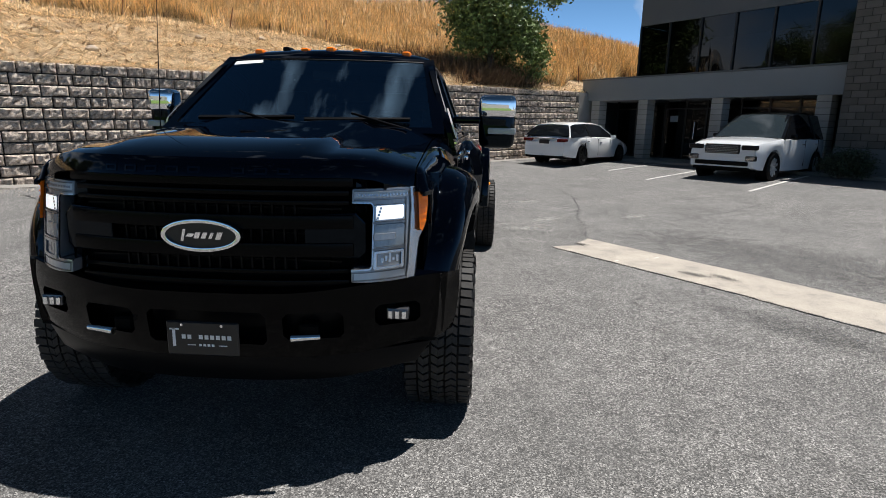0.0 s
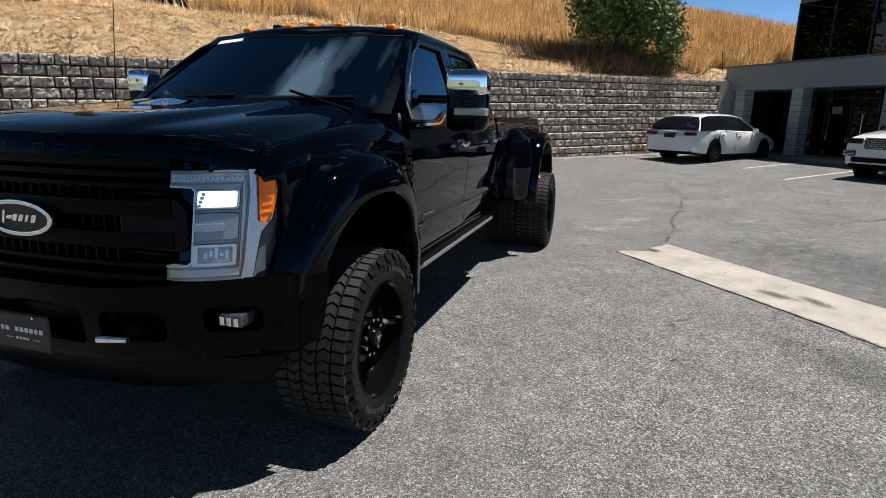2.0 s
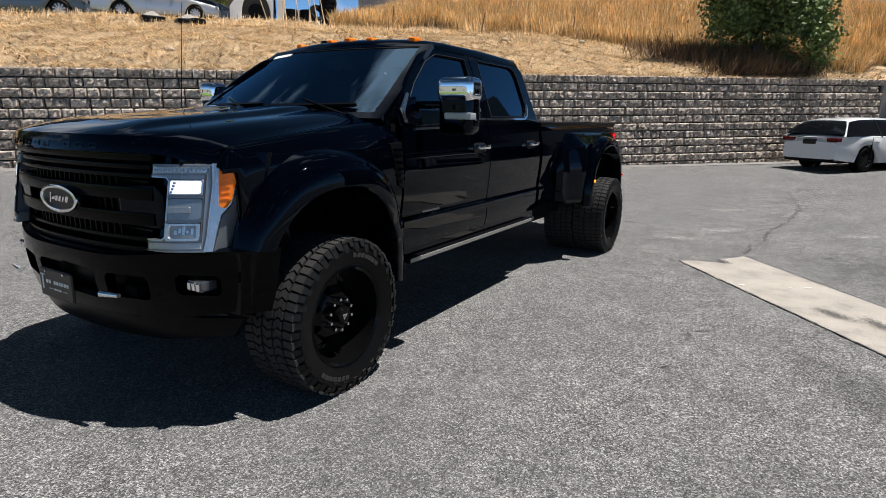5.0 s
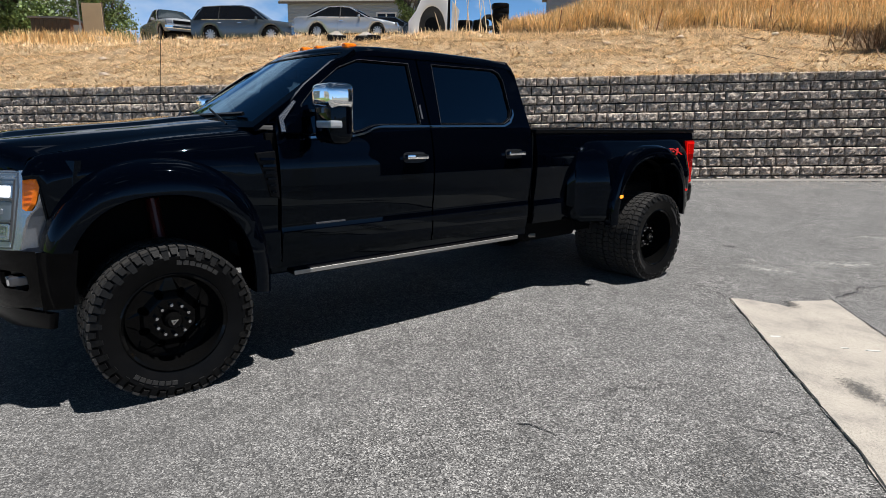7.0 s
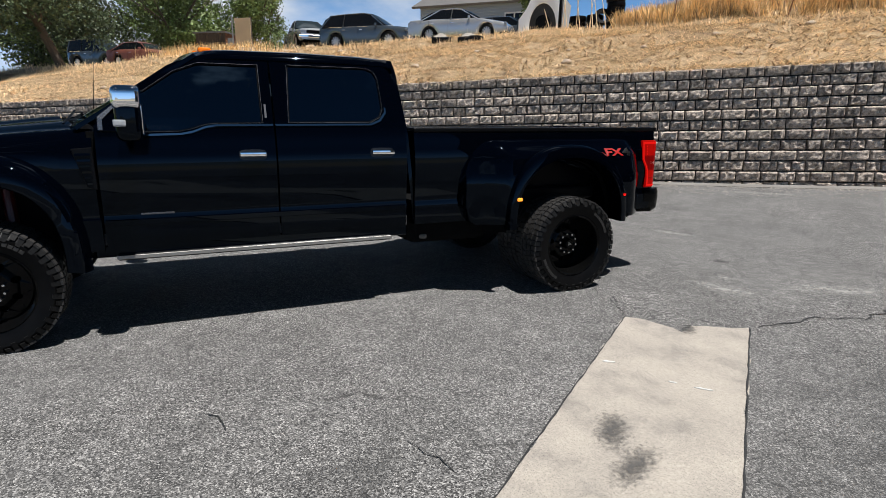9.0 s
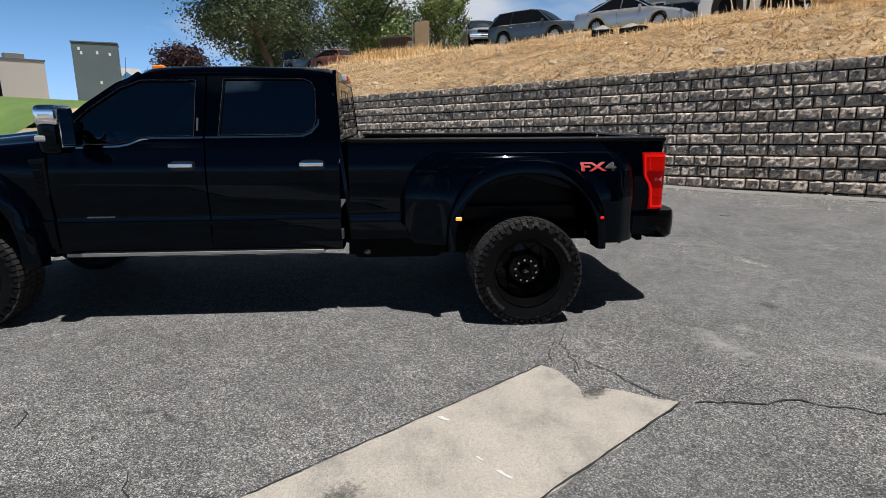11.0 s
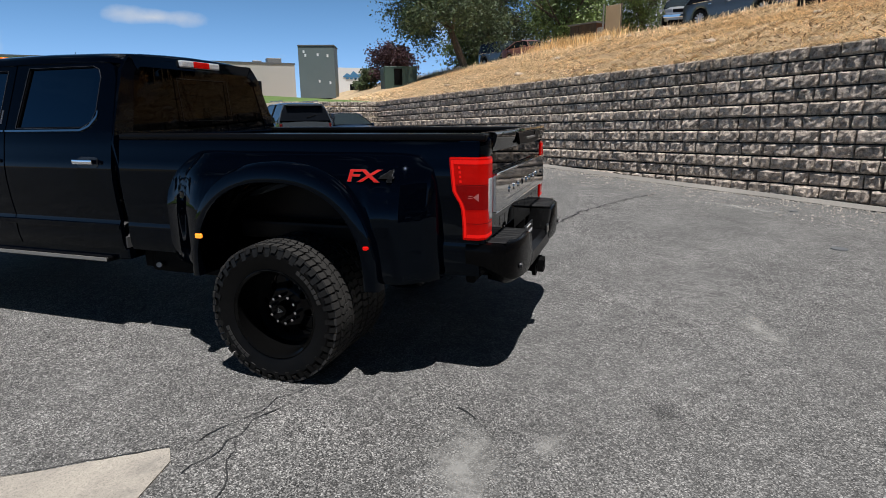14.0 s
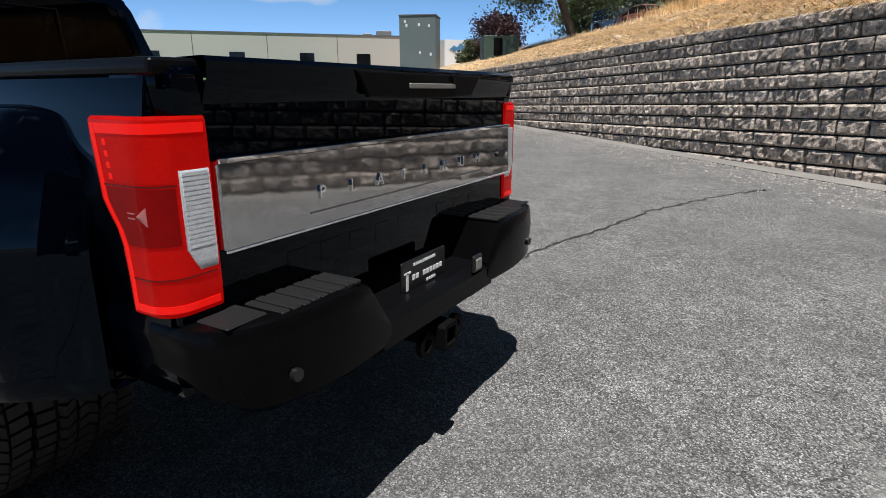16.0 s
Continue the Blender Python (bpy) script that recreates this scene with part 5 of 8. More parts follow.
    rev = part("reverse_lens", wrapped(side, lambda z: 0.004, lambda z: 0.086 - 0.03 * smooth01(1.05 - z, 0.0, 0.06), (0.992, 1.0, 1.02, 1.05, 1.14, 1.232, 1.24), 0.003, 0.008, (0.004, 0.001)), CLEARLENS, tail, "clear ribbed reverse lens", smooth=True)
    for k in range(16):
        z = 1.052 + 0.0115 * k
        part("rib", wrapped(side, lambda z: 0.010, lambda z: 0.080, (z, z + 0.0085), 0.0042, 0.003), CLEARLENS, rev)
    for k in range(4):
        part("lamp_cube", wrapped(side, lambda z: lamp_end(z) - 0.062, lambda z: lamp_end(z) - 0.050, (1.218 + 0.026 * k, 1.232 + 0.026 * k), 0.004, 0.004), REDLIT, tail)
    part("sensor_mark", wrapped(side, lambda z: 0.165, lambda z: 0.195 - 0.028 * abs(z - 1.136) / 0.022, (1.114, 1.136, 1.158), 0.0035, 0.003), PALEMARK, tail)
    for z in (1.129, 1.141):
        part("sensor_mark", wrapped(side, lambda z: 0.200, lambda z: 0.226, (z, z + 0.003), 0.0035, 0.003), PALEMARK, tail)
    part("side_reflector", box(side * 0.99, side * 1.0, 5.32, 5.42, 0.70, 0.76, 0.004), PLASTIC, TRUCK)
for side in (1, -1):
    part("bed_corner", wrapped(side, lambda z: -0.007, lambda z: 0.255, (1.345, 1.352, 1.40, 1.45, 1.462, 1.472, 1.476), 0.0, 0.05, (0.03, 0.015, 0.004), half=0.980, back=5.748), BLACK, TRUCK, smooth=True)
    part("wheel_well", box(side * 0.64, side * 0.95, 4.02, 5.01, 0.80, 0.93, 0.03, 3), PLASTIC, TRUCK)
    part("corner_lower", box(side * 0.86, side * 0.984, 5.40, 5.735, 0.72, 0.90, 0.02, 2), BLACK, TRUCK)
part("bed_floor", box(-0.83, 0.83, 3.10, 5.68, 0.78, 0.82), PLASTIC, TRUCK, "ribbed black bed liner")
part("bed_front", box(-0.95, 0.95, 3.085, 3.13, 0.70, 1.47, 0.01), BLACK, TRUCK)

# tailgate
tg = part("tailgate", plate(rect(-0.865, 0.865, 0.80, 1.40, 0.012), thick=0.06, to=lambda x, z, d: (x, 5.735 + d, z), bevel=0.006), BLACK, TRUCK, "black tailgate with brushed bright panel")
part("gate_lip", loft([[(x, y + 0.012 * (1 - (x / 0.87) ** 2), z) for x in [-0.868 + 1.736 * k / 12 for k in range(13)]] for y, z in ((5.66, 1.475), (5.67, 1.492), (5.755, 1.494), (5.772, 1.482), (5.765, 1.44), (5.742, 1.385))]), BLACK, tg, "moulded top edge", smooth=True)
part("gate_pull", plate([(-0.50, 1.475), (0.34, 1.475), (0.28, 1.395), (-0.16, 1.385), (-0.42, 1.395)], thick=0.02, to=lambda x, z, d: (x, 5.790 + d, z), bevel=0.006), PLASTIC, tg)
part("pull_bar", box(-0.27, 0.055, 5.788, 5.796, 1.422, 1.440, 0.003), ALUM, tg)
part("camera_pod", rod((-0.26, 5.78, 1.462), (-0.26, 5.80, 1.458), 0.016, seg=14), PLASTIC, tg)
panel = part("bright_panel", plate(rect(-0.862, 0.862, 1.024, 1.256, 0.006), thick=0.03, to=lambda x, z, d: (x, 5.768 - 0.03 * (z - 1.14) + d, z), bevel=0.004), SATIN, tg, "mirror-bright silver panel")
part("panel_edge", box(-0.862, 0.862, 5.766, 5.773, 1.244, 1.258, 0.002), CHROME, panel)
part("panel_edge", box(-0.862, 0.862, 5.766, 5.773, 1.020, 1.030, 0.002), CHROME, panel)
for k, ch in enumerate("PLATINUM"):
    lettering(ch, 0.056, 0.004, CHROME, Matrix.Translation((0.505 - k * 0.145, 5.771, 1.125)) @ Euler((radians(90), 0, radians(180))).to_matrix().to_4x4(), panel, "panel_letter")
part("panel_line", box(-0.58, 0.56, 5.768, 5.7705, 1.068, 1.074), GREYBADGE, panel)
ov = [(-0.76 + 0.045 * math.cos(k * math.tau / 24), 1.125 + 0.019 * math.sin(k * math.tau / 24)) for k in range(24)]
part("small_oval", plate(ov, thick=0.012, to=lambda x, z, d: (x, 5.778 + d, z), bevel=0.003), PLATEBLACK, panel, "small dark oval badge")
for k in range(9):
    if k != 5:
        x = 0.585 - k * 0.141
        part("pressed_letter", box(x - 0.042, x + 0.042, 5.733, 5.7365, 0.905, 0.965, 0.001), BLACK, tg)

# dark box added to shut out sunlit ground seen below the tailgate
part("gate_gap_filler", box(-0.86, 0.86, 5.58, 5.64, 0.58, 0.82, 0.01), FRAME, TRUCK)

# rear step bumper
def bumper_y(x):
    return 5.925 - 0.05 * smooth01(abs(x), 0.72, 0.95) - 0.10 * smooth01(abs(x), 0.93, 1.0)


rb = new("rear_bumper", mesh_of("rear_bumper", loft([[(x, y, z) for y, z in ((5.70, 0.70), (5.72, 0.60), (5.86, 0.565), (5.905, 0.60), (5.905, 0.68), (5.86, 0.70))] for x in (-0.40, -0.30, 0.30, 0.40)], closed=True, cap=True), PLASTIC))
rb.parent = TRUCK
tagged(rb, "black ribbed rear step bumper")
for side in (1, -1):
    rows = []
    way = [(0.36, 5.905), (0.47, 5.915), (0.60, 5.92), (0.74, 5.915), (0.84, 5.90), (0.91, 5.875), (0.96, 5.835), (0.99, 5.78), (1.0, 5.72), (1.0, 5.62)]
    for k, (x, y) in enumerate(way):
        a, b_ = way[max(0, k - 1)], way[min(len(way) - 1, k + 1)]
        nrm = Vector((b_[1] - a[1], -(b_[0] - a[0]), 0)).normalized() * -1
        top = 0.70 if k == 0 else 0.862 - 0.017 * (k == 1)
        zl = 0.58 + 0.015 * smooth01(x, 0.6, 0.84) + 0.11 * smooth01(k, 4, 9)
        ins = min(0.2, max(0.12, y - 5.69)) if k < 6 else 0.14
        rows.append([(side * (x - nrm.x * o), y - nrm.y * o, z) for o, z in ((ins, top), (0.03, top + 0.003), (0.008, top - 0.004), (0.0, top - 0.02), (-0.006, (top + zl) / 2 + 0.03), (0.004, zl + 0.035), (0.05, zl), (ins, zl))])
    part("bumper_corner", loft(rows, closed=True, cap=True), GRILLEBLACK, rb, "gloss black bumper corner", smooth=True)
    for k in range(9):
        x = 0.485 + 0.036 * k
        part("step_rib", box(side * x, side * (x + 0.031), 5.70, bumper_y(x) - 0.035, 0.853, 0.868 + 0.002 * (k % 2), 0.004), STEP, rb)
    part("end_pad", box(side * 0.822, side * 0.95, 5.68, 5.85, 0.860, 0.869, 0.004), STEP, rb)
    part("parking_sensor", rod((side * 0.80, 5.900, 0.70), (side * 0.80, 5.922, 0.70), 0.02, 0.018, seg=20), PLATEBLACK, rb)
    part("tow_bracket", box(side * 0.40, side * 0.47, 5.74, 5.80, 0.51, 0.60, 0.006), FRAME, TRUCK)
part("socket", box(-0.30, -0.22, 5.895, 5.912, 0.69, 0.765, 0.008), PLATEBLACK, rb, "square trailer socket")
part("socket_cap", box(-0.285, -0.235, 5.905, 5.917, 0.70, 0.75, 0.006), ALUM, rb)
part("receiver", plate(rect(-0.05, 0.05, 0.46, 0.56, 0.01), [rect(-0.033, 0.033, 0.477, 0.543, 0.005)], thick=0.35, to=lambda x, z, d: (x, 5.93 + d, z)), FRAME, TRUCK, "square hitch receiver")
for x in (-0.11, 0.11):
    bm = lathe([(0.05, -0.012), (0.05, 0.012), (0.028, 0.012), (0.028, -0.012), (0.05, -0.012)], 20)
    bmesh.ops.transform(bm, matrix=pose(x, 5.88, 0.50, 0, 0, 90), verts=bm.verts)
    part("chain_loop", bm, FRAME, TRUCK)
rp = part("rear_plate", box(-0.155, 0.155, 5.80, 5.812, 0.665, 0.815, 0.004), PLATEBLACK, TRUCK, "black dealer plate with white print bars")
for x0, x1, z0, z1 in ((0.118, 0.130, 0.705, 0.775), (0.10, 0.142, 0.768, 0.775)) + tuple((0.072 - 0.0245 * k, 0.088 - 0.0245 * k, 0.738, 0.756) for k in range(9) if k != 2) + tuple((-0.02 - 0.018 * k, -0.009 - 0.018 * k, 0.708, 0.718) for k in range(4)) + tuple((0.11 - 0.019 * k, 0.123 - 0.019 * k, 0.672, 0.684) for k in range(13)) + tuple((0.07 - 0.016 * k, 0.08 - 0.016 * k, 0.790, 0.800) for k in range(10)):
    part("print_bar", box(x0, x1, 5.812, 5.815, z0, z1), WHITELET, rp)

# ---- underside
for x in (-0.42, 0.42):
    part("frame_rail", box(x - 0.045, x + 0.045, -0.75, 5.70, 0.52, 0.68, 0.01), FRAME, TRUCK)
for y in (0.0, 4.5):
    ax = rod((-0.85, y, 0.46), (0.85, y, 0.46), 0.055, seg=14)
    a = part("axle", ax, FRAME, TRUCK)
    df = bmesh.new()
    bmesh.ops.create_uvsphere(df, u_segments=16, v_segments=10, radius=0.17, matrix=Matrix.Translation((0.05 if y else -0.2, y, 0.46)))
    part("differential", df, FRAME, a, smooth=True)
for side in (1, -1):
    part("shock_absorber", rod((side * 0.62, 0.14, 0.5), (side * 0.55, 0.10, 1.08), 0.04, seg=14), REDPAINT, TRUCK, "red shock absorber")
    well = arch(0.035, 0.55, 0.57, 0.60, n=16)
    part("wheel_well", loft([[(side * x, y, z) for y, z in well] for x in (0.52, 0.97)]), FRAME, TRUCK)
    part("well_back", plate(well, thick=0.01, to=lambda a, b_, d, s=side: (s * (0.52 + d), a, b_)), FRAME, TRUCK)
    well = arch(4.515, 0.60, 0.62, 0.60, n=16)
    part("wheel_well", loft([[(side * x, y, z) for y, z in well] for x in (0.55, 1.10)]), FRAME, TRUCK)
    part("well_back", plate(well, thick=0.01, to=lambda a, b_, d, s=side: (s * (0.55 + d), a, b_)), FRAME, TRUCK)
# dark mass added below the bed to hide lit ground beyond
part("underbed_filler", box(-0.85, 0.85, 3.05, 5.0, 0.50, 0.70), FRAME, TRUCK)
part("belly", box(-0.90, 0.90, 0.66, 3.02, 0.60, 0.655), FRAME, TRUCK)
part("fuel_tank", box(0.46, 0.86, 3.1, 3.85, 0.46, 0.70, 0.05, 2), FRAME, TRUCK)
part("engine_mass", box(-0.50, 0.50, -0.66, 0.60, 0.62, 1.22), FRAME, TRUCK)
part("step_motor", rod((0.70, 3.1, 0.5), (0.90, 3.22, 0.53), 0.02, seg=8), ALUM, TRUCK)


# ---- wheels
def wheel(side, y, dish, out):
    """Off-road tyre with lugs on a deep black rim; the outer face looks along +x."""
    R, W = 0.44, 0.165
    hub = new("wheel")
    hub.parent = TRUCK
    prof = [(0.262, -W + 0.02), (0.30, -W), (0.38, -W - 0.012), (0.405, -W + 0.004), (0.424, -W + 0.03), (0.428, -0.06), (0.429, 0.0), (0.428, 0.06), (0.424, W - 0.03), (0.405, W - 0.004), (0.38, W + 0.012), (0.30, W), (0.262, W - 0.02)]
    tyre = part("tyre", lathe(prof, 64), RUBBER, hub, "wide all-terrain tyre", smooth=True)
    lugs, sides = bmesh.new(), bmesh.new()

    def lug(a0, a1, x0, x1, r0, r1, skew=0.0):
        c = []
        for r in (r0, r1):
            for a, x in ((a0, x0), (a1, x0), (a1 + skew, x1), (a0 + skew, x1)):
                aa = a + (0.004 if a in (a0,) else -0.004) * (r == r1)
                c.append(lugs.verts.new((x, r * math.cos(aa), r * math.sin(aa))))
        for f in ((4, 5, 6, 7), (0, 1, 5, 4), (1, 2, 6, 5), (2, 3, 7, 6), (3, 0, 4, 7)):
            lugs.faces.new([c[i] for i in f])
    N = 56
    for k in range(N):
        a = k * math.tau / N
        g = math.tau / N
        ev = k % 2
        lug(a, a + (0.86 - 0.08 * ev) * g, -0.030, 0.002, 0.426, R, 0.42 * g)
        lug(a + 0.42 * g, a + (1.20 + 0.06 * ev) * g, 0.003, 0.033, 0.426, R, -0.25 * g)
        lug(a + 0.3 * g, a + (1.08 + 0.06 * ev) * g, 0.043, 0.072, 0.424, R, -0.42 * g)
        lug(a - 0.12 * g, a + 0.66 * g, 0.073, 0.097, 0.424, R, 0.30 * g)
        lug(a + 0.1 * g, a + 0.92 * g, -0.097, -0.072, 0.424, R, 0.42 * g)
        lug(a + 0.52 * g, a + 1.30 * g, -0.071, -0.043, 0.424, R, -0.30 * g)
        s = 0.012 * (k % 2)
        lug(a, a + 0.80 * g, 0.108, 0.162 + s * 0.5, 0.42, R - 0.005, 0.12 * g)
        lug(a + 0.4 * g, a + 1.20 * g, -0.162 - s * 0.5, -0.108, 0.42, R - 0.005, -0.12 * g)
        # shoulder blocks running down the side wall
        for sg in (1, -1):
            d = 0.395 - 0.028 * (k % 2)
            q = [sides.verts.new((sg * x, r * math.cos(t), r * math.sin(t))) for x, r, t in ((0.160, 0.430, a), (0.160, 0.430, a + 0.84 * g), (0.181, d, a + 0.76 * g), (0.181, d, a + 0.08 * g), (0.170, d - 0.003, a + 0.08 * g), (0.170, d - 0.003, a + 0.76 * g))]
            sides.faces.new((q[0], q[1], q[2], q[3])); sides.faces.new((q[3], q[2], q[5], q[4]))
    bmesh.ops.recalc_face_normals(lugs, faces=lugs.faces[:])
    bmesh.ops.recalc_face_normals(sides, faces=sides.faces[:])
    tagged(part("side_tread", sides, SIDELUG, tyre), kind="stuff")
    tagged(part("tread", lugs, TREADDUST, tyre, "staggered dusty tread blocks"), kind="stuff")
    for k in range(7):
        for sgn in (0, 1):
            a = 0.5 + k * 0.10 + sgn * math.pi
            bmx = box(0, 0.004, -0.014, 0.014, -0.012, 0.012)
            bmesh.ops.transform(bmx, matrix=Matrix.Rotation(a, 4, "X") @ Matrix.Translation((W + 0.008, 0, 0.345)), verts=bmx.verts)
            part("side_letter", bmx, TREADDUST, tyre)
    x = W - 0.03
    rim = part("rim", lathe([(0.272, x + 0.004), (0.285, x + 0.022), (0.276, x + 0.028), (0.262, x + 0.016), (0.252, x - 0.05), (0.240, x - dish), (0.225, x - dish - 0.02), (0.225, -W), (0.275, -W - 0.002)], 56), WHEELBLACK, hub, "deep gloss black rim", smooth=True)
    xf = x - dish
    holes = []
    for k in range(8):
        a = k * math.tau / 8
        c = (0.155 * math.cos(a), 0.155 * math.sin(a))
        holes.append([(c[0] + (0.026 * math.cos(t) * math.cos(a) - 0.022 * math.sin(t) * math.sin(a)), c[1] + (0.026 * math.cos(t) * math.sin(a) + 0.022 * math.sin(t) * math.cos(a))) for t in [q * math.tau / 10 for q in range(10)]])
    rimline = [(0.238 * math.cos(q * math.tau / 40), 0.238 * math.sin(q * math.tau / 40)) for q in range(40)]
    part("wheel_face", plate(rimline, holes, thick=0.03, to=lambda a, b_, d: (xf + 0.05 * (1 - smooth01(math.hypot(a, b_), 0.08, 0.2)) + d, a, b_), bevel=0.004), WHEELBLACK, rim)
    for k in range(10):
        a = (k + 0.5) * math.tau / 10
        c = (0.088 * math.cos(a), 0.088 * math.sin(a))
        part("lug_nut", rod((xf + 0.03, c[0], c[1]), (xf + 0.075, c[0], c[1]), 0.011, 0.009, 6), STEEL, rim)
    cap = part("centre_cap", lathe([(0.0, xf + 0.098), (0.036, xf + 0.096), (0.045, xf + 0.085), (0.052, xf + 0.03)], 24), WHEELBLACK, rim, smooth=True)
    part("cap_mark", plate([(-0.016, -0.016), (0.016, -0.016), (0.0, 0.02)], [[(-0.006, -0.010), (0.006, -0.010), (0.0, 0.006)]], thick=0.004, to=lambda a, b_, d: (xf + 0.102 + d, a, b_)), ALUM, cap)
    part("brake_disc", lathe([(0.0, -0.06), (0.19, -0.06), (0.19, -0.08), (0.0, -0.08)], 30), FRAME, hub)
    hub.matrix_local = Matrix.Translation((side * (out - W), y, R - 0.012)) @ (Matrix() if side == 1 else Matrix.Rotation(math.pi, 4, "Z")) @ Matrix.Rotation(random.random() * 6, 4, "X")
    return hub


for side in (1, -1):
    wheel(side, 0.042, 0.10, 1.135)
    wheel(side, 4.515, 0.15, 1.362)
    # inner wheel of the rear pair
    wheel(side, 4.515, 0.05, 1.012)

# ---------------------------------------------------------------- office building
# its own axes: x along the front from the hill end, y into the building, z up
OFFICE_AT = LOT @ pose(22.5, 0.55, 0.38, 0, 0, -99.2)
office = thing("office_building", "two-storey grey office building with dark ribbon windows", "building", OFFICE_AT)
part("upper_fascia", box(2.4, 14.5, 0.35, 12, 5.2, 8.2), FASCIADARK, office, "dark grey upper wall")
part("canopy", box(-0.1, 10.35, -0.05, 2.6, 2.33, 3.19, 0.01), FASCIA, office, "smooth grey canopy band")
part("canopy_edge", box(-0.14, 10.37, -0.09, 2.6, 3.19, 3.25, 0.008), FASCIADARK, office)
part("upper_floor", box(2.5, 10.3, 0.6, 11.9, 3.2, 3.3), FASCIADARK, office)
# near-black sheet paints the upper room's shade behind the glass
part("upper_room", box(2.6, 10.2, 5.0, 5.2, 3.3, 5.2), INTERIORSHADE, office)
part("side_wall", box(2.4, 2.55, 2.4, 12, 0, 5.2), FASCIADARK, office)
for k in range(6):
    x0, x1 = 2.42 + k * 1.313, 2.42 + (k + 1) * 1.313
    w = part("ribbon_window", pane(x0 + 0.03, x1 - 0.03, 0.40, 3.27, 5.19), OFFICEGLASS, office, "tall dark mirrored pane")
    part("mullion", box(x0 - 0.035, x0 + 0.035, 0.34, 0.44, 3.25, 5.2, 0.005), FRAMEMETAL, w)
part("corner_glass", box(2.40, 2.412, 0.42, 2.4, 3.27, 5.19), CARGLASS, office)
for x in (0.42, 2.85, 5.98, 9.45):
    pier = part("pier", box(x, x + 0.42, 0.05, 0.50, 0, 2.33), JOINT, office, "stacked block pier")
    for k in range(12):
        part("pier_block", box(x - 0.006, x + 0.426, 0.04, 0.51, 0.195 * k + 0.004, 0.195 * k + 0.188, 0.006), PIERSTONE, pier)
# near-black back and end walls: the unlit shop's shade is in their colour
part("ground_wall", box(0.0, 10.3, 4.2, 4.4, 0, 2.4), INTERIORSHADE, office)
part("end_wall", box(-0.05, 0.12, 1.35, 12.0, 0, 2.45), INTERIORSHADE, office)
part("soffit", box(-0.1, 10.35, 2.6, 4.4, 2.33, 2.45), FASCIADARK, office)
for x0, x1 in ((0.85, 2.85), (3.28, 5.98), (6.41, 9.45), (9.88, 10.35)):
    n = max(1, round((x1 - x0) / 0.95))
    for k in range(n):
        a, c = x0 + (x1 - x0) * k / n, x0 + (x1 - x0) * (k + 1) / n
        shop = part("shop_window", pane(a + 0.03, c - 0.03, 1.30, 0.08, 2.28), OFFICEGLASS, office, "dark storefront glass")
        part("mullion", box(a - 0.03, a + 0.03, 1.26, 1.35, 0, 2.33), FRAMEMETAL, shop)
        part("transom", box(a, c, 1.27, 1.34, 2.0, 2.05), FRAMEMETAL, shop)
        part("bottom_rail", box(a, c, 1.27, 1.34, 0.0, 0.1), FRAMEMETAL, shop)
for k in range(5):
    part("door_notice", box(5.25, 5.62 - 0.05 * (k % 2), 1.285, 1.297, 1.30 + 0.1 * k, 1.35 + 0.1 * k), WHITELET, office)
part("door_notice", box(3.5, 3.85, 1.285, 1.297, 1.5, 1.75), FASCIA, office)
part("door_pull", rod((4.63, 1.22, 0.85), (4.63, 1.22, 1.5), 0.018, seg=8), STEEL, office, "long metal door pull")
wing = part("stone_wing", box(10.4, 16.0, -0.55, 12, 0, 8.2), JOINT, office, "block-faced end wing")
for r in range(40):
    off = 0.2 * (r % 2)
    for k in range(4):
        x0 = 10.39 + k * 0.42 - off
        part("wing_block", box(max(x0, 10.385), x0 + 0.405, -0.565, -0.50, 0.2 * r + 0.006, 0.2 * r + 0.194, 0.006), WINGSTONE, wing)
part("wing_rest", box(12.0, 15.9, -0.56, -0.5, 0.0, 8.1), WINGSTONE, wing)
part("wing_base", box(10.38, 15.9, -0.60, -0.5, 0.0, 0.78), FASCIADARK, wing)
part("roof_deck", box(2.5, 16, 0.3, 12, 8.2, 8.3), ROOFING, office)
solid("pavement_walk", box(-0.1, 16, -1.1, 1.35, -0.1, 0.05, 0.01), GUTTER, "raised concrete walk before the office", "sidewalk", OFFICE_AT, kind="structure")
gate = thing("metal_gate", "black metal bar gate beside the office", "gate", OFFICE_AT)
part("gate_frame", box(-0.55, 0.35, 0.9, 0.94, 1.75, 1.80), FRAMEMETAL, gate)
for k in range(9):
    part("gate_bar", rod((-0.52 + 0.105 * k, 0.92, 0.05), (-0.52 + 0.105 * k, 0.92, 1.8), 0.012, seg=6), FRAMEMETAL, gate)


solid("wall_wing", box(21.75, 34, 0.32, 0.6, -0.3, 3.05), PIERSTONE, "plain block wall running on behind the office", "wall", LOT, kind="structure")


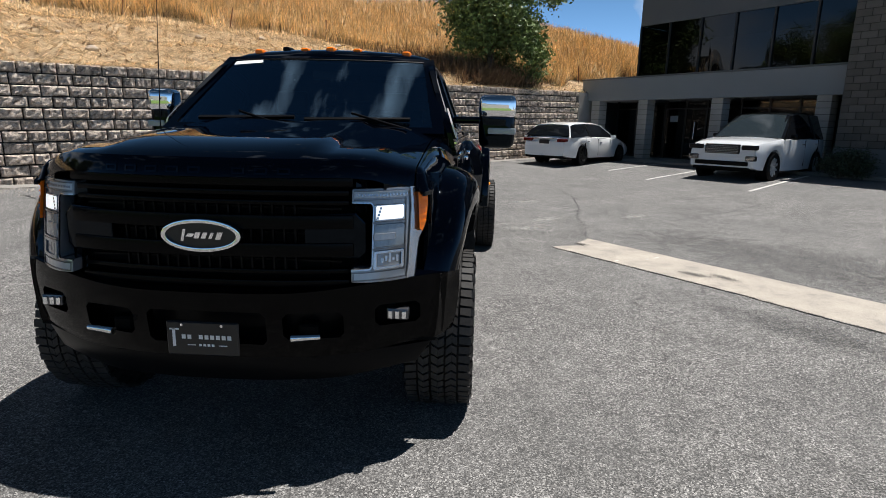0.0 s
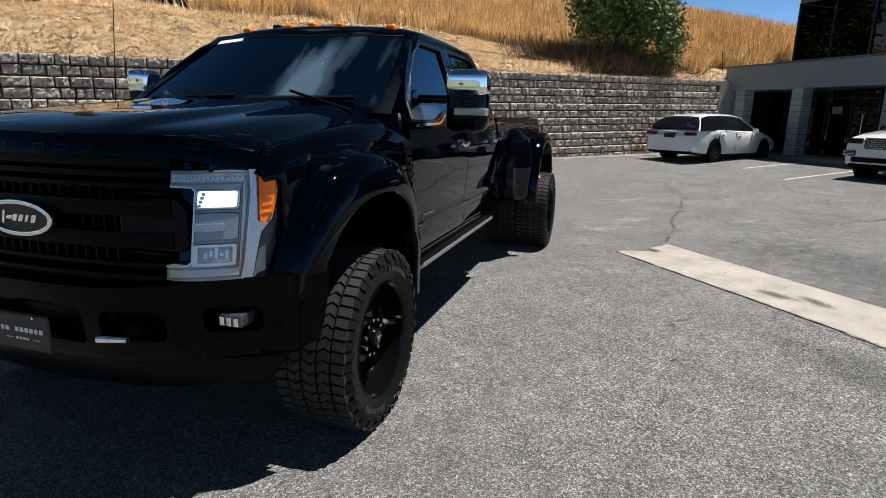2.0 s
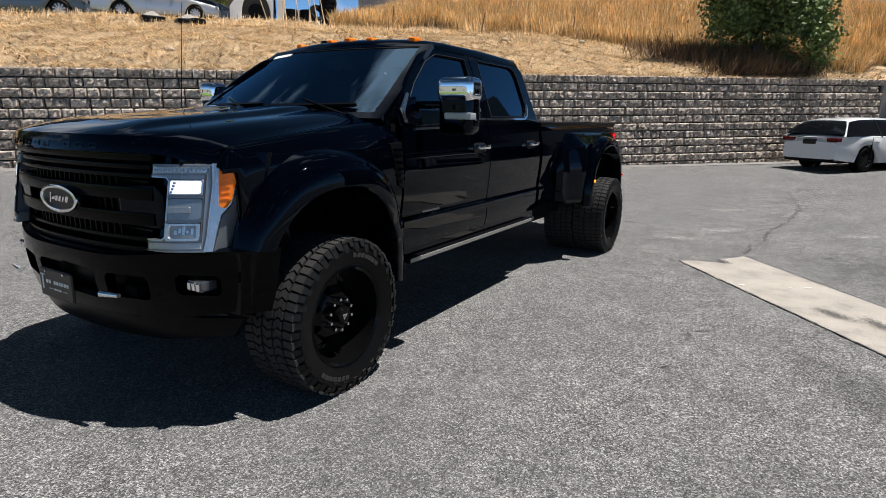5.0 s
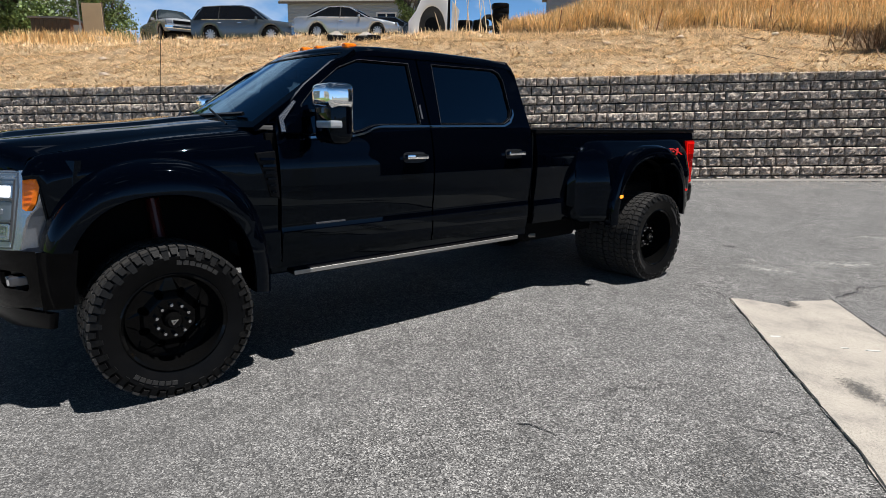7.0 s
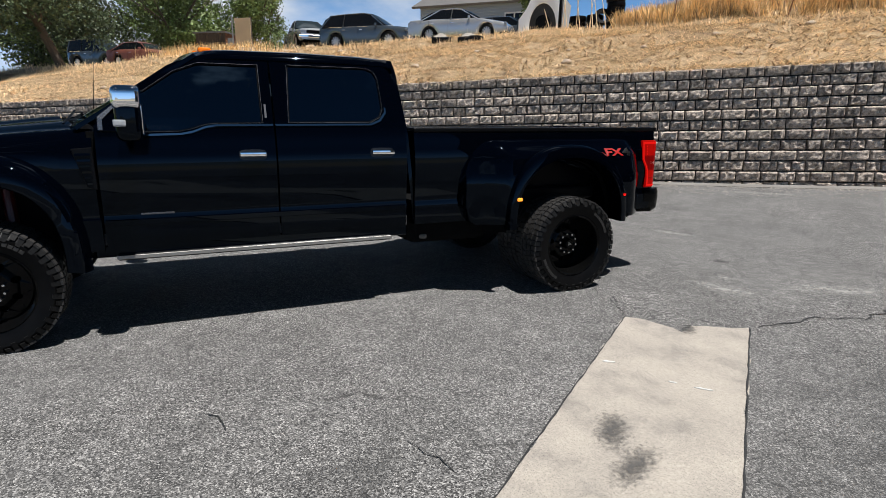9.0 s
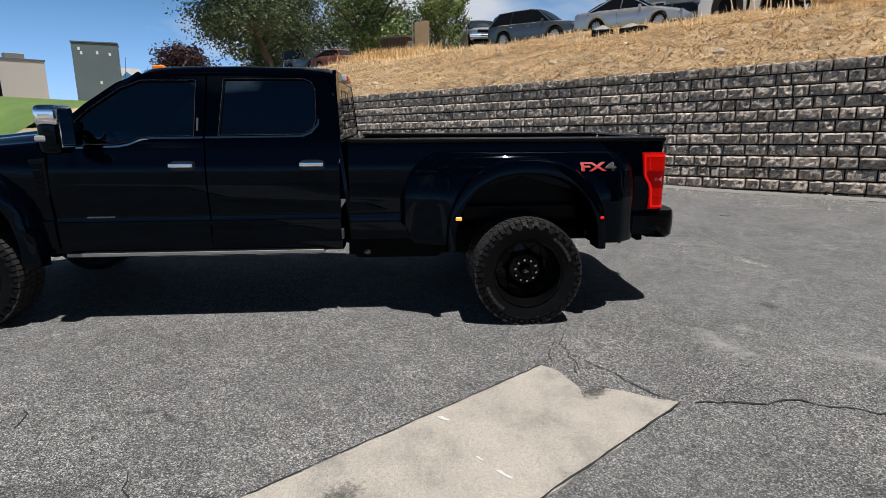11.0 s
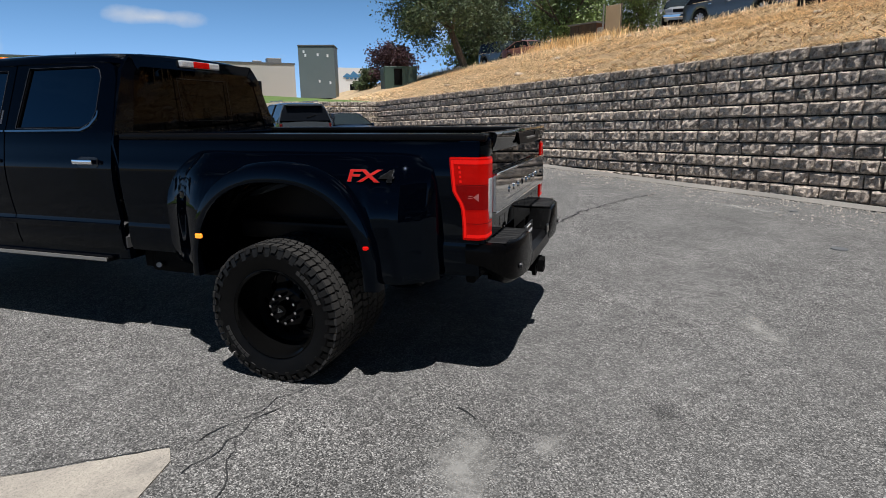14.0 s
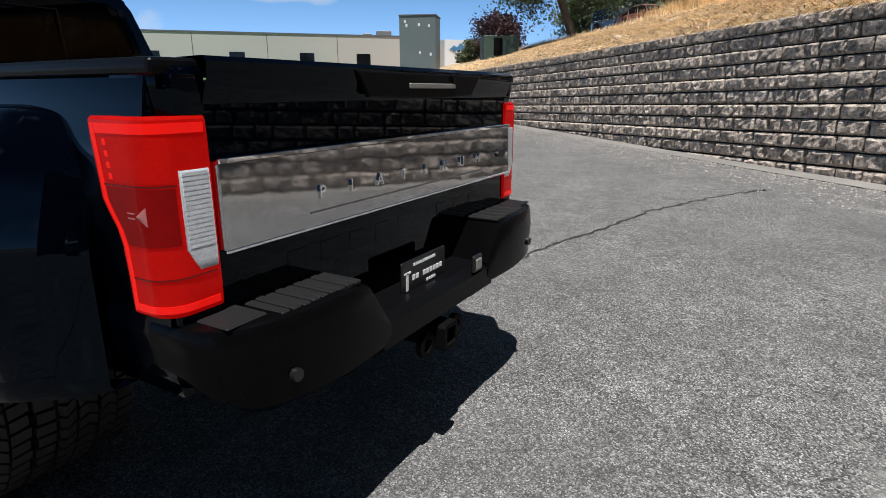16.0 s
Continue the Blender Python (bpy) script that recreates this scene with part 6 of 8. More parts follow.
def leaf_cloud(blobs, count, size, seed):
    """Many small folded leaves scattered through overlapping lumps, thicker at their skins."""
    rnd = random.Random(seed)
    verts, faces = [], []
    total = sum(r[0] * r[1] * r[2] for _, r in blobs)
    for c, r in blobs:
        clumps = []
        for _ in range(max(6, int(30 * (r[0] * r[1] * r[2] / total) * 4))):
            d = Vector((rnd.gauss(0, 1), rnd.gauss(0, 1), rnd.gauss(0, 1))).normalized() * rnd.uniform(0.45, 1.02)
            clumps.append(Vector((c[0] + d.x * r[0], c[1] + d.y * r[1], c[2] + d.z * r[2])))
        spread = 0.30 * min(r)
        for _ in range(int(count * r[0] * r[1] * r[2] / total)):
            q = rnd.choice(clumps) + Vector((rnd.gauss(0, spread), rnd.gauss(0, spread), rnd.gauss(0, spread * 0.8)))
            a = Vector((rnd.gauss(0, 1), rnd.gauss(0, 1), rnd.gauss(-0.3, 0.8))).normalized()
            b = a.cross(Vector((rnd.gauss(0, 1), rnd.gauss(0, 1), rnd.gauss(0, 1)))).normalized()
            s = size * rnd.uniform(0.6, 1.3)
            k = len(verts)
            verts += [q, q + a * s * 0.5 + b * s * 0.28, q + a * s, q + a * s * 0.5 - b * s * 0.28]
            faces.append((k, k + 1, k + 2, k + 3))
    me = bpy.data.meshes.new("crown")
    me.from_pydata(verts, [], faces)
    return me


def branch_tree(height, spread, lean, seed):
    """A tapered, forked trunk with limbs."""
    rnd = random.Random(seed)
    bm = bmesh.new()
    r = height * 0.022
    top = Vector((lean[0], lean[1], height * 0.42))
    rod((0, 0, -0.3), top, r * 1.25, r * 0.8, 10, bm)
    for k in range(7):
        a = k * math.tau / 7 + rnd.uniform(-0.4, 0.4)
        base = Vector((0, 0, 0)).lerp(top, rnd.uniform(0.45, 1.0))
        mid = base + Vector((math.cos(a) * spread * 0.4, math.sin(a) * spread * 0.4, height * rnd.uniform(0.12, 0.25)))
        tip = mid + Vector((math.cos(a) * spread * 0.35, math.sin(a) * spread * 0.35, height * rnd.uniform(0.1, 0.22)))
        rod(base, mid, r * 0.5, r * 0.32, 7, bm)
        rod(mid, tip, r * 0.32, r * 0.1, 6, bm)
        for _ in range(2):
            b2 = a + rnd.uniform(-0.9, 0.9)
            rod(mid, mid + Vector((math.cos(b2) * spread * 0.3, math.sin(b2) * spread * 0.3, height * rnd.uniform(0.05, 0.2))), r * 0.24, r * 0.07, 5, bm)
    return bm


def tree(u, v, height, spread, leaves, count, size, seed, label, lean=(0, 0), low=0.25, name="tree", extra=()):
    t = thing(name, label, "tree", at(u, v, hill_height(u, v) - 0.1))
    part("trunk", branch_tree(height, spread, lean, seed), BARK, t)
    rnd = random.Random(seed + 7)
    blobs = []
    for k in range(8):
        a = k * math.tau / 8 + rnd.uniform(-0.5, 0.5)
        d = rnd.uniform(0.25, 0.62) * spread
        z = height * rnd.uniform(low + 0.12, 0.82)
        s = spread * rnd.uniform(0.34, 0.5)
        blobs.append(((math.cos(a) * d + lean[0], math.sin(a) * d + lean[1], z), (s, s, s * rnd.uniform(0.7, 1.05))))
    blobs.append(((lean[0], lean[1], height * 0.8), (spread * 0.5, spread * 0.5, height * 0.2)))
    me = leaf_cloud(blobs + list(extra), count, size, seed)
    me.materials.append(leaves)
    c = new("crown", me)
    c.parent = t
    return t


shrub = thing("shrub", "dark clipped evergreen shrub before the block wall", "shrub", OFFICE_AT @ pose(11.0, -1.5, 0))
me = leaf_cloud([((0.1, 0, 0.36), (0.62, 0.5, 0.34)), ((0.35, 0.05, 0.42), (0.42, 0.4, 0.32))], 8000, 0.06, 5)
me.materials.append(LEAFDARK)
c = new("foliage", me)
c.parent = shrub
part("stem", rod((0, 0, -0.05), (0, 0, 0.5), 0.05, 0.03, 8), BARK, shrub)

# worn white parking lines
for k, (v, u0, u1) in enumerate(((-2.3, 16.2, 20.6), (-4.3, 16.8, 20.4), (-6.35, 15.4, 19.9), (-9.25, 14.9, 19.6))):
    bm = loft([[(u, v + d, lot_height(u, v) + 0.007) for d in (-0.042, 0.042)] for u in steps(u0, u1, 12)])
    solid("parking_line", bm, WHITELINE, "worn white parking line on asphalt", "parking line", LOT, "parking lines", "structure")


# ---------------------------------------------------------------- parked cars
def car_wheel(parent, x, y, R, side, rim_mat):
    w = new("wheel")
    w.parent = parent
    part("tyre", lathe([(R * 0.64, -0.10), (R * 0.9, -0.11), (R, -0.08), (R, 0.08), (R * 0.9, 0.11), (R * 0.64, 0.10)], 28), RUBBER, w, smooth=True)
    rim = part("rim", lathe([(R * 0.66, 0.10), (R * 0.62, 0.085), (R * 0.60, 0.03), (R * 0.1, 0.02)], 28), FRAMEMETAL, w, smooth=True)
    for k in range(10):
        a = k * math.tau / 10
        bm = box(0.05, 0.09, -0.026, 0.026, 0.03, R * 0.66)
        bmesh.ops.transform(bm, matrix=Matrix.Rotation(a, 4, "X"), verts=bm.verts)
        part("spoke", bm, rim_mat, rim)
    part("hub_cap", rod((0.04, 0, 0), (0.1, 0, 0), 0.055, 0.05, 12), rim_mat, rim)
    w.matrix_local = Matrix.Translation((x, y, R)) @ (Matrix() if side == 1 else Matrix.Rotation(math.pi, 4, "Z"))


def car(name, label, m, paint, L, W, top, belt, roof, axles, R, clear=0.22, roof_mat=None, rim_mat=None, group="", category="car", bed=None):
    """A car with its nose at y = 0. top: hood and deck line; roof: (y, z, half width) rows of the cabin from screen foot to tail."""
    c = thing(name, label, category, m, group)
    rim_mat = rim_mat or RIMSILVER
    ys = sorted(set([L * k / 36 for k in range(37)]))
    rows = []
    for y in ys:
        f = abs(2 * y / L - 1)
        w = W / 2 * (1 - 0.16 * f ** 5)
        t = lerp(top, y)
        zb = clear + 0.10 * f ** 6
        for ya in axles:
            d = abs(y - ya) / (R + 0.06)
            if d < 1:
                zb = max(zb, R + (R + 0.06) * math.sqrt(1 - d * d) - 0.02)
        b = min(lerp(belt, y), t - 0.01)
        rows.append([(x * s, y, z) for s, pts in ((-1, [(w * 0.80, zb), (w * 0.97, zb + 0.02), (w, zb + (b - zb) * 0.35), (w, zb + (b - zb) * 0.7), (w * 0.975, b - 0.03), (w * 0.93, b + (t - b) * 0.35), (w * 0.75, t - 0.012), (w * 0.4, t + 0.008), (0, t + 0.014)]), (1, [])) for x, z in pts])
    full = []
    for r in rows:
        full.append(r + [(-x, y, z) for x, y, z in r[-2::-1]])
    part("body", loft(full, cap=True), paint, c, smooth=True)
    part("underbody", box(-W * 0.40, W * 0.40, 0.25, L - 0.25, clear, clear + 0.25), FRAME, c)
    # cabin: dark glass with painted roof and pillars
    cab = []
    for y, z, hw in roof:
        b = lerp(belt, y) - 0.03
        hb = W / 2 * 0.955
        zz = max(z, b + 0.02)
        f = (zz - b) / max(0.1, max(q[1] for q in roof) - b)
        x1 = hb + (hw - hb) * f
        half = [(-hb, y, b), (-x1, y, zz - 0.05 * f), (-x1 * 0.86, y, zz - 0.008 * f), (-x1 * 0.4, y, zz + 0.01 * f), (0, y, zz + 0.014 * f)]
        cab.append(half + [(-x, y, z2) for x, y, z2 in half[-2::-1]])
    part("cabin_glass", loft(cab, cap=False), CARGLASS, c, "dark car windows", smooth=True)
    top_z = max(q[1] for q in roof)
    rr = [r for r, q in zip(cab, roof) if q[1] > top_z - 0.13]
    bm = loft([[(x * 1.012, y, z + 0.012) for x, y, z in r[1:-1]] for r in rr])
    bmesh.ops.solidify(bm, geom=bm.faces[:], thickness=0.02)
    part("roof", bm, roof_mat or paint, c, smooth=True)
    ends = [k for k, q in enumerate(roof) if q[1] > top_z - 0.13]
    bm = loft([[(x * 0.93, y - 0.014, z + 0.006) for x, y, z in r[1:-1]] for r in cab[:ends[0] + 1]])
    part("windscreen", bm, WINDSCREEN, c, "pale reflecting windscreen", smooth=True)
    for sgn, i in ((-1, 0), (1, -1)):
        for ka, kb in zip(ends, ends[1:]):
            part("belt_line", rod(Vector(cab[ka][i]) + Vector((sgn * 0.004, 0, 0.012)), Vector(cab[kb][i]) + Vector((sgn * 0.004, 0, 0.012)), 0.010, 0.010, 5), CHROME, c)
    for k0, k1, nm in ((0, ends[0], "pillar"), (len(roof) - 1, ends[-1], "pillar")):
        for i in (1, -2):
            a, b2 = Vector(cab[k0][0 if i == 1 else -1]), Vector(cab[k1][i])
            part(nm, rod(a, b2, 0.035, 0.03, 6), roof_mat or paint, c)
    for q in range(1, 3 if not bed else 2):
        k = ends[0] + (ends[-1] - ends[0]) * q // 3 + (1 if q == 1 else 0)
        for i, j in ((0, 1), (-1, -2)):
            part("pillar", rod(Vector(cab[k][i]), Vector(cab[k][j]), 0.03, 0.03, 6), FRAMEMETAL, c)
    for ya in axles:
        for s in (1, -1):
            car_wheel(c, s * (W / 2 - 0.125), ya, R, s, rim_mat)
            part("wheel_arch", lathe([(R + 0.055, -0.12), (R + 0.055, 0.05)], 24), FRAME, c).matrix_local = Matrix.Translation((s * (W / 2 - 0.2), ya, R))
    for s in (1, -1):
        ym = roof[0][0] + 0.35
        part("door_mirror", box(s * (W / 2 - 0.03), s * (W / 2 + 0.15), ym, ym + 0.09, lerp(belt, ym) - 0.02, lerp(belt, ym) + 0.12, 0.03, 2), roof_mat or paint, c, smooth=True)
        for yh in (roof[0][0] + 1.15, roof[0][0] + 2.1):
            if not bed or yh < bed[0]:
                part("handle", box(s * W * 0.485, s * (W / 2 + 0.012), yh, yh + 0.17, lerp(belt, yh) - 0.16, lerp(belt, yh) - 0.135, 0.006), CHROME, c)
                part("door_seam", box(s * W * 0.48, s * (W / 2 + 0.002), yh + 0.26, yh + 0.266, clear + 0.12, lerp(belt, yh) - 0.04), FRAMEMETAL, c)
    return c


def face(c, W, y, pieces):
    """Lamps, grilles and plates on an end: (name, x0, x1, z0, z1, depth, material, both sides)."""
    for nm, x0, x1, z0, z1, d, mt, both in pieces:
        for s in ((1, -1) if both else (1,)):
            part(nm, box(s * x0, s * x1, y - d, y + d, z0, z1, min(0.02, (z1 - z0) / 4)), mt, c)


WAG = [(0, 0.66), (0.15, 0.76), (0.6, 0.86), (1.35, 0.98), (1.6, 0.99), (3.9, 1.0), (4.7, 0.98), (4.86, 0.90), (4.95, 0.78)]
wagon = car("station_wagon", "white station wagon parked nose to the office", at(21.4, -1.5, 0.29, 95), WHITECAR, 4.95, 1.87, WAG,
            [(0, 0.62), (1.2, 0.90), (4.3, 0.98), (4.95, 0.95)], [(1.35, 0.99, 0.78), (1.75, 1.22, 0.66), (2.15, 1.40, 0.60), (2.6, 1.455, 0.59), (3.3, 1.46, 0.59), (4.0, 1.43, 0.59), (4.45, 1.36, 0.60), (4.62, 1.24, 0.63), (4.80, 1.0, 0.70)], (0.88, 3.82), 0.34, rim_mat=FRAMEMETAL)
face(wagon, 1.87, 4.90, [("tail_lamp", 0.50, 0.86, 0.80, 0.90, 0.07, REDDEEP, True), ("plate_recess", -0.20, 0.20, 0.72, 0.86, 0.075, PLATEBLACK, False), ("diffuser", -0.75, 0.75, 0.24, 0.42, 0.03, PLASTIC, False), ("chrome_strip", -0.5, 0.5, 0.90, 0.915, 0.07, CHROME, False)])
RRT = [(0, 0.92), (0.10, 1.02), (0.5, 1.08), (1.4, 1.14), (1.6, 1.15), (4.6, 1.16), (4.95, 1.10)]
lux = car("luxury_suv", "pale silver luxury SUV with black roof parked nose out", at(16.6, -7.85, 0.22, -94) @ Matrix.Scale(1.04, 4), PALECAR, 5.0, 2.0, RRT,
          [(0, 0.90), (0.6, 1.02), (1.4, 1.12), (4.9, 1.14)], [(1.40, 1.14, 0.84), (1.85, 1.50, 0.74), (2.25, 1.77, 0.69), (2.7, 1.84, 0.68), (3.6, 1.85, 0.68), (4.5, 1.81, 0.68), (4.75, 1.62, 0.70), (4.95, 1.16, 0.80)], (0.93, 3.86), 0.39, 0.26, roof_mat=WHEELBLACK)
face(lux, 2.0, 0.02, [("grille", -0.46, 0.46, 0.72, 0.96, 0.05, PLASTIC, False), ("headlight", 0.50, 0.90, 0.83, 0.95, 0.06, CARGLASS, True), ("lower_intake", -0.70, 0.70, 0.42, 0.53, 0.06, PLASTIC, False), ("side_vent", 0.62, 0.88, 0.55, 0.68, 0.06, PLASTIC, True), ("skid_plate", -0.75, 0.75, 0.30, 0.38, 0.05, FRAME, False), ("chrome_strip", -0.44, 0.44, 0.955, 0.968, 0.055, CHROME, False)])
for k in range(12):
    for r in range(5):
        part("grille_mesh", box(-0.43 + 0.071 * k + 0.03 * (r % 2), -0.385 + 0.071 * k + 0.03 * (r % 2), -0.036, -0.028, 0.735 + 0.043 * r, 0.755 + 0.043 * r, 0.004), STEEL, lux)
part("dash_paper", box(-0.1, 0.2, 1.62, 1.66, 1.20, 1.23), WHITELET, lux)
for k in range(4):
    for s in (1, -1):
        part("vent_bar", box(s * 0.63, s * 0.87, -0.05, -0.038, 0.565 + 0.03 * k, 0.575 + 0.03 * k), STEEL, lux)

# cars up on the level ground behind the crest; parked broadside, noses along the wall
SUVT = [(0, 0.82), (0.12, 0.95), (1.1, 1.08), (1.3, 1.10), (4.3, 1.12), (4.75, 1.08)]
SUVR = [(1.15, 1.09, 0.80), (1.6, 1.42, 0.70), (1.95, 1.64, 0.66), (2.4, 1.72, 0.65), (3.4, 1.72, 0.65), (4.2, 1.68, 0.65), (4.45, 1.5, 0.68), (4.62, 1.12, 0.75)]


def upper(u, v):
    return hill_height(u, v)


grey_suv = car("suv", "dark grey SUV on the rise behind dry grass", at(-5.2, 13.4, 5.10, 90), GREYCAR, 4.8, 1.92, SUVT, [(0, 0.80), (1.1, 1.02), (4.7, 1.08)], SUVR, (0.92, 3.82), 0.38, 0.24, category="car")
face(grey_suv, 1.92, 0.03, [("headlight", 0.50, 0.86, 0.74, 0.86, 0.06, LAMPGREY, True), ("grille", -0.45, 0.45, 0.74, 0.86, 0.05, PLASTIC, False)])
SEDT = [(0, 0.62), (0.15, 0.72), (1.2, 0.92), (1.5, 0.95), (3.9, 0.98), (4.6, 0.96), (4.75, 0.85)]
sedan = car("sedan", "faded silver sedan on the rise behind dry grass", at(-0.15, 12.8, 5.24, 90), SILVERCAR, 4.75, 1.78, SEDT, [(0, 0.60), (1.2, 0.86), (4.7, 0.93)], [(1.3, 0.94, 0.75), (1.75, 1.2, 0.64), (2.15, 1.37, 0.58), (2.6, 1.42, 0.57), (3.2, 1.40, 0.57), (3.6, 1.28, 0.60), (4.05, 0.99, 0.70)], (0.9, 3.65), 0.31, 0.2)
face(sedan, 1.78, 0.06, [("headlight", 0.48, 0.80, 0.56, 0.68, 0.05, LAMPGREY, True)])
car("hatchback", "grey car parked behind the sedan", at(1.2, 15.6, 5.15, 90), GREYCAR, 4.5, 1.8, SUVT, [(0, 0.80), (1.1, 1.0), (4.5, 1.03)], [(1.0, 1.06, 0.75), (1.5, 1.35, 0.66), (1.9, 1.5, 0.62), (2.8, 1.52, 0.62), (3.7, 1.48, 0.62), (4.2, 1.1, 0.7)], (0.9, 3.55), 0.33)
PKT = [(0, 0.85), (0.1, 0.98), (1.2, 1.08), (1.4, 1.1), (3.1, 1.12), (3.2, 1.12), (5.2, 1.12)]
pick = car("old_pickup", "pale silver older pickup truck on the rise", at(-10.9, 13.7, 5.40, 44), SILVERCAR, 5.2, 1.85, PKT, [(0, 0.84), (1.2, 1.02), (5.2, 1.06)], [(1.25, 1.1, 0.78), (1.65, 1.40, 0.68), (2.0, 1.62, 0.62), (2.5, 1.68, 0.61), (2.9, 1.66, 0.61), (3.15, 1.13, 0.7)], (0.85, 3.95), 0.37, 0.3, category="pickup truck", bed=(3.0, 5.2))
face(pick, 1.85, 0.03, [("headlight", 0.52, 0.84, 0.74, 0.88, 0.05, LAMPGREY, True), ("grille", -0.48, 0.48, 0.72, 0.88, 0.05, PLASTIC, False), ("chrome_bumper", -0.88, 0.88, 0.50, 0.64, 0.08, CHROME, False)])
red = car("old_sedan", "faded red old car under the trees", at(-20.4, 13.6, 4.75, 90), REDCAR, 4.4, 1.7, SEDT, [(0, 0.60), (1.2, 0.86), (4.7, 0.93)], [(1.2, 0.94, 0.72), (1.7, 1.25, 0.6), (2.1, 1.36, 0.57), (3.1, 1.36, 0.57), (3.9, 0.98, 0.7)], (0.85, 3.4), 0.31)
car("small_suv", "dark boxy SUV in the shade of the trees", at(-24.6, 14.2, 4.75, 90), GREYCAR, 4.1, 1.75, SUVT, [(0, 0.8), (1, 1.0), (4.1, 1.05)], [(1.2, 1.08, 0.78), (1.5, 1.5, 0.74), (1.8, 1.74, 0.7), (2.8, 1.76, 0.7), (3.8, 1.74, 0.7), (3.95, 1.1, 0.75)], (0.75, 3.2), 0.36)

# stripped white van nose with its dark wheel opening
van = thing("stripped_van", "stripped white van nose with a bare wheel opening", "van", at(1.45, 12.6, 5.6))
opening = [(-0.12 + 0.60 * math.cos(radians(180 - k * 15)), 0.1 + 1.0 * math.sin(radians(180 - k * 15))) for k in range(13)]
part("body", plate([(-1.2, -0.4), (-0.74, -0.4)] + opening + [(0.55, -0.4), (0.62, 1.95), (0.1, 2.1), (-0.45, 1.75), (-0.85, 0.9), (-1.2, 0.45)], thick=0.12, to=lambda a, b, d: (a, -d, b), bevel=0.03), WHITECAR, van, "white van wing", smooth=True)
# near-black box paints the shade inside the wheel opening
part("inside_shade", box(-0.8, 0.6, 0.35, 1.2, -0.4, 1.6), INTERIORSHADE, van)
part("bare_hub", rod((-0.12, 0.1, 0.30), (-0.12, 0.35, 0.30), 0.33, 0.30, 24), RUBBER, van)
part("door_post", box(0.62, 0.70, 0.0, 0.12, -0.4, 2.1, 0.01), FRAME, van)
part("loose_panel", plate([(0.74, -0.2), (1.0, -0.3), (1.12, 0.9), (0.80, 1.3)], thick=0.03, to=lambda a, b, d: (a, -0.05 - d, b)), PALEWALL, van)


def tyre_ring(R):
    bm = lathe([(0.58 * R, -0.10), (0.95 * R, -0.11), (R, -0.06), (R, 0.06), (0.95 * R, 0.11), (0.58 * R, 0.10), (0.58 * R, -0.10)], 24)
    bmesh.ops.transform(bm, matrix=Matrix.Rotation(radians(90), 4, "Y"), verts=bm.verts)
    return bm


for k in range(7):
    solid("scrap_tyre", tyre_ring(0.40 - 0.01 * (k % 3)), RUBBER, "worn black rubber tyre in a scrap pile", "old tyre", at(4.4 + 0.03 * (k % 2), 13.0, 5.42 + 0.215 * k), "tyre pile", smooth=True)
for u, v, n in ((3.5, 13.2, 4), (2.75, 13.3, 4)):
    for k in range(n):
        solid("scrap_tyre", tyre_ring(0.37), RUBBER, "worn black rubber tyre in a scrap pile", "old tyre", at(u + 0.04 * (k % 2), v, 5.40 + 0.215 * k), "tyre pile", smooth=True)
solid("scrap_tyre", tyre_ring(0.36), RUBBER, "worn black rubber tyre in a scrap pile", "old tyre", at(3.9, 12.75, 6.0) @ pose(0, 0, 0, 70, 0, 20), "tyre pile", smooth=True)
rnd = random.Random(91)
for k in range(9):
    u = 2.0 + 0.28 * k + rnd.uniform(-0.15, 0.15)
    z = hill_height(u, 11.7)
    solid("dry_stalk", rod((0, 0, -0.1), (rnd.uniform(-0.5, 0.3), rnd.uniform(-0.1, 0.1), rnd.uniform(0.9, 1.9)), 0.022, 0.010, 6), MOWN, "tall bleached weed stalk on the crest", "dry stalk", at(u, 11.7 + rnd.uniform(-0.3, 0.3), z), "dry stalks")
bm = lathe([(0.2, -0.09), (0.31, -0.1), (0.33, -0.05), (0.33, 0.05), (0.31, 0.1), (0.2, 0.09), (0.2, -0.09)], 24)
bmesh.ops.transform(bm, matrix=Matrix.Rotation(radians(90), 4, "Y"), verts=bm.verts)
solid("scrap_tyre", bm, RUBBER, "worn black tyre lying on the slope", "old tyre", at(-0.7, 9.0, hill_height(-0.7, 9.0) + 0.09), smooth=True)

# lower parking by the corner of the wall
low_suv = car("family_suv", "dark grey SUV parked below the lawn bank, seen from behind", at(-14.6, -4.15, 0.28, -90 + 0) @ pose(0, -5.0, 0), GREYCAR, 4.9, 1.95, SUVT, [(0, 0.8), (1.1, 1.02), (4.8, 1.08)], SUVR[:5] + [(4.4, 1.71, 0.66), (4.66, 1.66, 0.67), (4.74, 1.50, 0.69), (4.84, 1.12, 0.78)], (0.92, 3.85), 0.38, 0.24)
low_suv.matrix_world = at(-17.2, -4.15, 0.3, 90) @ pose(0, 0, 0, 0, 0, 180) @ pose(0, -4.9, 0)
face(low_suv, 1.95, 4.78, [("tail_lamp", 0.50, 0.90, 0.86, 1.02, 0.06, REDDEEP, True), ("plate_panel", -0.4, 0.4, 0.88, 0.96, 0.06, CHROME, False), ("licence_plate", -0.16, 0.16, 0.74, 0.86, 0.06, WHITELET, False)])
low_sed = car("blue_sedan", "dark blue sedan parked by the wall corner", at(-17.0, -1.6, 0.3, 90), BLUECAR, 4.6, 1.8, SEDT, [(0, 0.60), (1.2, 0.86), (4.7, 0.93)], [(1.3, 0.94, 0.75), (1.75, 1.2, 0.64), (2.15, 1.37, 0.58), (2.6, 1.42, 0.57), (3.2, 1.40, 0.57), (3.6, 1.28, 0.60), (4.05, 0.99, 0.70)], (0.9, 3.65), 0.31)
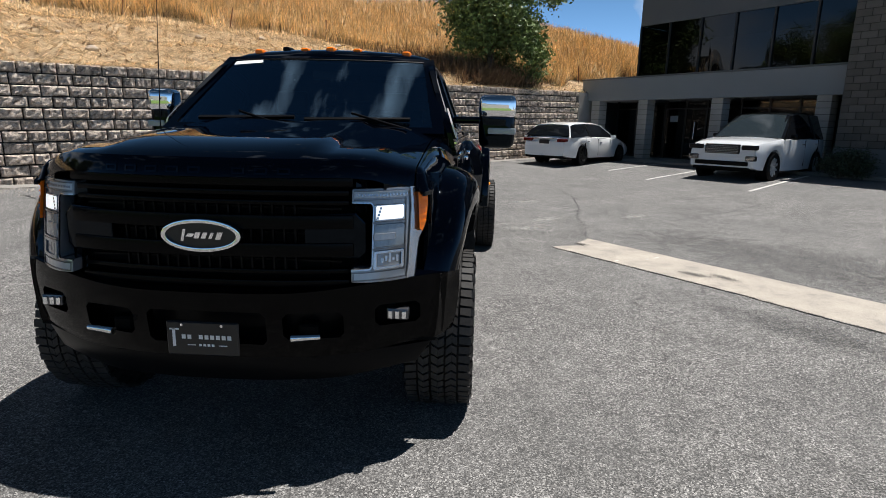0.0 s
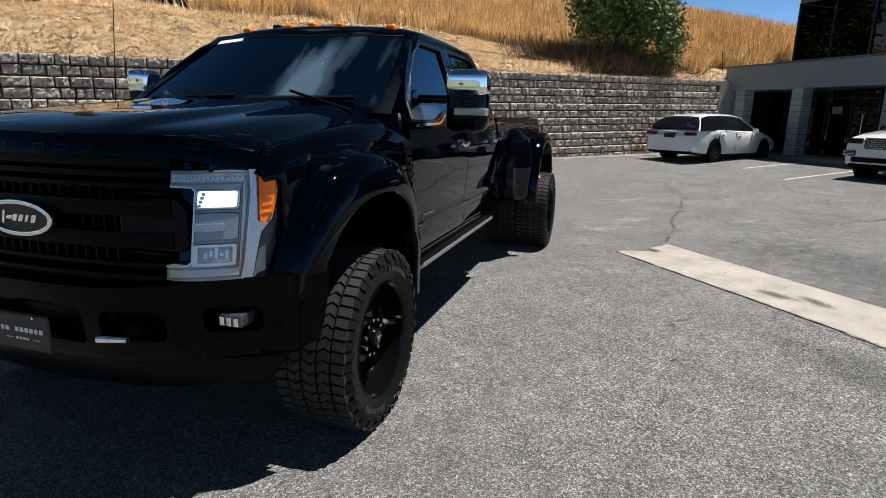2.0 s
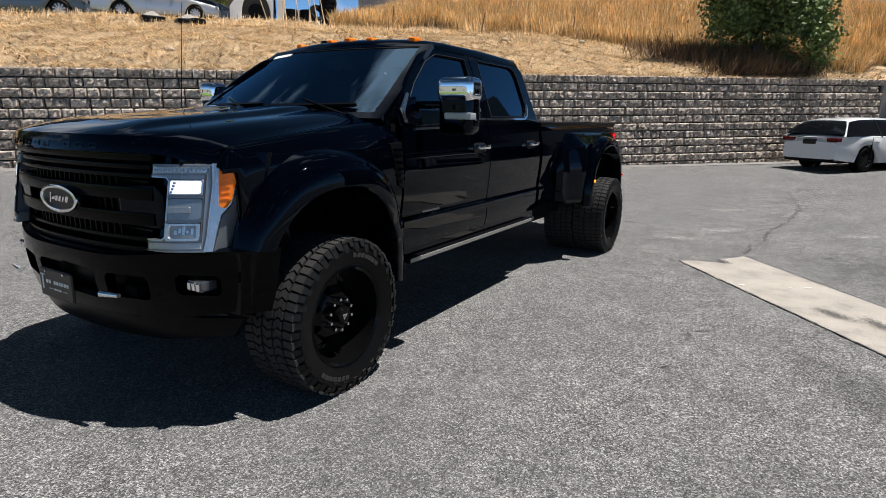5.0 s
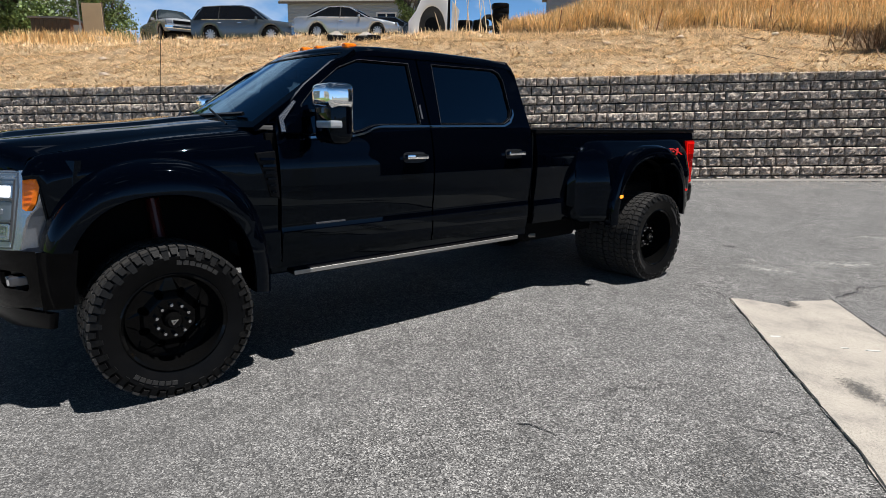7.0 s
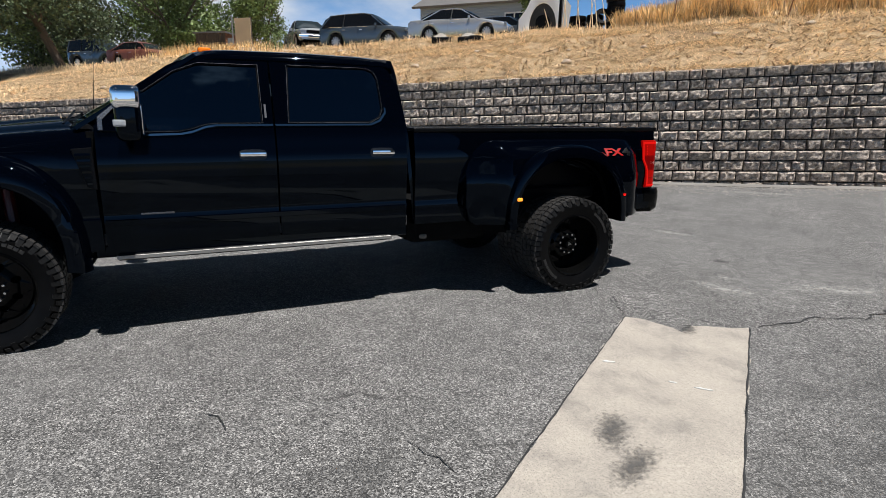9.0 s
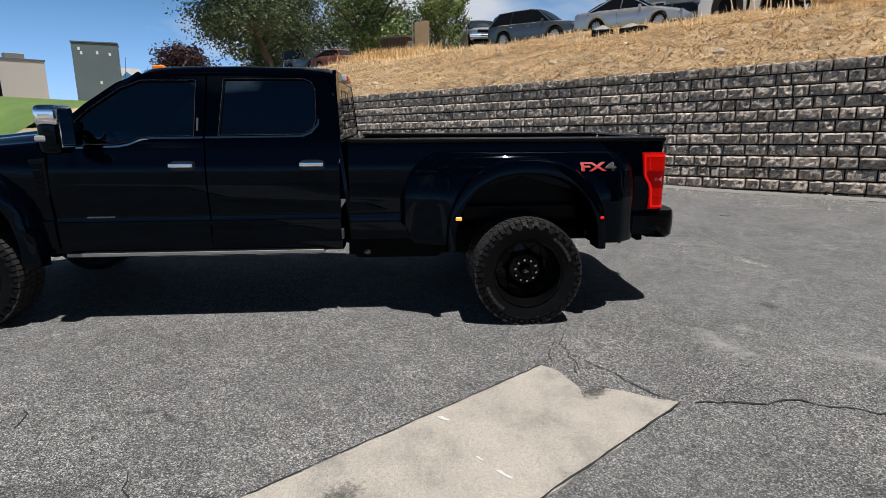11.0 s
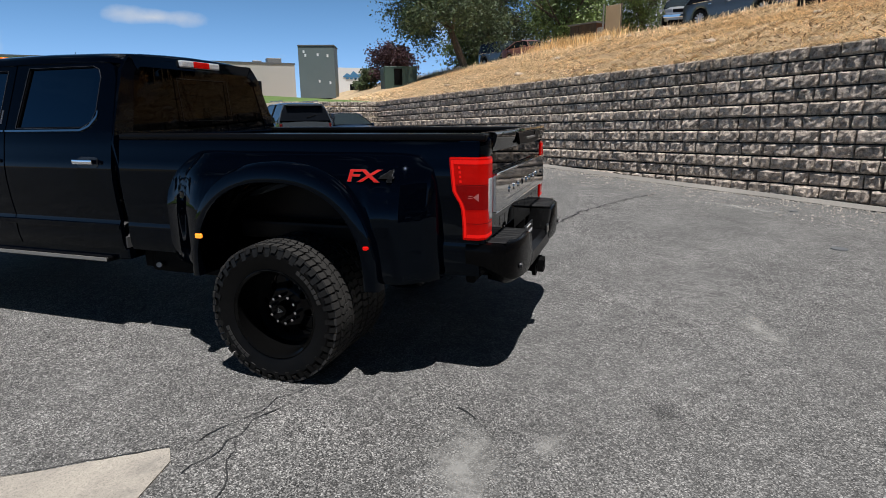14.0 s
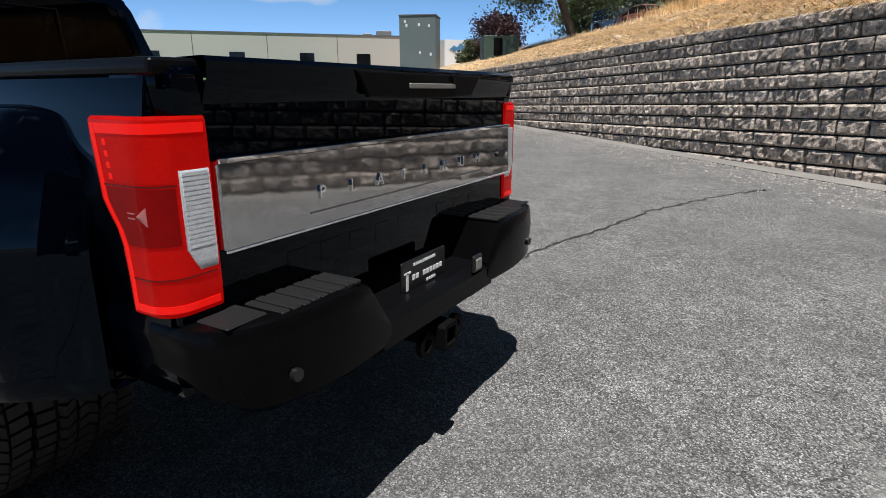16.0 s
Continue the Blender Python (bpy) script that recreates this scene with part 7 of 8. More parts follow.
for x in (-0.62, 0.62):
    part("roof_rail", rod((x, 2.3, 1.80), (x, 4.3, 1.79), 0.02, seg=6), STEEL, low_suv)
part("spoiler", box(-0.62, 0.62, 4.6, 4.85, 1.62, 1.68, 0.02, 2), GREYCAR, low_suv)
part("rear_wiper", rod((-0.05, 4.83, 1.22), (-0.4, 4.80, 1.32), 0.012, seg=5), FRAME, low_suv)
low_sed.matrix_world = at(-12.6, -1.65, 0.28, 90)
low_suv.matrix_world = at(-12.2, -4.05, 0.22, -90) @ Matrix.Scale(1.06, 4) @ pose(0, -4.9, 0)


# ---------------------------------------------------------------- the slope and what stands on it
def blades(count, seed, place, length, lean, width):
    """A crowd of dry blades in one mesh."""
    rnd = random.Random(seed)
    verts, faces = [], []
    for _ in range(count):
        u, v = place(rnd)
        z = hill_height(u, v)
        a = rnd.uniform(0, math.tau)
        l = length * rnd.uniform(0.4, 1.25)
        up = rnd.uniform(*lean)
        d = Vector((math.cos(a) * math.cos(up), math.sin(a) * math.cos(up), math.sin(up))) * l
        w = Vector((-math.sin(a), math.cos(a), 0)) * width * rnd.uniform(0.6, 1.4)
        p = Vector((u, v, z - 0.01))
        k = len(verts)
        mid = p + d * 0.55 + Vector((0, 0, 0.04 * l))
        verts += [p - w, p + w, mid + w * 0.8, mid - w * 0.8, p + d - Vector((0, 0, 0.10 * l))]
        faces += [(k, k + 1, k + 2, k + 3), (k + 3, k + 2, k + 4)]
    me = bpy.data.meshes.new("dry_grass")
    me.from_pydata(verts, [], faces)
    return me


def stuff(name, me, mat_, label, category):
    me.materials.append(mat_)
    ob = new(name, me)
    ob.matrix_world = LOT
    return tagged(ob, label, category, kind="stuff")


stuff("mown_straw", blades(150000, 11, lambda r: (r.uniform(-24, 23), 0.45 + 10.2 * r.random()), 0.40, (0.0, 0.30), 0.006), MOWN, "pale mown straw lying over the slope", "dry grass")
stuff("straw_tufts", blades(12000, 12, lambda r: (r.uniform(-40, 24), 9.6 + r.gauss(0, 1.0)), 0.32, (0.3, 1.45), 0.007), MOWN, "low straw tufts along the crest", "dry grass")


stuff("straw_edge", blades(16000, 19, lambda r: (r.uniform(-17, 22), 0.40 + 0.5 * r.random() ** 2), 0.30, (-0.15, 0.4), 0.006), MOWN, "straw hanging over the edge of the wall", "dry grass")
stuff("straw_litter", blades(36000, 14, lambda r: (r.uniform(-22, 23), 0.45 + 9.8 * r.random()), 0.26, (0.0, 0.35), 0.012), LITTER, "dark dead litter among the straw", "dry grass")


def tall(r):
    for _ in range(12):
        u, f = r.uniform(4.5, 34), r.random() ** 1.6
        if noise.noise(Vector((u * 0.55, f * 9.0, 4.0))) + 0.5 * noise.noise(Vector((u * 1.7, f * 26.0, 9.0))) > r.uniform(-0.55, 0.25):
            break
    edge = lerp(((4, 11.0), (8, 9.6), (13, 9.0), (16, 6.2), (19, 1.6), (40, 0.6)), u) + 0.5 * math.sin(u * 1.7)
    return u, max(0.6, edge + 17 * f)


stuff("tall_dry_grass", blades(120000, 13, tall, 0.85, (0.9, 1.5), 0.012), DRYGRASS, "tall golden dry grass above the mown strip", "dry grass")
stuff("pale_dry_grass", blades(32000, 17, tall, 0.70, (0.7, 1.5), 0.010), MOWN, "bleached stalks standing among the dry grass", "dry grass")
stuff("dark_dry_grass", blades(14000, 18, tall, 0.6, (0.5, 1.5), 0.012), LITTER, "brown dead stalks among the dry grass", "dry grass")
stuff("tall_dry_grass", blades(5000, 15, lambda r: (r.gauss(-16, 1.6), 11.5 + r.gauss(0, 0.5)), 0.75, (0.9, 1.5), 0.010), DRYGRASS, "tall golden tufts beside the shed", "dry grass")
stuff("dark_brush", blades(9000, 16, lambda r: (17.2 + r.gauss(0, 0.9), max(0.7, 3.0 + r.gauss(0, 1.6))), 0.7, (0.4, 1.4), 0.014), LITTER, "dark dead brush beside the tree", "brush")
rnd = random.Random(21)
for k in range(6):
    u = 7 + k * 3.3 + rnd.uniform(-0.5, 0.5)
    v = lerp(((4, 10.6), (8, 9.2), (13, 8.6), (16, 5.8), (19, 1.5), (40, 0.8)), u)
    h = rnd.uniform(0.75, 0.95)
    z = hill_height(u, v)
    solid("fence_post", rod((0, 0, -0.2), (rnd.uniform(-0.2, 0.3), 0, h), 0.022, 0.02, 8), RUSTY, "thin rusty leaning fence post", "fence post", at(u, v, z), "fence posts")
for k in range(26):
    u, v = rnd.uniform(-14, 22), rnd.uniform(1.5, 9.5)
    s = rnd.uniform(0.06, 0.16)
    bm = bmesh.new()
    bmesh.ops.create_icosphere(bm, subdivisions=2, radius=s)
    for p in bm.verts:
        p.co *= 1 + 0.35 * noise.noise(p.co * 6 + Vector((k, 0, 0)))
        p.co.z *= 0.6
    solid("stone", bm, BOULDER, "small pale stone on the straw slope", "stone", at(u, v, hill_height(u, v) + s * 0.2), "slope stones")
for u, v, s in ((-14.6, 12.0, 0.55), (-13.6, 11.6, 0.4), (-10.0, 11.6, 0.3), (-15.4, 11.8, 0.35)):
    bm = bmesh.new()
    bmesh.ops.create_icosphere(bm, subdivisions=3, radius=s)
    for p in bm.verts:
        p.co *= 1 + 0.35 * noise.noise(p.co * 2.2 + Vector((u, v, 0)))
        p.co.z *= 0.7
    solid("boulder", bm, BOULDER, "tan boulder on the crest of the slope", "boulder", at(u, v, hill_height(u, v) + s * 0.25), "crest boulders")
for u, v, tilt in ((-2.2, 9.2, 8), (-1.0, 9.0, -6)):
    slab = thing("concrete_lid", "pale concrete lid on a dark ring in the straw", "concrete lid", at(u, v, hill_height(u, v) - 0.02, 20))
    part("ring", box(-0.40, 0.40, -0.35, 0.35, -0.1, 0.16, 0.03), RUBBER, slab)
    bm = bmesh.new()
    bmesh.ops.create_cone(bm, cap_ends=True, segments=4, radius1=0.46, radius2=0.10, depth=0.18, matrix=pose(0, 0, 0.25, tilt, 0, 45))
    part("lid", bm, CONCRETE, slab)
for k in range(30):
    u, v = rnd.uniform(2, 20), rnd.uniform(2, 8)
    a = rnd.uniform(0, math.pi)
    l = rnd.uniform(0.3, 0.9)
    z = hill_height(u, v)
    solid("dead_stick", rod((0, 0, 0.02), (math.cos(a) * l, math.sin(a) * l, 0.12 + 0.2 * math.sin(a) * l), 0.012, 0.006, 5), BARK if k % 3 else MOWN, "dry stick lying in the straw", "stick", at(u, v, z), "dry sticks")

# washed-out gravel along the foot of the wall
rnd = random.Random(63)
gv, gf = [], []
for _ in range(5200):
    u, v = rnd.uniform(-13, 14), -0.30 - 1.5 * rnd.random() ** 2.2
    r = rnd.uniform(0.006, 0.022)
    z = lot_height(u, v) + 0.3 * r
    a = rnd.uniform(0, math.tau)
    k = len(gv)
    gv += [(u + r * math.cos(a + q * math.tau / 4) * rnd.uniform(0.7, 1.2), v + r * math.sin(a + q * math.tau / 4), z - 0.4 * r) for q in range(4)] + [(u + rnd.uniform(-0.3, 0.3) * r, v, z + 0.5 * r)]
    gf += [(k, k + 1, k + 4), (k + 1, k + 2, k + 4), (k + 2, k + 3, k + 4), (k + 3, k, k + 4)]
me = bpy.data.meshes.new("gravel")
me.from_pydata(gv, [], gf)
stuff("gravel", me, GRAVEL, "pale loose gravel along the foot of the wall", "gravel")

# shed, utility board, houses
shed = thing("small_shed", "weathered low wooden shed on the crest", "shed", at(-17.7, 14.2, 5.15, 10))
part("walls", box(-0.9, 0.9, -0.7, 0.7, 0, 1.25), RUSTY, shed)
part("roof", box(-1.0, 1.0, -0.85, 0.85, 1.25, 1.33), ROOFING, shed)
for k in range(9):
    part("board", box(-0.9 + 0.2 * k, -0.72 + 0.2 * k, -0.73, -0.70, 0.02, 1.24), BARK, shed)
board = thing("utility_board", "tan plywood utility board on posts with a meter box", "utility board", at(-15.6, 13.8, 5.1, 8))
part("panel", box(-0.45, 0.5, -0.05, 0.0, 0.55, 2.05, 0.01), PLYWOOD, board)
for x in (-0.42, 0.46):
    part("post", box(x - 0.05, x + 0.05, 0.0, 0.1, -0.2, 2.1), BARK, board)
part("meter_box", box(-0.85, -0.55, -0.2, 0.0, 0.4, 1.0, 0.02), ALUM, board)
part("conduit", rod((-0.62, -0.02, -0.1), (-0.62, -0.02, 2.2), 0.04, seg=8), ALUM, board)


def house(u, v, z, turn, w, d, h, label, gable):
    hs = thing("house", label, "house", at(u, v, z, turn))
    wall = part("wall", box(-w / 2, w / 2, 0, d, -0.5, h), JOINT, hs)
    for k in range(int(h / 0.2)):
        part("siding_board", loft([[(x, -0.002, 0.2 * k), (x, -0.06, 0.2 * k + 0.004), (x, -0.006, 0.2 * k + 0.2)] for x in (-w / 2, w / 2)]), SIDING, wall)
        part("siding_board", loft([[(-w / 2 - 0.002, y, 0.2 * k), (-w / 2 - 0.035, y, 0.2 * k + 0.004), (-w / 2 - 0.006, y, 0.2 * k + 0.2)] for y in (0, d)]), SIDING, wall)
    bm = loft([[(x, -0.5, h - 0.05), (x, d / 2, h + gable), (x, d + 0.5, h - 0.05)] for x in (-w / 2 - 0.5, w / 2 + 0.5)])
    bmesh.ops.solidify(bm, geom=bm.faces[:], thickness=0.15)
    part("roof", bm, ROOFING, hs)
    for x in (-w * 0.12, w * 0.28):
        win = part("window", box(x - 0.7, x + 0.7, -0.06, -0.03, 1.2, 2.3), PALEWALL, hs, "white framed window")
        for s in (-0.33, 0.33):
            part("pane", box(x + s - 0.28, x + s + 0.28, -0.072, -0.06, 1.3, 2.2), CARGLASS, win)
    return hs


house(-5.6, 26.5, 6.6, 0, 8.8, 8, 3.0, "pale lap-sided house behind the parked cars", 1.8)
house(11.5, 21.5, 7.2, -6, 8.5, 8, 3.2, "pale sided outbuilding above the tall grass", 1.6)

# trees
tree(17.9, 2.0, 6.4, 2.45, LEAF, 40000, 0.15, 31, "broad green tree leaning over the slope", (0.1, 0.1), -0.12, extra=(((0.9, -0.8, 0.9), (1.2, 0.8, 0.9)), ((-0.7, -0.3, 1.3), (1.0, 0.9, 1.0)), ((0.2, -0.4, 2.2), (1.9, 1.5, 1.2)), ((1.9, -0.5, 1.9), (0.8, 0.8, 1.0)), ((-1.6, 0.4, 3.4), (1.0, 0.9, 0.8)), ((2.5, -0.4, 3.7), (0.9, 0.8, 0.7)), ((-2.5, 0.3, 4.9), (0.9, 0.8, 0.7)), ((1.4, 0.2, 5.9), (1.1, 0.9, 0.8))))
tree(-25.2, 10.4, 9.5, 5.0, LEAFGREY, 34000, 0.18, 32, "tall grey-green tree at the lot corner", (-0.6, -1.6), 0.14)
tree(-24.0, 17.5, 8.5, 4.2, LEAF, 22000, 0.20, 33, "green tree in the grove on the crest", (0.4, 0.2), 0.1)
tree(-31.5, 16.0, 9.0, 4.4, LEAFGREY, 22000, 0.22, 34, "grey-green tree in the grove", (-0.3, 0.2), 0.1)
tree(-20.3, 21.0, 7.6, 2.6, LEAF, 12000, 0.18, 35, "narrow green tree behind the utility board", (0, 0), 0.1)
tree(-21.8, 24.5, 7.0, 1.8, LEAF, 8000, 0.18, 36, "slim poplar behind the pickup", (0, 0), 0.08)
tree(-37.0, 18.0, 8.6, 4.4, LEAF, 16000, 0.24, 37, "green tree at the far end of the grove", (0, 0), 0.08)
tree(-29.0, 22.0, 9.6, 4.6, LEAF, 18000, 0.22, 38, "dark green tree at the back of the grove", (0, 0), 0.1)
tree(-1.1, 22.0, 6.5, 1.0, LEAF, 6000, 0.16, 39, "small dark tree beside the house", (0, 0), 0.05)

# corner of the lot: upper ground, lawn bank, far buildings
def upper_ground(u, v):
    z = 2.15 + 0.045 * min(30, max(0, -16 - u)) * smooth01(v, -8, 2)
    return z - 1.75 * smooth01(-v, 4.6, 8.5) * (1 - smooth01(-u, 16.5, 24))


solid("ground_upper", sheet(steps(-90, -16.45, 60), steps(-70, 0.5, 60), upper_ground), LAWN, "green lawn bank beyond the lot corner", "lawn", LOT, kind="structure", smooth=True)
stuff("straw_verge", blades(6000, 41, lambda r: (r.uniform(-24, -16.6), r.uniform(-4.2, 3.0)), 0.3, (0.05, 0.8), 0.01), MOWN, "straw verge behind the corner wall", "dry grass").location.z -= 0.0
bld = thing("warehouse", "long low beige tilt-up warehouse with square windows", "building", at(-58, -24, 2.2, 0))
part("wall", box(-18, 0, -60, 31.5, -0.5, 4.9), BEIGEWALL, bld, "beige concrete wall")
part("parapet", box(-18, 0.06, -60, 31.56, 4.9, 5.05), FASCIADARK, bld)
for k in range(12):
    part("panel_joint", box(0.0, 0.02, -55 + 7.2 * k, -54.93 + 7.2 * k, 0, 4.9), FASCIADARK, bld)
for y in (-35, -27, -18, -9, -2, 6, 14, 21, 27):
    w = part("window", box(0.0, 0.05, y - 0.75, y + 0.75, 1.6, 3.1), CARGLASS, bld, "dark square window")
    part("frame", box(0.0, 0.07, y - 0.8, y + 0.8, 1.52, 1.6), FRAMEMETAL, w)
for y in (10, 17.5):
    part("roll_door", box(0.0, 0.06, y - 2.6, y + 2.6, 0.0, 1.2), PALEWALL, bld)
for y, s in ((27.6, 0.6), (29.2, 1.0)):
    part("roof_unit", box(-3 - s, -3, y, y + 1.6 * s, 5.0, 5.0 + 0.8 * s, 0.03), ALUM, bld)
tower = thing("metal_tower", "grey-green windowless metal tower block", "storage tower", at(-34.6, 3.25, 3.45, -24) @ Matrix.Scale(0.73, 4))
part("body", box(-1.6, 1.6, -1.75, 1.75, -0.9, 4.07, 0.03), TANKPAINT, tower)
part("cap", box(-1.66, 1.66, -1.8, 1.8, 4.07, 4.17), FASCIADARK, tower)
for y, z in ((-1.2, 3.55), (-1.05, 3.2), (0.15, 3.25), (1.1, 3.15), (0.2, 0.75), (1.25, 0.6)):
    part("vent_plate", box(1.60, 1.63, y - 0.09, y + 0.09, z - 0.13, z + 0.13), PALEWALL, tower)
shop = thing("white_shop", "white flat-fronted shop with a blue roof sign", "building", at(-49.0, 11.2, 3.9, 0) @ Matrix.Scale(0.58, 4))
part("wall", box(-6, 0, -3.0, 2.0, -0.5, 4.0), PALEWALL, shop)
part("door", box(0, 0.05, -0.9, 0.4, 0, 1.3), CARGLASS, shop)
part("sign_shape", plate([(-2.2, 2.4), (-1.4, 3.1), (-0.8, 2.8), (-0.2, 3.5), (0.6, 2.9), (1.0, 3.1), (1.7, 2.4)], thick=0.05, to=lambda a, b, d: (0.05 - d, a, b)), BLUEMARK, shop, "blue peak-shaped sign")
for k in range(4):
    part("sign_bar", box(0.05, 0.12, -1.6 + 0.75 * k, -1.05 + 0.75 * k, 2.1, 2.35), BLUEMARK, shop)
crate = thing("green_container", "dull green steel bin on the verge", "container", at(-26.1, 5.85, 3.3, -15) @ Matrix.Scale(0.85, 4))
part("body", box(-1.2, 1.2, -1.2, 1.2, -0.6, 1.42, 0.04), GREENPAINT, crate)
part("door_panel", box(1.2, 1.24, -0.5, 0.1, 0.1, 1.25, 0.02), FRAME, crate)
red_tree = tree(-36, 10.0, 3.0, 2.4, LEAFRED, 9000, 0.22, 51, "dark red-leaved plum tree far off", (0, 0), 0.05)
red_tree.location.z = 4.0
g2 = tree(-37.5, 8.2, 1.8, 1.3, LEAFGREY, 4000, 0.2, 52, "pale green bush beside the white shop", (0, 0), 0.02)
g2.location.z = 3.5

# far mountains
rows = []
for k in range(61):
    a = radians(-40 + 300 * k / 60)
    d = 2600
    row = []
    for f, h in ((1.0, 0.0), (1.06, 0.5), (1.12, 1.0), (1.3, 0.6)):
        hh = (70 + 55 * noise.noise(Vector((k * 0.22, 0, 0))) + 25 * noise.noise(Vector((k * 0.9, 3, 0)))) * h
        row.append((math.cos(a) * d * f, math.sin(a) * d * f, hh - 4))
    rows.append(row)
solid("backdrop_mountains", loft(rows), MOUNTAIN, "hazy low mountains on the horizon", "mountains", kind="structure", smooth=True)


# ---------------------------------------------------------------- cracks, stains and drain in the lot
def crack(points, width, seed, label="open crack in the asphalt", z=0.006, wander=0.09):
    """A ragged dark gap that wanders along the way given."""
    rnd = random.Random(seed)
    rows = []
    for (x0, y0), (x1, y1) in zip(points, points[1:]):
        n = max(3, int(math.hypot(x1 - x0, y1 - y0) / 0.07))
        for k in range(n):
            t = k / n
            d = Vector((x1 - x0, y1 - y0, 0)).normalized()
            s = Vector((-d.y, d.x, 0))
            c = Vector((x0 + (x1 - x0) * t, y0 + (y1 - y0) * t, 0)) + s * (wander * noise.noise(Vector((x0 * 3 + t * n * 0.35, seed, 0))) + rnd.uniform(-0.34, 0.34) * wander)
            w = width * rnd.uniform(0.35, 1.3)
            q = LOT.inverted() @ c
            zz = lot_height(q.x, q.y) + z
            rows.append([(c - s * w) + Vector((0, 0, zz)), (c + s * w) + Vector((0, 0, zz))])
    return solid("crack", loft(rows), CRACK, label, "crack", kind="structure")


WAYS = (
    ((0.23, 7.88), (0.64, 7.73), (1.03, 7.60)), 
    ((2.08, 5.34), (2.28, 5.38), (2.46, 5.43)), ((1.44, 4.39), (1.65, 4.58)), ((1.93, 15.67), (2.18, 13.11), (1.99, 11.26), (1.76, 10.1), (1.79, 9.4), (1.63, 8.9), (1.61, 8.27)),
    ((3.32, 10.16), (4.85, 11.33), (5.97, 12.38), (7.33, 13.7), (9.4, 15.3)), ((-6.4, 4.2), (-4.56, 5.13), (-4.55, 5.57), (-3.6, 6.4)),
    ((-2.6, 7.6), (-3.45, 8.19), (-4.28, 8.3), (-5.28, 8.62), (-6.17, 8.84), (-7.18, 9.33), (-8.21, 9.98)), ((-0.9, 7.6), (-3.0, 8.2)),
    ((1.18, 7.80), (0.67, 7.79), (0.33, 7.9)), ((0.89, 7.84), (1.21, 8.02), (1.48, 8.17), (1.64, 8.26)), ((0.23, 8.79), (0.31, 9.08)),
)
WIDE = (0.004, 0.004, 0.004, 0.010, 0.010, 0.008, 0.018, 0.005, 0.004, 0.004, 0.004)
for k, (way, wd) in enumerate(zip(WAYS, WIDE)):
    crack(way, wd, k + 3, wander=0.075)


for k, way in enumerate((((1.03, 7.56), (1.7, 6.70), (2.63, 5.51), (3.12, 4.78), (7.5, -0.75)), ((1.61, 8.26), (3.04, 6.46), (3.82, 5.45), (8.2, -0.25)))):
    crack(way, 0.005, 40 + k, "dark open seam along the concrete strip", 0.0125, 0.008)


def blotch(x, y, rx, ry, turn, mat_, label, z=0.004):
    bm = bmesh.new()
    bmesh.ops.create_circle(bm, cap_ends=True, segments=40, radius=1.0)
    for p in bm.verts:
        p.co.x *= rx * (1 + 0.2 * noise.noise(p.co * 1.5 + Vector((x, y, 0))))
        p.co.y *= ry
    q = LOT.inverted() @ Vector((x, y, 0))
    return solid("stain", bm, mat_, label, "stain", pose(x, y, lot_height(q.x, q.y) + z, 0, 0, turn), kind="structure")


for x, y, rx, ry, turn in ((0.72, 9.0, 0.75, 0.42, 30), (1.2, 9.95, 0.95, 0.40, 60), (2.9, 10.6, 0.9, 0.35, 50), (-1.6, 10.6, 0.8, 0.25, 20), (0.45, 9.35, 0.25, 0.16, 10), (-7.0, 11.2, 1.8, 0.35, 47), (-3.4, 15.2, 1.8, 0.4, 47), (1.0, 12.2, 0.9, 0.35, 40)):
    blotch(x, y, rx, ry, turn, PALESTAIN, "pale dusty stain on asphalt")
for x, y, rx, ry, turn, z in ((2.40, 6.30, 0.34, 0.15, -40, 0.0135), (2.70, 6.18, 0.36, 0.14, -62, 0.0137), (4.6, 4.0, 0.4, 0.12, -50, 0.0135), (1.45, 7.8, 0.2, 0.12, -50, 0.0135)):
    blotch(x, y, rx, ry, turn, DARKSTAIN, "dark scuffed patch on concrete", z)
for x, y, rx, ry, turn in ((-0.06, 9.89, 0.14, 0.10, 0), (0.49, 3.75, 0.05, 0.03, 20), (4.0, 7.2, 2.8, 1.25, -52), (5.6, 4.9, 2.2, 1.2, -52), (2.6, 4.6, 0.9, 0.35, -50)):
    blotch(x, y, rx, ry, turn, TARSTAIN, "dark smooth patch on asphalt")
for x, y, r in ((-4.32, 11.84, 0.085), (-6.73, 11.9, 0.06)):
    q = LOT.inverted() @ Vector((x, y, 0))
    solid("drain_cover", rod((0, 0, 0.0), (0, 0, 0.012), r, r * 0.96, 24), FASCIADARK, "small round iron cover in the asphalt", "drain cover", pose(x, y, lot_height(q.x, q.y)))
for x, y, a, l, w in ((2.24, 7.10, 40, 0.10, 0.022), (2.1, 7.0, 35, 0.05, 0.018), (1.7, 6.85, 50, 0.08, 0.03)):
    solid("paint_fleck", plate([(-l / 2, -w * 0.3), (-l * 0.2, -w / 2), (l * 0.3, -w * 0.35), (l / 2, -w * 0.1), (l * 0.42, w * 0.4), (l * 0.05, w * 0.28), (-l * 0.3, w / 2)], thick=0.003), WHITELINE, "fleck of old white paint", "paint mark", pose(x, y, 0.0115, 0, 0, a), kind="structure")


# ---------------------------------------------------------------- the wall's blocks
COURSE = 0.228


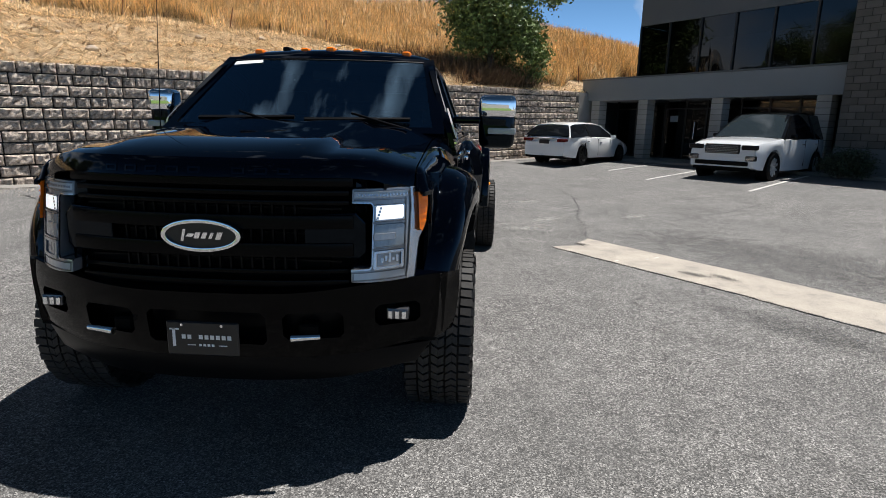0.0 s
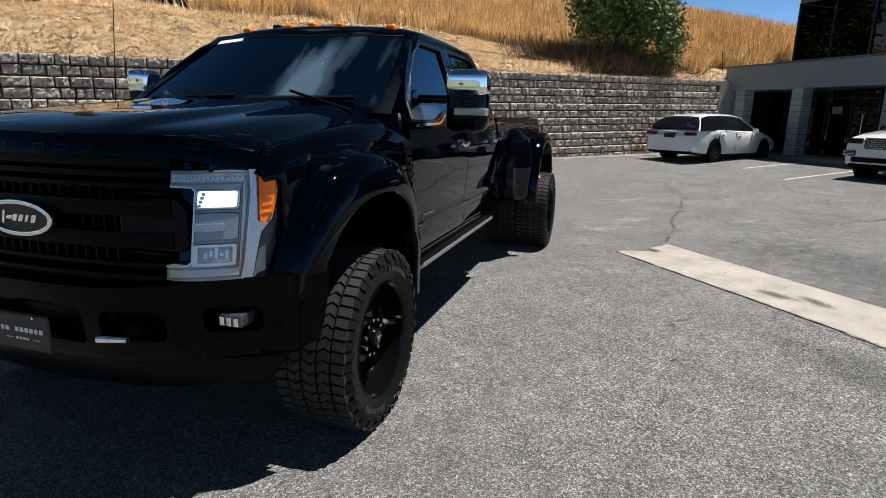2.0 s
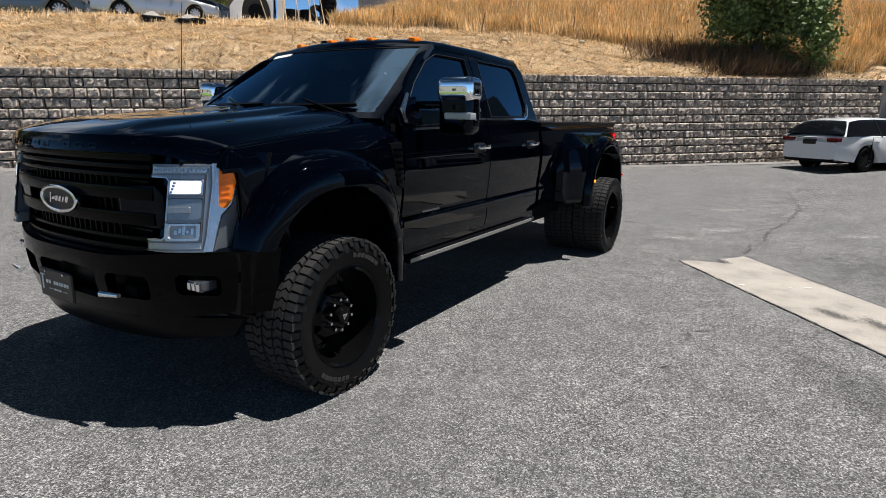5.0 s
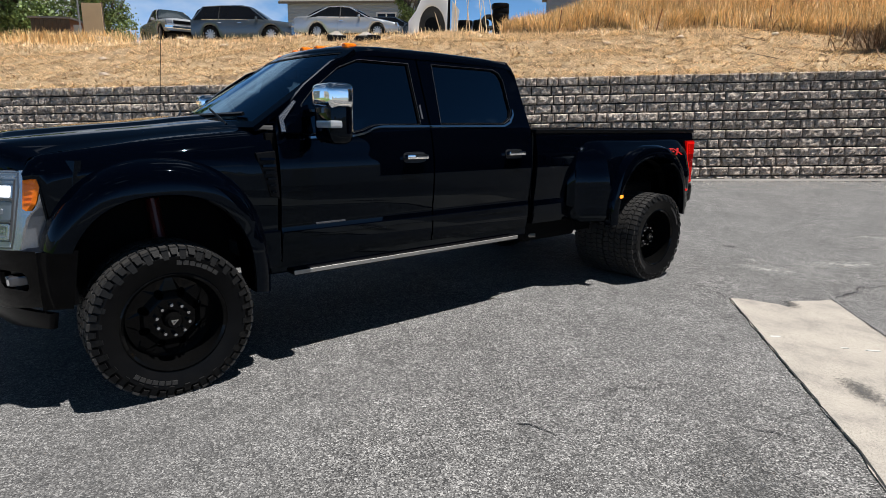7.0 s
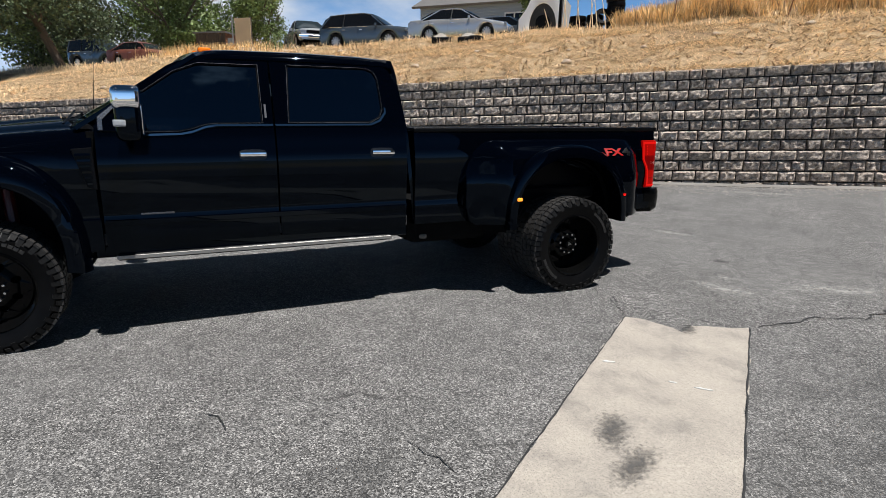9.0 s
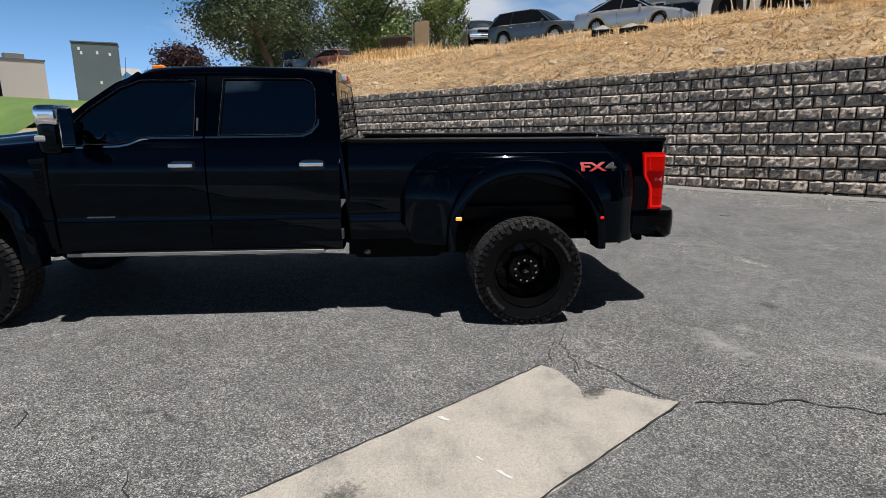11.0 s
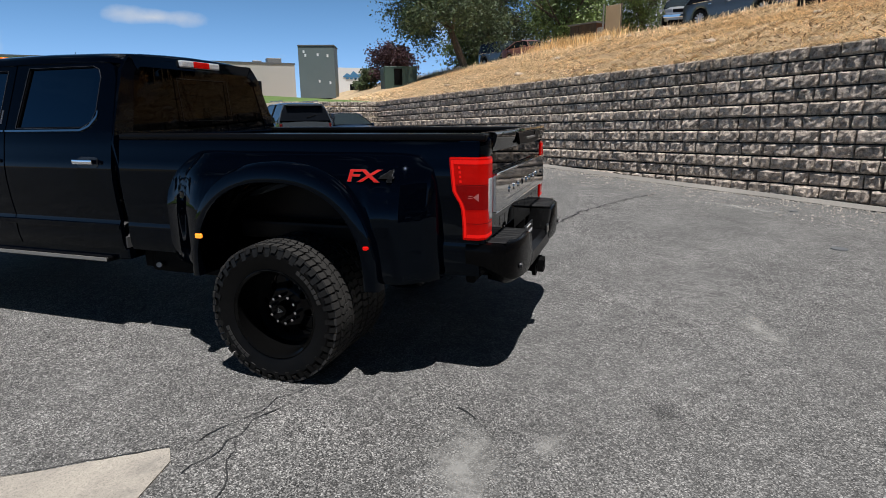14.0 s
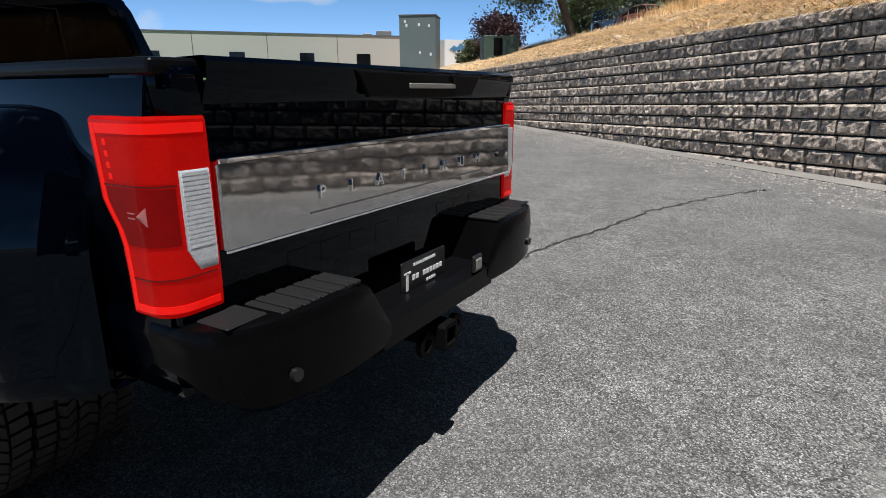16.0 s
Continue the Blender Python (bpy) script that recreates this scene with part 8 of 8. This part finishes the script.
def block_mesh(w, h, seed):
    """A split-face block: rough pillowed front, chamfered rim, short returns."""
    rnd = random.Random(seed)
    nx, nz = 6, 4
    verts, faces = [], []
    for j in range(nz + 1):
        for i in range(nx + 1):
            rim = i in (0, nx) or j in (0, nz)
            out = 0.0 if rim else 0.046 + rnd.uniform(-0.028, 0.026)
            x = w * i / nx + (0 if i in (0, nx) else rnd.uniform(-0.02, 0.02))
            z = h * j / nz + (0 if j in (0, nz) else rnd.uniform(-0.015, 0.015))
            if rim and i not in (0, nx):
                z += rnd.uniform(-0.005, 0.005)
            # tight rim so that the face breaks over quickly
            if i == 1: x = w * 0.09
            if i == nx - 1: x = w * 0.91
            if j == 1: z = h * 0.16 + rnd.uniform(-0.008, 0.012)
            if j == nz - 1: z = h * 0.86 + rnd.uniform(-0.01, 0.008)
            verts.append((x, -out, z))
    for j in range(nz):
        for i in range(nx):
            a = j * (nx + 1) + i
            faces.append((a, a + 1, a + nx + 2, a + nx + 1))
    ring = [0, nx, (nx + 1) * (nz + 1) - 1, (nx + 1) * nz]
    k = len(verts)
    for a in ring:
        x, y, z = verts[a]
        verts.append((x, 0.14, z))
    bottom = list(range(0, nx + 1))
    topr = list(range((nx + 1) * nz, (nx + 1) * (nz + 1)))
    faces.append(tuple([k, k + 1] + bottom[::-1]))
    faces.append(tuple(topr + [k + 2, k + 3]))
    faces.append((k + 3, k) + tuple(j * (nx + 1) for j in range(nz + 1)))
    faces.append((k + 1, k + 2) + tuple(j * (nx + 1) + nx for j in range(nz, -1, -1)))
    me = bpy.data.meshes.new("stone_block")
    me.from_pydata(verts, [], faces)
    me.materials.append(STONE)
    me.update()
    return me


WIDTHS = (0.27, 0.34, 0.42, 0.50)
KINDS = [(w, block_mesh(w - 0.024, COURSE - 0.026, 100 + 7 * k + i)) for i, w in enumerate(WIDTHS) for k in range(5)]
rnd = random.Random(77)
rest_v, rest_f = [], []


def lay(mesh, m):
    """Adds a block to the joined rest of the wall."""
    k = len(rest_v)
    rest_v.extend([m @ v.co for v in mesh.vertices])
    rest_f.extend([tuple(k + i for i in p.vertices) for p in mesh.polygons])


slope = math.atan(0.024)
for row in range(13):
    pair = row // 2
    u = -16.2 + rnd.uniform(-0.2, 0)
    while u < 21.5:
        w, me = rnd.choice(KINDS)
        z = wall_top(u) - COURSE * (row + 1)
        v = 0.33 - 0.052 * pair - (0.006 if row % 2 else 0.0) + rnd.uniform(-0.008, 0.008)
        if z + COURSE > lot_height(u, 0) - 0.02:
            m = Matrix.Translation((u, v, z)) @ Matrix.Rotation(-slope, 4, "Y") @ Matrix.Rotation(rnd.uniform(-0.012, 0.012), 4, "Z")
            if 3.2 < u < 12.4:
                ob = new("stone_block", me)
                ob.parent = retaining
                ob.matrix_local = m
            else:
                lay(me, m)
        u += w
# the return at the corner of the lot
turn = Matrix.Translation((-16.35, 0.1, 0)) @ Matrix.Rotation(radians(90), 4, "Z")
for row in range(11):
    s = -6.2
    while s < 0.1:
        w, me = rnd.choice(KINDS)
        z = 2.2 - COURSE * (row + 1)
        if not (s < -4.6 and row < 3) and not (s < -5.2 and row < 6):
            lay(me, turn @ Matrix.Translation((s, 0.02 * (11 - row) / 2 - 0.1, z)))
        s += w
me = bpy.data.meshes.new("stone_blocks")
me.from_pydata(rest_v, [], rest_f)
me.materials.append(STONE_REST)
far_blocks = new("stone_blocks", me)
far_blocks.parent = retaining
tagged(far_blocks, "remaining split-face blocks of the wall", kind="stuff")
